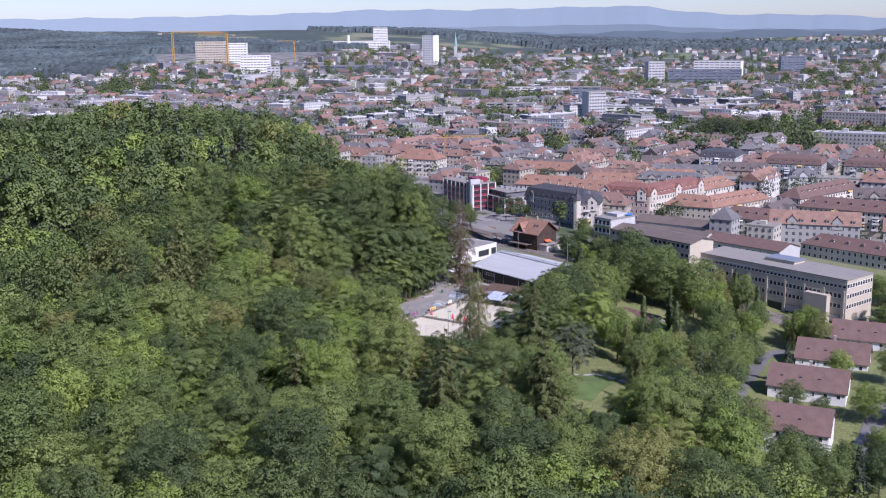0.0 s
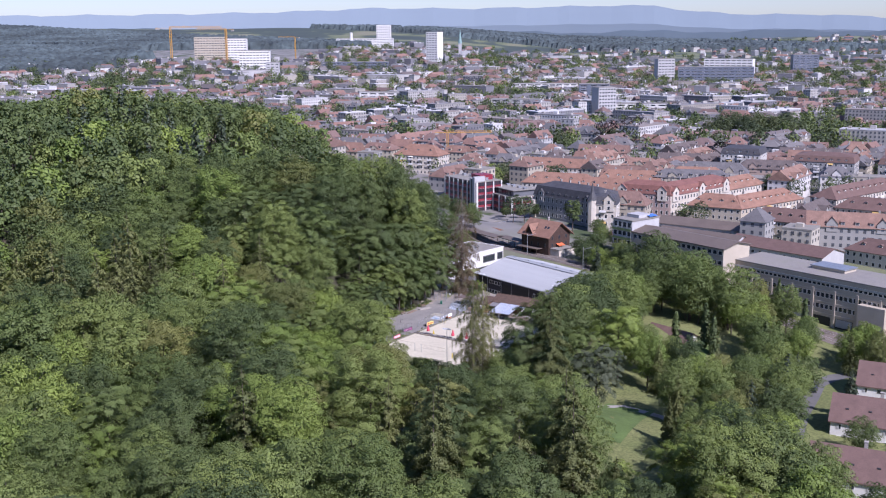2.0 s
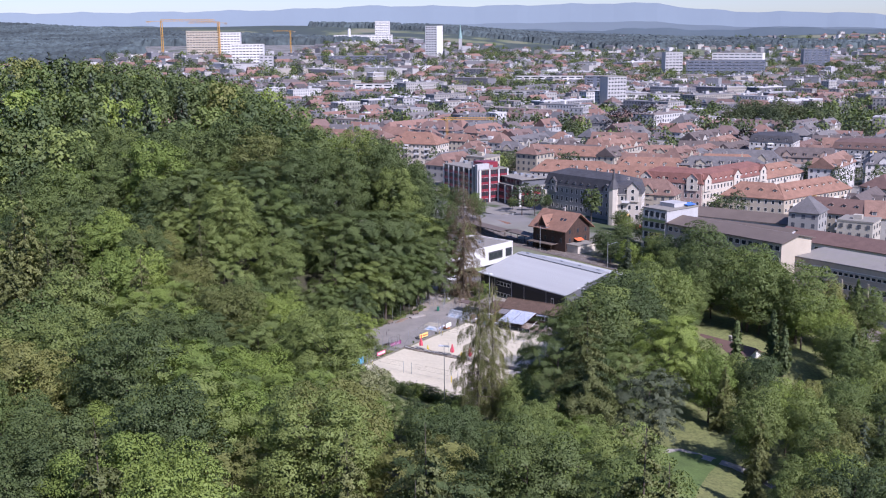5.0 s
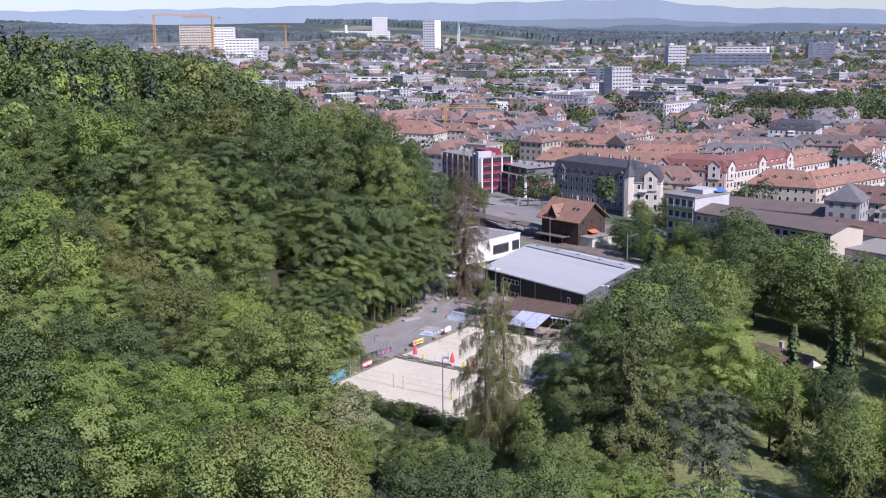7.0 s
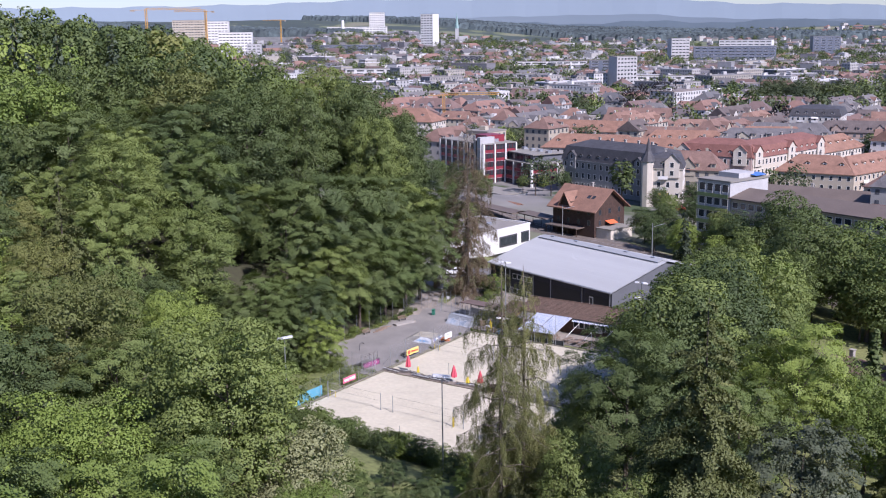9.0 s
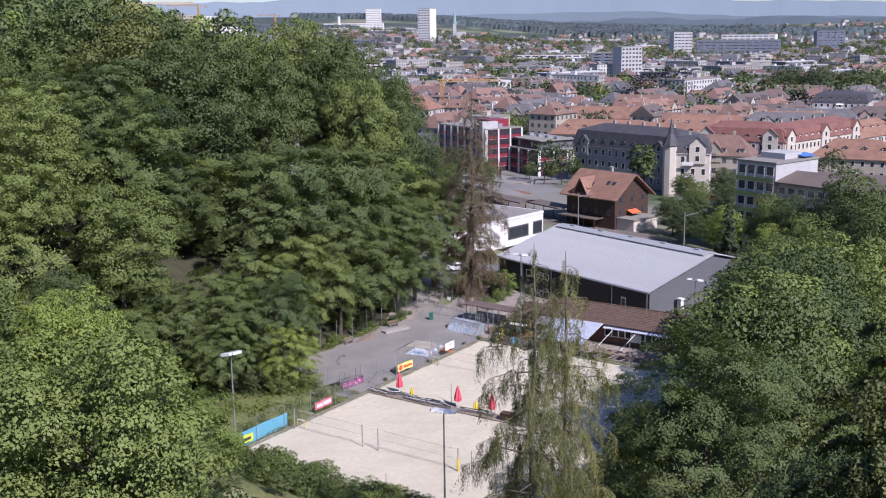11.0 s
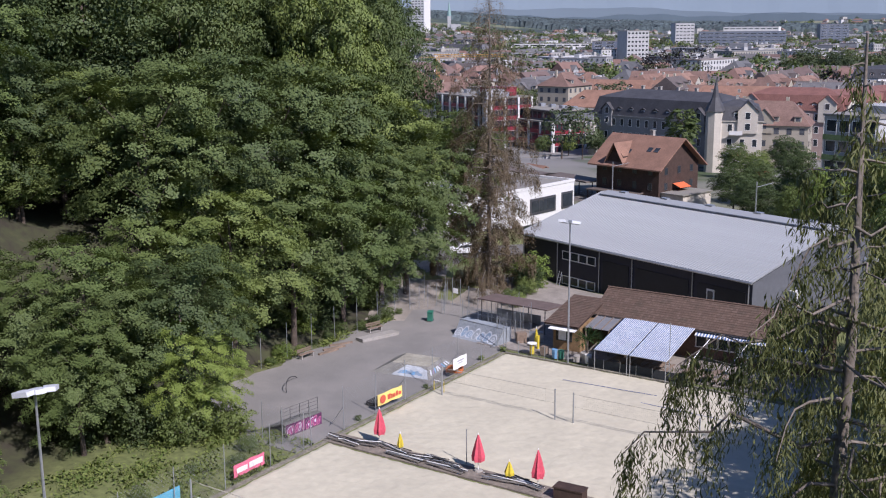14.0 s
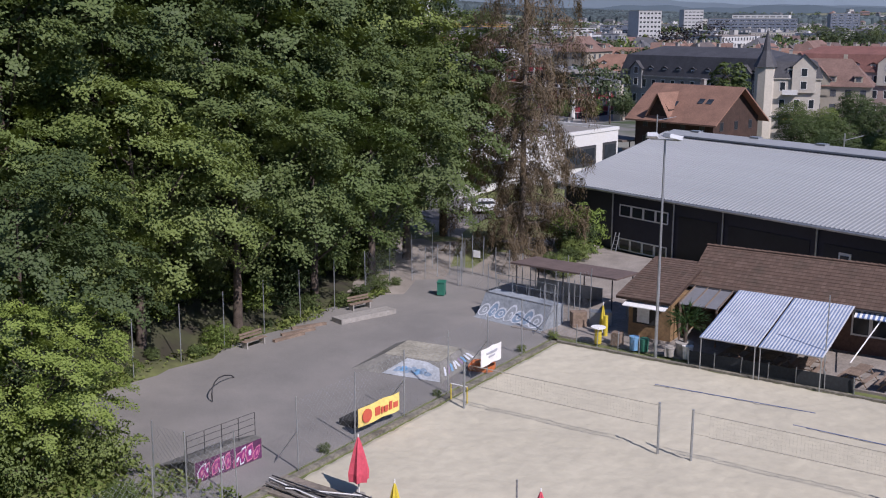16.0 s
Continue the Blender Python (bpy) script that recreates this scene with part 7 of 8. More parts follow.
# ---- volleyball nets ----
def net(u0, u1, v, label="grey volleyball net between steel posts", ends=(True, True), pad=False):
    t = thing("volleyball_net", label, "net", court(u0, v), "volleyball nets on the sand")
    ln = u1 - u0
    for x, show in ((0, ends[0]), (ln, ends[1])):
        if show:
            part("net_post", Shape().tube((x, 0, -0.2), (x, 0, 2.55), 0.065, 0.06, 8), GALV, t)
    s = Shape()
    a, b = 0.8, ln - 0.8
    for i in range(int((b - a) / 0.16) + 1):
        x = a + i * 0.16
        s.box(x - 0.0016, -0.0016, 1.42, x + 0.0016, 0.0016, 2.42)
    for i in range(7):
        z = 1.42 + i / 6
        s.box(a, -0.0016, z - 0.0016, b, 0.0016, z + 0.0016)
    part("net_mesh", s, NETM, t, kind="stuff")
    for z in (1.40, 2.42):
        part("net_band", Shape().box(a, -0.012, z - 0.022, b, 0.012, z + 0.022), TAPE, t)
    for z in (1.42, 2.42):
        part("guy_rope", Shape().tube((0, 0, z), (a, 0, z), 0.012, n=4).tube((b, 0, z), (ln, 0, z), 0.012, n=4), NETM, t)
    if pad:
        part("post_pad", Shape().tube((ln, 0, 0.1), (ln, 0, 1.5), 0.12, n=8), YELLOW, t, "yellow post pad")
    return t


net(1.4, 12.0, -13.0)
net(13.6, 23.7, -13.0)
net(25.2, 35.5, -13.0)
net(0.6, 10.2, -40.3)
net(12.3, 22.4, -40.3, pad=True)
net(24.0, 34.0, -40.3)
for u, v in ((0.2, -12.4), (0.4, -39.6)):
    t = thing("small_goal", "small yellow and white pipe frame on the sand edge", "frame", court(u, v, 0.08))
    for x in (0, 1.0):
        part("upright", Shape().tube((x, 0, 0), (x, 0, 0.9), 0.035), YELLOW, t)
    part("crossbar", Shape().tube((0, 0, 0.9), (1.0, 0, 0.9), 0.035), BANNERW, t)
single("court_line", Shape().box(0, -0.03, 0, 8.5, 0.03, 0.02), plain("blue_tape", (0.12, 0.16, 0.30)), "dark blue line tape on sand", "tape", m=court(8.2, -4.2, 0.10, 3))
single("court_line", Shape().box(0, -0.03, 0, 8.5, 0.03, 0.02), bpy.data.materials["blue_tape"], "dark blue line tape on sand", "tape", m=court(16.2, -6.0, 0.10, -2))


# ---- folded parasols ----
def parasol(u, v, mat, label, tall=2.7, r=0.40, group="folded parasols by the sand"):
    t = thing("parasol", label, "parasol", court(u, v, 0.08, 17 * u), group)
    part("pole", Shape().tube((0, 0, 0), (0, 0, tall + 0.1), 0.03), BANNERW, t)
    n, rings = 12, []
    for z, k in ((0.28 * tall, 0.95), (0.42 * tall, 1.0), (0.62 * tall, 0.72), (0.85 * tall, 0.36), (tall, 0.05)):
        rings.append([(r * k * (1 + 0.18 * (-1) ** i) * math.cos(i * 2 * math.pi / n), r * k * (1 + 0.18 * (-1) ** i) * math.sin(i * 2 * math.pi / n), z) for i in range(n)])
    s = Shape()
    for a, b in zip(rings, rings[1:]):
        for i in range(n):
            j = (i + 1) % n
            s.face([a[i], a[j], b[j], b[i]])
    part("canopy", s, mat, t)
    part("foot", Shape().tube((0, 0, 0), (0, 0, 0.12), 0.32, 0.28, 10), CONCRETE, t)


for u, v in ((3.4, -24.3), (12.2, -24.7), (17.0, -24.9)):
    parasol(u, v, RED, "folded red parasol on a concrete foot")
parasol(5.7, -24.9, YELLOW, "small folded yellow parasol", 1.5, 0.2)
parasol(14.8, -24.9, YELLOW, "small folded yellow parasol", 1.4, 0.3)
parasol(1.6, 3.0, YELLOW, "folded yellow parasol beside the bar", 2.0, 0.17)


# ---- stacked pipes, benches and boxes between the courts ----
def stacked_bench(u, v, turn):
    rng = random.Random(int(u * 10))
    t = thing("folded_bench", "folded grey wooden bench with steel poles lying on it", "bench", court(u, v, 0.09, turn), "folded benches between the courts")
    for i in range(3):
        part("slat", Shape().box(-1.5, i * 0.24 - 0.35, 0.14, 1.5, i * 0.24 - 0.22, 0.18), GREYWOOD, t)
    for x in (-1.1, 1.1):
        part("leg", Shape().tube((x, -0.36, 0.0), (x, 0.4, 0.14), 0.03), GALV, t)
    for i in range(3):
        a, b = rng.uniform(-0.4, 0.3), rng.uniform(-0.4, 0.3)
        part("pole", Shape().tube((-1.6, a, 0.22 + 0.05 * i), (1.7, b, 0.24 + 0.05 * i), 0.032), (GALV, BANNERW, DARKSTEEL)[i], t)


GREYWOOD = surface("greyed_wood", (0.17, 0.155, 0.14), 0.9, fine=18, coarse=2, vary=0.3, bump=0.4)
for i, u in enumerate((1.0, 2.2, 5.0, 6.6, 8.2, 9.4, 10.2, 14.6, 16.0)):
    stacked_bench(u, -25.2 + 0.35 * (i % 3 - 1), (-4, 9, -12)[i % 3])
single("storage_box", Shape().box(-1.0, -0.45, 0, 1.0, 0.45, 0.75).box(-1.05, -0.5, 0.75, 1.05, 0.5, 0.85), DARKWOOD, "dark brown wooden storage box", "box", m=court(19.6, -25.3, 0.09, 4))
single("sign_post", Shape().tube((0, 0, 0), (0, 0, 2.6), 0.04), GALV, "thin grey post in the sand", "post", m=court(10.8, -24.0, 0))


# ---- fences ----
def fence(u0, v0, u1, v1, tall, gap, label, name="chain_link_fence", wires=True, brace=False, base=0.0):
    ln = math.hypot(u1 - u0, v1 - v0)
    t = thing(name, label, "fence", court(u0, v0, base, math.degrees(math.atan2(v1 - v0, u1 - u0))), "fences round the courts")
    n = max(1, round(ln / gap))
    for i in range(n + 1):
        x = ln * i / n
        part("fence_post", Shape().tube((x, 0, -0.3), (x + 0.05 * math.sin(i * 7.1), 0.05 * math.cos(i * 3.7), tall), 0.032), GALV, t)
        if brace and i % 2 == 0:
            part("fence_brace", Shape().tube((x, 0, tall * 0.55), (x, 1.5, 0.0), 0.025), GALV, t)
    if wires:
        s = Shape()
        h, w = tall * 0.96, 0.0009
        k = 0.3
        for i in range(int((ln + h) / k)):
            a = i * k - h
            for sg in (0, 1):
                x0, x1 = (a, a + h) if not sg else (a + h, a)
                pts = []
                z0, z1 = 0.05, h
                if x1 > x0:
                    if x0 < 0:
                        z0 -= x0
                        x0 = 0
                    if x1 > ln:
                        z1 -= x1 - ln
                        x1 = ln
                else:
                    if x0 > ln:
                        z0 += x0 - ln
                        x0 = ln
                    if x1 < 0:
                        z1 += x1
                        x1 = 0
                if z1 - z0 > 0.1:
                    s.face([(x0, -w, z0), (x0, w, z0 + 0.01), (x1, w, z1), (x1, -w, z1 - 0.01)])
        for z in (0.08, tall * 0.5, h):
            s.face([(0, -w, z - w), (ln, -w, z - w), (ln, w, z + w), (0, w, z + w)])
        part("wire_mesh", s, GALV, t, kind="stuff")
    return t


fence(-0.55, -23.6, -0.55, 0.5, 3.5, 3.9, "tall chain-link fence on thin grey posts", brace=True)
fence(-0.55, -49.5, -0.55, -27.4, 3.2, 4.2, "chain-link fence beside the sand", brace=False)
fence(-4.6, -28.3, -0.55, -28.3, 3.0, 2.0, "chain-link fence beside a skate ramp")
fence(-16.2, -23, -16.2, -2, 3.6, 3.5, "tall grey posts with wire along the wood", wires=False)
fence(-16.6, 2.0, -17.6, 12, 3.4, 3.0, "tall grey posts with wire along the wood")
fence(-12.5, 8.4, -2.5, 7.2, 2.2, 2.4, "grey chain-link fence behind the skate area")
fence(-6.5, 8.2, -6.0, 13.0, 2.4, 1.6, "grey chain-link cage beside the skate area")
fence(-12.8, 8.4, -15.5, 13.5, 2.4, 1.6, "grey chain-link gate fence")
fence(-16.6, 7.8, -14.8, 12.0, 2.6, 1.3, "grey chain-link fence beside a gravel path")
fence(-14.8, 12.0, -12.9, 12.1, 3.2, 0.95, "tall grey mesh gate over a gravel path")
fence(-12.9, 12.1, -7.4, 10.6, 2.6, 1.6, "grey chain-link fence behind the skate area")
fence(-7.4, 5.2, -1.6, 4.6, 2.0, 1.2, "grey mesh railing behind a quarter pipe")
single("gate_sign", Shape().box(-0.3, -0.02, 0, 0.3, 0.02, 0.55), BANNERW, "small white sign on a mesh gate", "sign", m=court(-13.4, 11.97, 1.5, 2))
fence(-0.4, 0.6, 5.2, 0.5, 1.2, 1.4, "low grey fence before the bar")
fence(8.3, 0.42, 17.6, 0.42, 1.0, 1.5, "low dark fence before the terrace", wires=False)
single("fence_netting", Shape().box(0, -0.01, 0.05, 9.3, 0.01, 0.85), plain("dark_netting", (0.035, 0.04, 0.045), 0.9, vary=0.2), "dark shade netting on a low fence", "netting", m=court(8.3, 0.47))
fence(-1.6, 1.2, -1.2, 7.0, 3.2, 1.5, "tall grey fence at the corner of the sand")
for u, v, h in ((22.6, 0.6, 3.4), (15.9, 0.7, 5.2), (20.6, -49.9, 3.0)):
    single("steel_post", Shape().tube((0, 0, -0.2), (0, 0, h), 0.045, 0.035), GALV, "slender grey steel post", "post", m=court(u, v), group="slender posts round the courts")


# ---- banners ----
def banner(name, u, v, u1, v1, z0, z1, mat, label, bars=()):
    ln = math.hypot(u1 - u, v1 - v)
    t = thing(name, label, "banner", court(u, v, 0, math.degrees(math.atan2(v1 - v, u1 - u))), "banners on the fences")
    n = 10
    rows = [[(ln * i / n, 0.03 * math.sin(i * 1.3) + e, z - 0.02 * math.sin(i * 0.9)) for e, z in ((0, z0), (0, z1), (0.02, z1), (0.02, z0))] for i in range(n + 1)]
    quads = [(4 * i + k, 4 * i + 4 + k, 4 * i + 4 + (k + 1) % 4, 4 * i + (k + 1) % 4) for i in range(n) for k in range(4)]
    part("cloth", array_mesh("cloth", np.array(rows).reshape(-1, 3), np.array(quads), [mat]), None, t)
    for a, b, c, d, m2 in bars:
        part("print_bar", Shape().box(a * ln, -0.06, z0 + (z1 - z0) * c, b * ln, -0.035, z0 + (z1 - z0) * d), m2, t)
    return t


REDPRINT = plain("red_print", (0.55, 0.10, 0.06), 0.7)
t = banner("banner", -0.62, -19.2, -0.45, -16.1, 0.55, 1.5, plain("pale_yellow_banner", (0.82, 0.66, 0.20), 0.7), "yellow fence banner with a red disc and red print", ((0.38, 0.50, 0.28, 0.72, REDPRINT), (0.53, 0.58, 0.28, 0.62, REDPRINT), (0.61, 0.70, 0.28, 0.6, REDPRINT), (0.73, 0.80, 0.28, 0.72, REDPRINT), (0.83, 0.94, 0.28, 0.58, REDPRINT)))
part("print_disc", Shape().tube((0.19 * 3.1, -0.04, 1.02), (0.19 * 3.1, -0.07, 1.02), 0.34, n=20), REDPRINT, t)
GREYPRINT = plain("grey_print", (0.35, 0.36, 0.40), 0.7)
banner("banner", 0.0, -9.1, 0.0, -6.9, 0.85, 1.85, BANNERW, "white fence banner with faint grey print", ((0.25, 0.75, 0.62, 0.74, GREYPRINT), (0.35, 0.65, 0.42, 0.50, GREYPRINT)))
banner("banner", -0.75, -35.2, -0.75, -32.2, 0.35, 1.25, PINK, "pink fence banner with white print", ((0.08, 0.42, 0.3, 0.7, BANNERW), (0.48, 0.92, 0.3, 0.75, BANNERW)))
banner("banner", -0.7, -49.0, -0.75, -40.0, 0.1, 1.7, BLUEB, "long blue tarpaulin on the fence")
banner("banner", -0.62, -48.4, -0.62, -45.6, 0.35, 1.25, plain("lime_banner", (0.62, 0.72, 0.05), 0.7), "lime yellow banner with dark print", ((0.15, 0.85, 0.3, 0.65, RUBBER),))
single("orange_cloth", Shape().box(-0.7, -0.5, 0, 0.7, 0.5, 0.35).box(-0.5, -0.4, 0.35, 0.4, 0.3, 0.5), ORANGE, "crumpled orange tarpaulin on the ground", "tarpaulin", m=court(-1.1, -7.2, 0.05, 20))


# ---- skate ramps ----
def quarter_pipe(u, v, turn, w, h, depth, label, face_mat, paint=(), deck=1.2, rail=True):
    """A curved transition rising towards +y, with a deck and a railing behind."""
    t = thing("skate_ramp", label, "skate ramp", court(u, v, 0.05, turn), "skate ramps on the asphalt")
    s = Shape()
    n = 8
    prof = [(depth * i / n, h * (1 - math.cos(math.pi / 2 * i / n * 0.92)) / (1 - math.cos(math.pi / 2 * 0.92))) for i in range(n + 1)]
    for (y0, z0), (y1, z1) in zip(prof, prof[1:]):
        s.face([(-w / 2, y0, z0 + 0.02), (w / 2, y0, z0 + 0.02), (w / 2, y1, z1 + 0.02), (-w / 2, y1, z1 + 0.02)])
    for x in (-w / 2, w / 2):
        s.face([(x, 0, 0)] + [(x, y, z + 0.02) for y, z in prof] + [(x, depth + deck, h), (x, depth + deck, 0)])
    s.face([(-w / 2, depth + deck, 0), (-w / 2, depth + deck, h), (w / 2, depth + deck, h), (w / 2, depth + deck, 0)])
    s.face([(-w / 2, depth, h + 0.02), (w / 2, depth, h + 0.02), (w / 2, depth + deck, h), (-w / 2, depth + deck, h)])
    part("ramp_body", s, face_mat, t)
    part("coping", Shape().tube((-w / 2, depth, h + 0.04), (w / 2, depth, h + 0.04), 0.04), GALV, t)
    if rail:
        for x in np.linspace(-w / 2, w / 2, 5):
            part("rail_post", Shape().tube((x, depth + deck - 0.05, h), (x, depth + deck - 0.05, h + 1.1), 0.025), GALV, t)
        for z in (0.55, 1.1):
            part("rail_bar", Shape().tube((-w / 2, depth + deck - 0.05, h + z), (w / 2, depth + deck - 0.05, h + z), 0.025), GALV, t)
    return t


PALE = plain("worn_ramp_board", (0.28, 0.31, 0.34), 0.7, vary=0.2)
t = quarter_pipe(-4.6, 1.4, -9, 5.6, 1.5, 1.3, "grey quarter pipe covered with pale blue painted shapes", PALE)
OUTLINE = plain("chalky_paint", (0.58, 0.61, 0.66), 0.7, vary=0.15)
DULLBLUE = plain("dull_blue_paint", (0.22, 0.30, 0.40), 0.7, vary=0.2)


def on_curve(x, k, lift, h=1.5, depth=1.3):
    """A point of the quarter pipe's face, k of the way up."""
    a = math.pi / 2 * 0.92
    return (x, depth * k - lift * 0.7, h * (1 - math.cos(a * k)) / (1 - math.cos(a)) + 0.02 + lift * 0.7)


def painted_ring(x, k, rx, rk, inner, mat, lift, lean=0.0):
    s, n = Shape(), 16
    for i in range(n):
        a, b = 2 * math.pi * i / n, 2 * math.pi * (i + 1) / n
        s.face([on_curve(x + rx * f * math.cos(g) + lean * rk * f * math.sin(g), k + rk * f * math.sin(g), lift) for g, f in ((a, 1.0), (b, 1.0), (b, inner), (a, inner))])
    part("painted_shape", s, mat, t)


for i, (x, rx, rk) in enumerate(((-2.35, 0.42, 0.24), (-1.62, 0.36, 0.30), (-0.95, 0.46, 0.22), (-0.15, 0.40, 0.31), (0.55, 0.48, 0.25), (1.3, 0.40, 0.30), (2.0, 0.50, 0.27))):
    painted_ring(x, 0.48 + 0.05 * (i % 2), rx, rk, 0.05, DULLBLUE if i % 3 else PALE, 0.02, 0.5)
    painted_ring(x, 0.48 + 0.05 * (i % 2), rx, rk, 0.80, OUTLINE, 0.03, 0.5)
    painted_ring(x + 0.05, 0.50, rx * 0.4, rk * 0.42, 0.62, OUTLINE, 0.034, 0.5)
# ramp with bright painted shapes on its back
t = thing("skate_ramp", "grey skate ramp with purple and pink painted shapes", "skate ramp", court(-3.0, -25.4, 0.05, 84), "skate ramps on the asphalt")
RAMPGREY = plain("grey_ramp_board", (0.175, 0.170, 0.155), 0.85, vary=0.3)
s = Shape()
s.box(-1.9, 0.0, 0, 1.9, 0.5, 1.0)
s.slab([(-1.9, 0.5, 1.0), (1.9, 0.5, 1.0), (1.9, 2.9, 0.05), (-1.9, 2.9, 0.05)], 0.05)
part("ramp_body", s, RAMPGREY, t)


def upright(pts, y0, y1):
    """A flat shape with corners (x, z), standing between y0 and y1."""
    s = Shape()
    s.face([(x, y0, z) for x, z in pts])
    for (x0, z0), (x1, z1) in zip(pts, pts[1:] + pts[:1]):
        s.face([(x0, y0, z0), (x0, y1, z0), (x1, y1, z1), (x1, y0, z1)])
    return s


part("painted_panel", upright([(-1.85, 0.05), (1.85, 0.05), (1.85, 0.98), (-1.85, 0.98)], -0.012, -0.002), plain("dark_purple_paint", (0.10, 0.03, 0.085), 0.7, vary=0.3), t)
rng = random.Random(12)
for i in range(9):
    x, w, h = -1.75 + i * 0.39, rng.uniform(0.30, 0.44), rng.uniform(0.55, 0.85)
    lean, z = rng.uniform(-0.12, 0.22), rng.uniform(0.07, 0.16)
    outer = [(x, z), (x + w * 0.7, z + 0.05), (x + w + lean * 0.5, z + h * 0.5), (x + w + lean, z + h), (x + lean + w * 0.3, z + h * 0.92), (x + lean * 0.5 - 0.06, z + h * 0.55)]
    cx, cz = x + w * 0.5 + lean * 0.5, z + h * 0.5
    for scale, mat, y in ((1.0, LETTER if i % 3 else OUTLINE, -0.02), (0.80, PURPLE, -0.028), (0.34, OUTLINE if i % 2 else LETTER, -0.036)):
        part("painted_shape", upright([(cx + (a - cx) * scale, cz + (b - cz) * scale) for a, b in outer], y, y + 0.006), mat, t)
for x in np.linspace(-1.9, 1.9, 5):
    part("rail_post", Shape().tube((x, 0.45, 1.0), (x, 0.45, 2.1), 0.018), DARKSTEEL, t)
for z in (1.25, 1.55, 1.85, 2.1):
    part("rail_bar", Shape().tube((-1.9, 0.45, z), (1.9, 0.45, z), 0.012), DARKSTEEL, t)
# low fun box
t = thing("fun_box", "low skate box with sloping sides and blue painted shapes", "skate ramp", court(-4.9, -8.2, 0.05, 8), "skate ramps on the asphalt")
s = Shape()
h = 0.75
a = (2.9, 2.7)
lo = [(-a[0], -a[1], 0), (a[0], -a[1], 0), (a[0], a[1], 0), (-a[0], a[1], 0)]
hi = [(-1.4, -1.5, h), (2.2, -1.5, h), (2.2, 1.5, h), (-1.4, 1.5, h)]
for i in range(4):
    j = (i + 1) % 4
    s.face([lo[i], lo[j], hi[j], hi[i]])
s.face(hi)
part("box_body", s, plain("worn_box_board", (0.20, 0.195, 0.175), 0.8, vary=0.25), t)
part("top_sheet", Shape().slab([(x * 0.97, y * 0.97, z + 0.02) for x, y, z in hi], 0.018), plain("beige_sheet", (0.33, 0.31, 0.25), 0.75, vary=0.25), t, "beige worn top sheet")


def on_side(k, f, g, lift):
    """A point of one of the box's slopes: f along it, g up it."""
    j = (k + 1) % 4
    a, b, c, d = (Vector(p) for p in (lo[k], lo[j], hi[j], hi[k]))
    out = ((0, -0.5, 0.8), (0.5, 0, 0.8))[k]
    return tuple(a.lerp(b, f).lerp(d.lerp(c, f), g) + Vector(out) * lift)


PALEFIELD = plain("pale_blue_field", (0.40, 0.43, 0.46), 0.7, vary=0.2)
MAUVE = plain("mauve_paint", (0.26, 0.19, 0.30), 0.7, vary=0.2)
part("painted_shape", Shape().face([on_side(0, f, g, 0.02) for f, g in ((0.34, 0.03), (0.98, 0.03), (0.98, 0.70), (0.80, 0.92), (0.44, 0.96))]), PALEFIELD, t, "pale painted field")
rng = random.Random(5)
for i in range(7):
    f, w, h = 0.46 + i * 0.062, 0.045, rng.uniform(0.22, 0.34)
    g = 0.20 + 0.05 * (i % 2)
    part("painted_shape", Shape().face([on_side(0, f + w * math.cos(a) * (1 + 0.25 * math.cos(3 * a)), g + h / 2 + h / 2 * math.sin(a), 0.032) for a in np.linspace(0, 2 * math.pi, 11)[:-1]]), (DULLBLUE, SKYPAINT, DULLBLUE)[i % 3], t)
for i in range(9):
    f = 0.08 + i * 0.095
    lean = rng.uniform(-0.02, 0.03)
    part("painted_shape", Shape().face([on_side(1, *p, 0.03) for p in ((f, 0.22), (f + 0.045, 0.20), (f + 0.055 + lean, 0.52), (f + 0.03 + lean, 0.68), (f + lean, 0.62))]), (OUTLINE, MAUVE, SKYPAINT, OUTLINE)[i % 4], t)
single("skate_platform", Shape().box(-1.2, -0.55, 0, 1.2, 0.55, 0.35), RUBBER, "low black skate platform", "skate box", m=court(-1.9, -17.2, 0.06, 90))
# bent rail
s = Shape()
pts = [(0, 0, 0), (0, 0.02, 0.45), (0.12, 0.25, 0.70), (0.40, 0.8, 0.78), (0.85, 1.6, 0.70), (1.40, 2.4, 0.50), (1.95, 3.0, 0.24), (2.2, 3.25, 0.0)]
for p, q in zip(pts, pts[1:]):
    s.tube(p, q, 0.035)
single("grind_rail", s, DARKSTEEL, "bent dark steel grind rail", "rail", m=court(-10.0, -19.6, 0.06, 62))
# concrete ledge, benches, bin
single("concrete_ledge", Shape().slab([(-2.2, -0.6, 0.36), (2.2, -0.6, 0.36), (2.2, 0.6, 0.30), (-2.2, 0.6, 0.30)], 0.34), CONCRETE, "pale concrete skate ledge", "ledge", m=court(-13.3, -2.4, 0.06, 72))


def park_bench(u, v, turn):
    t = thing("bench", "weathered grey park bench at the edge of the wood", "bench", court(u, v, 0.06, turn), "benches beside the asphalt")
    for i in range(3):
        part("seat_slat", Shape().box(-0.9, -0.22 + i * 0.15, 0.42, 0.9, -0.10 + i * 0.15, 0.46), WOODM, t)
    for i in range(2):
        part("back_slat", Shape().box(-0.9, 0.26 + i * 0.03, 0.58 + i * 0.18, 0.9, 0.30 + i * 0.03, 0.71 + i * 0.18), WOODM, t)
    for x in (-0.7, 0.7):
        part("leg", Shape().box(x - 0.04, -0.2, 0, x + 0.04, 0.28, 0.42), CONCRETE, t)


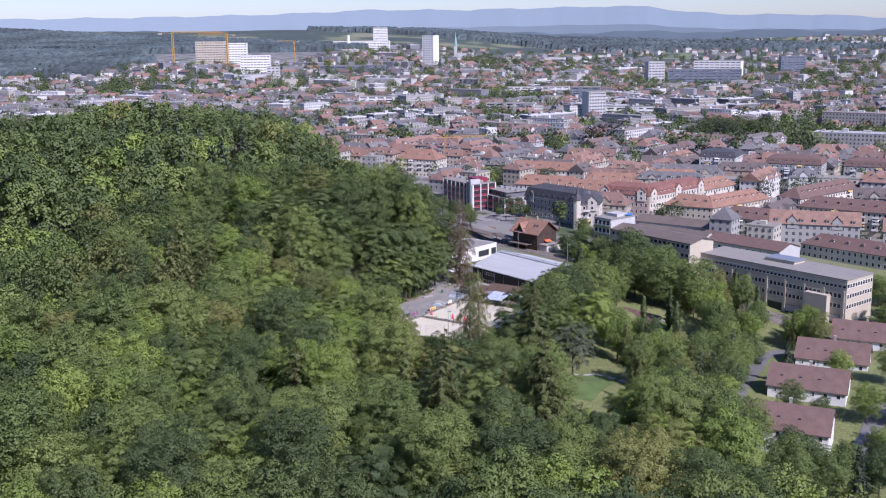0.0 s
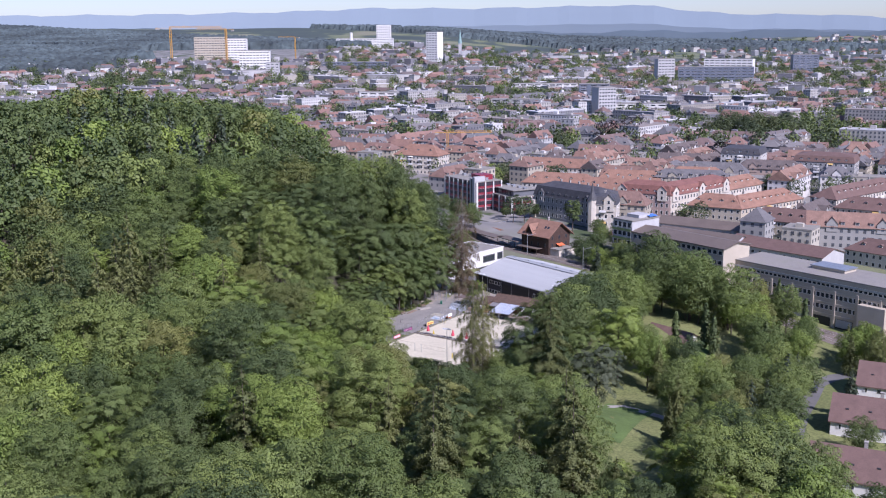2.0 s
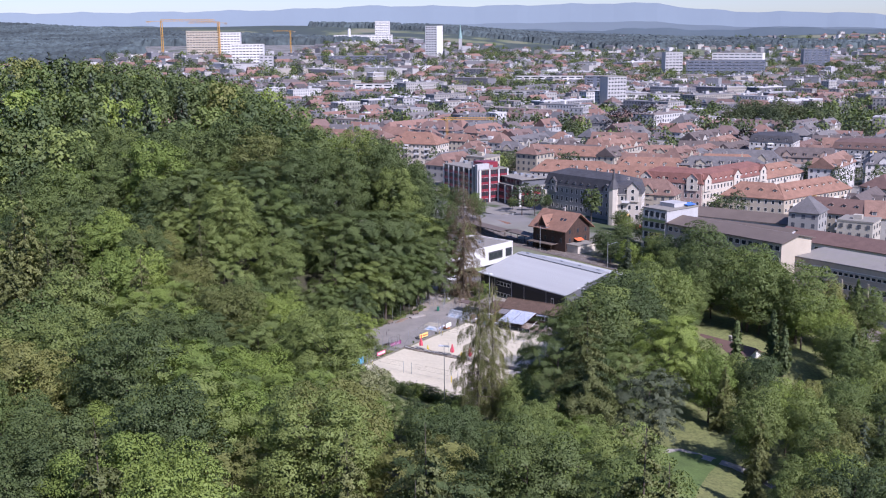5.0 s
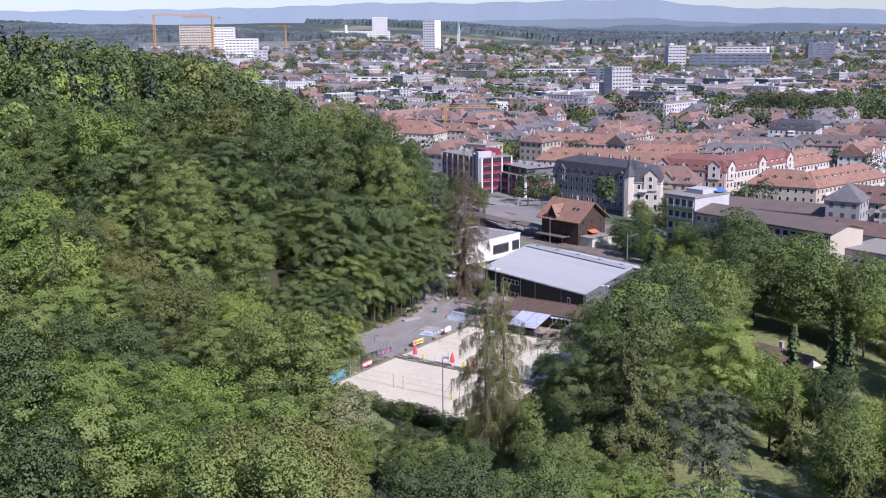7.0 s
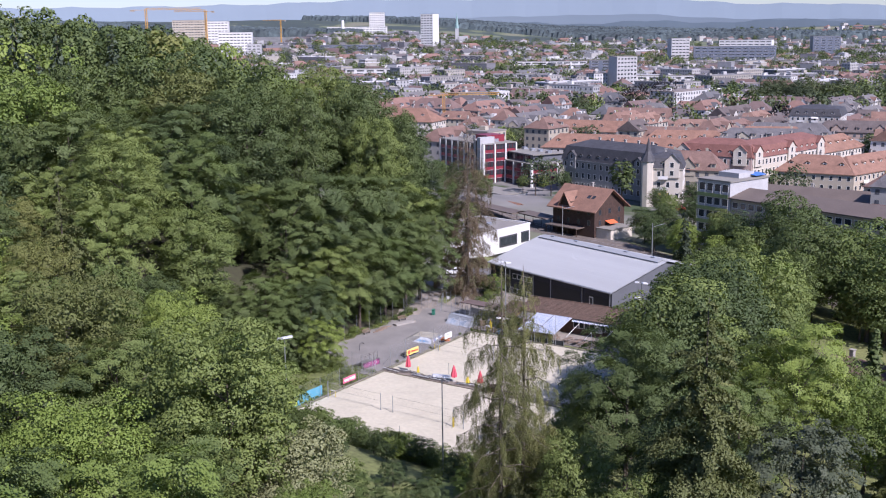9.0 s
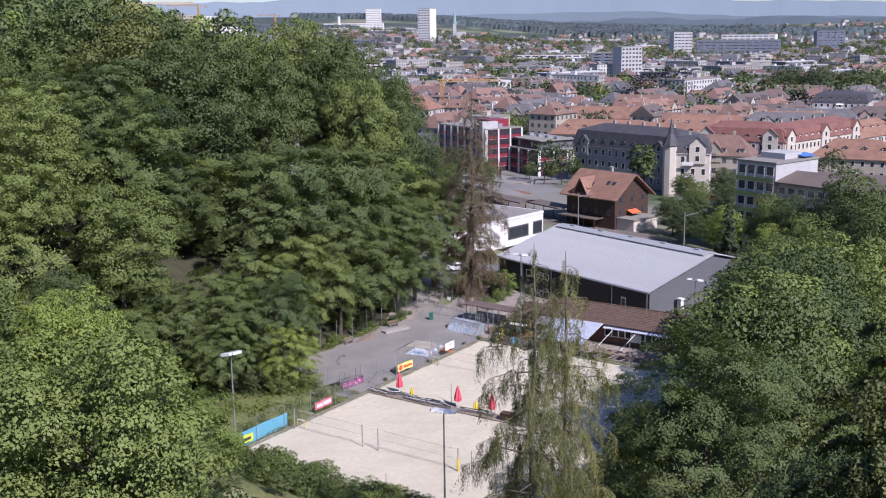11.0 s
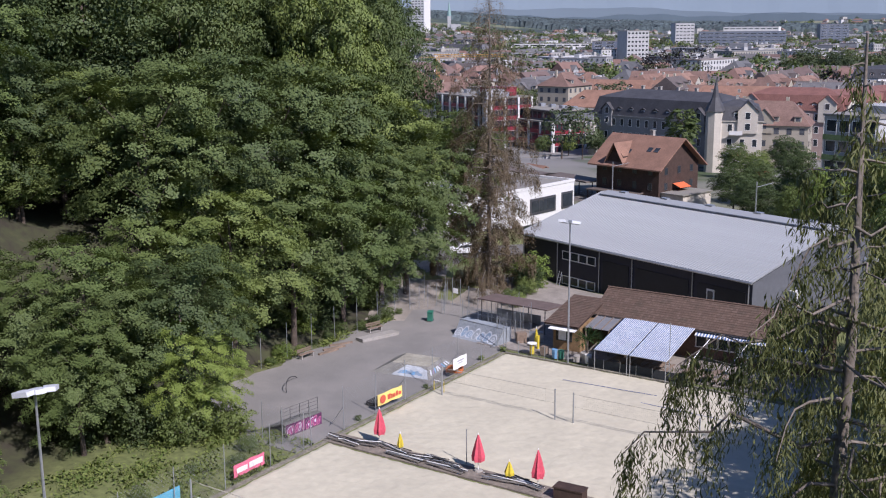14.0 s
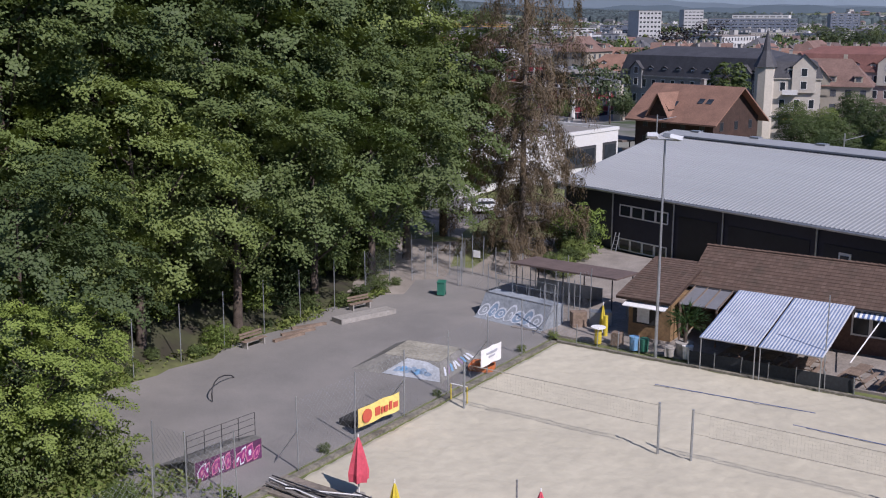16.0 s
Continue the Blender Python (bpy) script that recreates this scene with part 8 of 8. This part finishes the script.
park_bench(-15.0, -11.2, 86)
park_bench(-14.9, -0.8, 74)
for i, (u, v, a) in enumerate(((-14.6, -7.6, 70), (-14.9, -6.2, 64), (-14.3, -8.8, 80))):
    single("timber_beam", Shape().box(-1.2, -0.12, 0, 1.2, 0.12, 0.16), WOODM, "old timber beam lying on the asphalt edge", "beam", m=court(u, v, 0.06, a), group="loose timber")
t = thing("wheelie_bin", "green plastic wheelie bin", "bin", court(-12.3, 5.4, 0.06, 20))
s = Shape()
s.prism([(-0.26, -0.28), (0.26, -0.28), (0.26, 0.28), (-0.26, 0.28)], 0.06, 0.98)
part("body", s, GREENBIN, t)
part("lid", Shape().slab([(-0.30, -0.33, 1.02), (0.30, -0.33, 1.02), (0.30, 0.33, 1.08), (-0.30, 0.33, 1.08)], 0.06), GREENBIN, t)
for x in (-0.24, 0.24):
    part("wheel", Shape().tube((x - 0.03, 0.28, 0.1), (x + 0.03, 0.28, 0.1), 0.1, n=10), RUBBER, t)
# open shelter behind the ramp
t = thing("shelter", "open shelter with a flat dark roof on steel posts", "shelter", court(-3.4, 8.8, 0.05, -3))
part("shelter_roof", Shape().slab([(-4.2, -1.7, 2.7), (4.2, -1.7, 2.7), (4.2, 1.7, 2.5), (-4.2, 1.7, 2.5)], 0.12), plain("brown_felt_roof", (0.13, 0.095, 0.085), 0.9, vary=0.2), t)
for x in (-3.8, 0, 3.8):
    for y in (-1.5, 1.5):
        part("shelter_post", Shape().tube((x, y, -0.2), (x, y, 2.5), 0.05), DARKSTEEL, t)
part("shelter_wall", Shape().box(-3.9, 1.45, 0, 1.5, 1.52, 1.0), GALV, t)


# ---- the snack bar ----
def tiles(s, x0, x1, y0, z0, y1, z1, row=0.31, col=0.235, seed=1):
    """Overlapping tile courses on a slope from (y0, z0) up to (y1, z1)."""
    rng = random.Random(seed)
    n = max(1, int(math.hypot(y1 - y0, z1 - z0) / row))
    m = max(1, int((x1 - x0) / col))
    for i in range(n):
        ya, yb = y0 + (y1 - y0) * i / n, y0 + (y1 - y0) * (i + 1.12) / n
        za, zb = z0 + (z1 - z0) * i / n, z0 + (z1 - z0) * (i + 1.12) / n
        for k in range(m):
            a, b = x0 + (x1 - x0) * k / m, x0 + (x1 - x0) * (k + 0.96) / m
            l = 0.045 + rng.uniform(0, 0.014)
            s.face([(a, ya, za + l), (b, ya, za + l), (b, yb, zb + 0.02), (a, yb, zb + 0.02)])
            s.face([(a, ya, za), (b, ya, za), (b, ya, za + l), (a, ya, za + l)])
    return s


SNACKTILE = bpy.data.materials.new("snack_roof_tile")
SNACKTILE.use_nodes = True
_nt = SNACKTILE.node_tree
_c = ramp(_nt, _nt.nodes.new("ShaderNodeNewGeometry").outputs["Random Per Island"], [(0.0, (0.098, 0.064, 0.048)), (0.4, (0.112, 0.073, 0.054)), (0.75, (0.126, 0.083, 0.062)), (1.0, (0.142, 0.096, 0.074))])
_c = mix_rgb(_nt, ramp(_nt, noise_tex(_nt, 0.9), [(0.5, (0, 0, 0)), (0.75, (0.6, 0.6, 0.6))]), _c, (0.060, 0.050, 0.036))
_nt.links.new(_c, _nt.nodes["Principled BSDF"].inputs["Base Color"])
_nt.nodes["Principled BSDF"].inputs["Roughness"].default_value = 0.85


def snack_bar():
    t = thing("snack_bar", "low brown snack bar with a weathered tiled roof", "building", court(5.6, 6.9))
    ln = 21.5
    part("wall", Shape().box(0.4, 0.9, -0.6, ln - 0.4, 6.8, 3.0), plain("brown_boards", (0.13, 0.075, 0.055), 0.8, vary=0.25), t, "brown boarded walls")
    part("roof_deck", Shape().slab([(0, -0.1, 3.12), (ln, -0.1, 3.12), (ln, 3.4, 5.02), (0, 3.4, 5.02)], 0.16).slab([(ln, 7.4, 3.0), (0, 7.4, 3.0), (0, 3.4, 5.02), (ln, 3.4, 5.02)], 0.16), DARKWOOD, t)
    part("roof_tiles", tiles(Shape(), 0, ln, -0.15, 3.12, 3.45, 5.05), SNACKTILE, t, "weathered brown roof tiles", kind="stuff")
    part("roof_tiles", tiles(Shape(), 0, ln, 7.45, 3.0, 3.35, 5.05, seed=2), SNACKTILE, t, "weathered brown roof tiles", kind="stuff")
    s = Shape()
    for i in range(48):
        s.tube((ln * i / 48, 3.4, 5.08), (ln * (i + 1.05) / 48, 3.4, 5.06), 0.12, 0.10, 6)
    part("ridge_tiles", s, SNACKTILE, t, kind="stuff")
    part("gutter", Shape().tube((0, -0.22, 3.05), (ln, -0.22, 3.05), 0.08), DARKSTEEL, t)
    for g in (0.02, ln - 0.02):
        part("gable_board", Shape().face([(g, 0.9, 2.9), (g, 6.8, 2.9), (g, 3.4, 4.9)]), DARKWOOD, t)
    for i in range(11):
        part("window", window_of(1.2, 1.5), None, t, m=pose(10.6 + i * 1.0, 0.88, 1.2))
    part("menu_board", Shape().box(14.0, 0.70, 0.9, 15.6, 0.78, 2.0), BANNERW, t, "white menu board")
    for x in (12.0, 15.4, 18.6):
        part("awning_arm", Shape().tube((x, 0.6, 3.0), (x - 0.9, -3.8, 0.9), 0.04), BANNERW, t)
    # rolled awning along the eave
    for odd, mat in ((0, BANNERW), (1, plain("valance_blue", (0.11, 0.18, 0.36), 0.75))):
        s = Shape()
        for i in range(70):
            if i % 2 == odd:
                a, b = 10.4 + (ln - 11.4) * i / 70, 10.4 + (ln - 11.4) * (i + 1) / 70
                s.slab([(a, -0.55, 2.72), (b, -0.55, 2.72), (b, -0.1, 2.95), (a, -0.1, 2.95)], 0.06)
        part("rolled_awning", s, mat, t, kind="stuff")


snack_bar()


def striped_awning(u0, u1):
    t = thing("striped_awning", "blue and white striped awning over a terrace", "awning", court(u0, 0.0), "striped awnings")
    w = u1 - u0
    n = 38
    blue, white = bpy.data.materials.get("awning_blue") or plain("awning_blue", (0.17, 0.235, 0.37), 0.75), plain("awning_white", (0.58, 0.60, 0.63), 0.75)
    for mat, odd in ((blue, 0), (white, 1)):
        s = Shape()
        for i in range(n):
            if i % 2 == odd:
                a, b = w * i / n, w * (i + 1) / n
                ys = [-0.15, 2.0, 4.2, 6.5]
                zs = [1.95, 2.36, 2.82, 3.3]
                for y0, y1, z0, z1 in zip(ys, ys[1:], zs, zs[1:]):
                    s.slab([(a, y0, z0), (b, y0, z0), (b, y1, z1), (a, y1, z1)], 0.02)
        part("stripes", s, mat, t, "blue stripes" if not odd else "white stripes", kind="stuff")
    for x in (0.1, w - 0.1):
        part("awning_post", Shape().tube((x, -0.1, 0), (x, -0.1, 1.95), 0.035), GALV, t)
    part("front_bar", Shape().tube((0, -0.15, 1.93), (w, -0.15, 1.93), 0.035), GALV, t)


striped_awning(9.1, 12.4)
striped_awning(12.5, 16.0)


def hut():
    t = thing("kiosk", "small wooden kiosk with a grey tiled roof", "kiosk", court(4.4, 6.2, 0, 0))
    part("wall", Shape().box(-1.3, -2.6, 0, 1.5, 2.4, 2.75), plain("ochre_boards", (0.235, 0.150, 0.075), 0.8, vary=0.25), t, "ochre boarded wall")
    # a black plate on the wall paints the shade inside the hatch
    part("wall_opening", Shape().box(-1.0, -2.66, 1.0, 0.7, -2.55, 2.2), RUBBER, t)
    part("notice", Shape().box(-0.7, -2.70, 1.1, 0.1, -2.66, 2.0), BANNERW, t, "white paper notice")
    part("roof_deck", Shape().slab([(-1.9, -3.3, 2.75), (1.7, -3.3, 2.75), (1.7, 2.8, 4.1), (-1.9, 2.8, 4.1)], 0.14), DARKWOOD, t)
    part("roof_tiles", tiles(Shape(), -1.9, 1.7, -3.35, 2.76, 2.85, 4.12, seed=4), SNACKTILE, t, "weathered roof tiles", kind="stuff")
    part("counter_awning", Shape().slab([(-1.3, -3.7, 2.35), (1.5, -3.7, 2.35), (1.5, -2.6, 2.6), (-1.3, -2.6, 2.6)], 0.05), BANNERW, t)


hut()
t = thing("lean_to", "small lean-to roof of grey corrugated plastic", "roof", court(6.2, 4.0))
part("sheet", Shape().slab([(0, 0, 2.55), (2.5, 0, 2.55), (2.5, 2.9, 3.1), (0, 2.9, 3.1)], 0.03), plain("grey_plastic_sheet", (0.20, 0.20, 0.205), 0.35), t)
for x in (0.02, 0.85, 1.68, 2.48):
    part("rafter", Shape().box(x - 0.03, 0, 2.45, x + 0.03, 0.06, 2.6).slab([(x - 0.03, 0, 2.62), (x + 0.03, 0, 2.62), (x + 0.03, 2.9, 3.16), (x - 0.03, 2.9, 3.16)], 0.05), WOODM, t)
for x in (0.1, 2.4):
    part("post", Shape().box(x - 0.05, 0, -0.1, x + 0.05, 0.1, 2.5), WOODM, t)
for u, v, r, h, mt, lb in ((8.0, 1.1, 0.32, 0.75, BANNERW, "white plastic tub beside a palm"), (7.0, 0.9, 0.24, 0.5, CONCRETE, "grey flower pot beside the sand"), (4.7, 0.9, 0.30, 0.8, SKYPAINT, "blue plastic barrel beside the sand"), (5.3, 1.0, 0.28, 0.75, GREENBIN, "dark green barrel beside the sand")):
    single("tub", Shape().tube((0, 0, 0), (0, 0, h), r * 0.85, r, 14).tube((0, 0, h), (0, 0, h + 0.05), r * 1.06, r * 1.06, 14), mt, lb, "tub", m=court(u, v, 0.12))
single("barrel_top", Shape().tube((0, 0, 0), (0, 0, 0.05), 0.46, 0.46, 16), BANNERW, "round white table top on a yellow barrel", "table top", m=court(2.3, 0.9, 1.125))
single("yellow_barrel", Shape().tube((0, 0, 0), (0, 0, 0.95), 0.22, 0.22, 14).tube((0, 0, 0.95), (0, 0, 1.0), 0.36, 0.36, 14), YELLOW, "yellow barrel table beside the sand", "table", m=court(2.3, 0.9, 0.12))
single("yellow_pad", Shape().tube((0, 0, 0), (0, 0, 1.3), 0.14, 0.15, 10), YELLOW, "yellow padded post before the kiosk", "post", m=court(2.0, 2.6, 0.12))


def picnic_table(u, v, turn):
    t = thing("picnic_table", "brown wooden picnic table with two benches", "table", court(u, v, 0.12, turn), "picnic tables on the terrace")
    for i in range(5):
        part("top_board", Shape().box(-1.15, -0.36 + i * 0.15, 0.72, 1.15, -0.23 + i * 0.15, 0.76), WOODM, t)
    for y in (-0.75, 0.62):
        part("seat_board", Shape().box(-1.15, y, 0.42, 1.15, y + 0.24, 0.46), WOODM, t)
    for x in (-0.85, 0.85):
        part("leg_frame", Shape().tube((x, -0.8, 0.0), (x, -0.2, 0.72), 0.04, n=4).tube((x, 0.8, 0.0), (x, 0.2, 0.72), 0.04, n=4).tube((x, -0.75, 0.42), (x, 0.8, 0.42), 0.04, n=4), WOODM, t)


for u, v, a in ((17.4, 2.3, 82), (19.4, 2.2, 85), (21.4, 2.4, 80), (23.6, 2.6, 84), (10.6, 2.4, 88), (12.6, 2.4, 86), (14.6, 2.5, 90)):
    picnic_table(u, v, a)
for i, (u, v, w, d, h) in enumerate(((3.4, 1.3, 0.6, 0.6, 0.8), (6.9, 1.0, 0.5, 0.5, 0.6), (0.6, 4.8, 1.4, 0.8, 0.9), (-0.4, 3.6, 1.0, 0.6, 1.0), (2.0, 8.0, 1.6, 0.9, 0.8))):
    single("crate", Shape().box(-w / 2, -d / 2, 0, w / 2, d / 2, h), (WOODM, CONCRETE, GALV)[i % 3], "plain box standing by the kiosk", "box", m=court(u, v, 0.12, 15 * i))
picnic_table(1.5, 11.0, 10)
# ladder leaning on the hall
t = thing("ladder", "aluminium step ladder beside the dark hall", "ladder", hall_at(8.0, -1.5, -1.6))
for x in (-0.3, 0.3):
    part("rail", Shape().tube((x, -0.5, 0), (x * 0.7, 0.3, 2.8), 0.04), GALV, t)
for i in range(7):
    part("rung", Shape().tube((-0.27, -0.4 + i * 0.1, 0.35 + i * 0.35), (0.27, -0.4 + i * 0.1, 0.35 + i * 0.35), 0.03), GALV, t)


# ---- flood lights ----
LAMPWHITE = plain("lamp_housing", (0.62, 0.64, 0.67), 0.45)


def flood_light(m, tall, heads, label):
    t = thing("flood_light", label, "flood light", m, "flood lights round the courts")
    part("pole", Shape().tube((0, 0, -1.0), (0, 0, tall), 0.11, 0.06, 8), GALV, t)
    part("crossarm", Shape().tube((-0.9, 0, tall - 0.05), (0.9, 0, tall - 0.05), 0.045), GALV, t)
    for i in range(heads):
        x = -0.75 + 1.5 * i / max(1, heads - 1)
        hd = part("lamp_head", Shape().prism([(-0.26, -0.85), (0.26, -0.85), (0.36, 0.1), (0.2, 0.28), (-0.2, 0.28), (-0.36, 0.1)], -0.10, 0.13), LAMPWHITE, t, m=pose(x, -0.1, tall + 0.12, -12, 0, -22 * (x > 0.1) + 22 * (x < -0.1)))
        part("lamp_glass", Shape().box(-0.2, -0.78, -0.125, 0.2, 0.05, -0.101), BANNERW, hd)
    return t


flood_light(pose(-27.5, 14.9, ground_z(-27.5, 14.9), 0, 0, 40), 13.1 - ground_z(-27.5, 14.9), 3, "tall grey flood light pole with three white lamp heads")
flood_light(pose(-6.3, -2.5, ground_z(-6.3, -2.5), 0, 0, -20), 13.7 - ground_z(-6.3, -2.5), 3, "tall grey flood light pole with three white lamp heads")
flood_light(court(6.2, 0.6, 0, 0), 13.0, 2, "tall grey flood light pole beside the sand")
flood_light(court(31.2, 0.6, 0, 0), 12.5, 2, "tall grey flood light pole beside the sand")


# ---- palm and car ----
def palm(u, v):
    rng = random.Random(3)
    t = thing("palm", "potted palm with fan leaves beside the bar", "palm", court(u, v, 0.12) @ Matrix.Scale(1.35, 4))
    part("pot", Shape().tube((0, 0, 0), (0, 0, 0.6), 0.32, 0.42, 12), CONCRETE, t)
    part("trunk", Shape().tube((0, 0, 0.5), (0.05, 0, 1.5), 0.1, 0.07), BARK, t)
    s = Shape()
    for i in range(44):
        g, e = i * 2.4, rng.uniform(-0.5, 1.0)
        d = Vector((math.cos(g) * math.cos(e), math.sin(g) * math.cos(e), math.sin(e)))
        a = Vector((0.05, 0, 1.5))
        b = a + d * rng.uniform(0.6, 0.85)
        sd = d.cross(Vector((0, 0, 1))).normalized()
        for k in range(-3, 4):
            tip = b + (d + sd * k * 0.32).normalized() * 0.45 - Vector((0, 0, 0.12 * abs(k)))
            s.face([b - sd * 0.03, b + sd * 0.03, tip])
        s.tube(a, b, 0.015, n=3)
    part("leaves", s, FOL["palm"], t)


palm(7.6, 1.6)


def car(m, paint, label):
    t = thing("car", label, "car", m, "parked cars")
    s = Shape()
    prof = [(-2.1, 0.35), (-2.1, 0.85), (-1.2, 0.98), (-0.6, 1.42), (0.9, 1.46), (1.7, 1.02), (2.1, 0.92), (2.12, 0.35)]
    for y0, y1, k in ((-0.85, 0.85, 0),):
        n = len(prof)
        lo, hi = [(x, y0, z) for x, z in prof], [(x, y1, z) for x, z in prof]
        lo = [(x, y + (0.15 if z > 1.2 else 0), z) for x, y, z in lo]
        hi = [(x, y - (0.15 if z > 1.2 else 0), z) for x, y, z in hi]
        for i in range(n):
            j = (i + 1) % n
            s.face([lo[i], lo[j], hi[j], hi[i]])
        s.face(lo[::-1])
        s.face(hi)
    part("body", s, paint, t)
    part("windscreen", Shape().face([(-1.16, -0.72, 1.02), (-1.16, 0.72, 1.02), (-0.64, 0.62, 1.41), (-0.64, -0.62, 1.41)]).move(Matrix.Translation((-0.012, 0, 0.012))), GLASS, t)
    for y in (-0.79, 0.79):
        part("side_window", Shape().face([(-0.95, y * 1.06, 1.02), (1.4, y * 1.06, 1.04), (0.85, y * 0.93, 1.38), (-0.55, y * 0.93, 1.36)]), GLASS, t)
    for x in (-1.35, 1.3):
        for y in (-0.8, 0.8):
            part("wheel", Shape().tube((x, y - 0.1, 0.32), (x, y + 0.1, 0.32), 0.32, n=14), RUBBER, t)


CARWHITE = plain("white_car_paint", (0.75, 0.76, 0.77), 0.3)
CARRED = plain("red_car_paint", (0.55, 0.03, 0.03), 0.3)
CARDARK = plain("dark_car_paint", (0.04, 0.05, 0.07), 0.3)
for x, y, a, mt, lb in ((-7.6, 108.5, 10, CARWHITE, "white estate car parked by the road"), (59.6, 213, 0, CARRED, "red car parked in the street"), (98, -48, 65, CARDARK, "dark car parked on the lane"), (90, 18, 65, CARDARK, "dark car parked on the lane"), (-6, 120, 60, CARDARK, "dark car parked by the road")):
    car(pose(x, y, ground_z(x, y) + 0.1, 0, 0, a), mt, lb)


# ---- weeds on the bank ----
def weeds():
    rng = np.random.default_rng(44)
    n = 26000
    u, v = np.where(rng.uniform(size=n) < 0.8, rng.uniform(-12, -0.9, n), rng.uniform(-1.6, -0.6, n)), rng.uniform(-50, -27, n)
    edge = rng.uniform(size=n) < 0.15
    u, v = np.where(edge, rng.uniform(-17, -15.7, n), u), np.where(edge, rng.uniform(-28, 4, n), v)
    clump = np.sin(u * 1.1) * np.sin(v * 0.8 + u * 0.4) + rng.normal(0, 0.5, n) > 0.1
    u, v = u[clump], v[clump]
    x, y = COURT_X + u * CU[0] - v * CU[1], COURT_Y + u * CU[1] + v * CU[0]
    c = np.stack([x, y, heights(x, y) + rng.uniform(0.02, 0.45, len(x))], 1)
    a, q, h = cards(c, rng.normal(0, 0.5, (len(x), 3)) + (0.0, 0.0, 0.7), 0.17, rng, long=1.7, shade=np.tile((0.0, 0.0, 1.0), (len(x), 1)))
    tagged(new("weeds", array_mesh("weeds", a, q, [foliage("weed_leaves", *LEAF["weed"], per_tree=0.0)], normals=h)), "green and yellowish weeds on the bank beside the sand", "weeds", kind="stuff")


weeds()
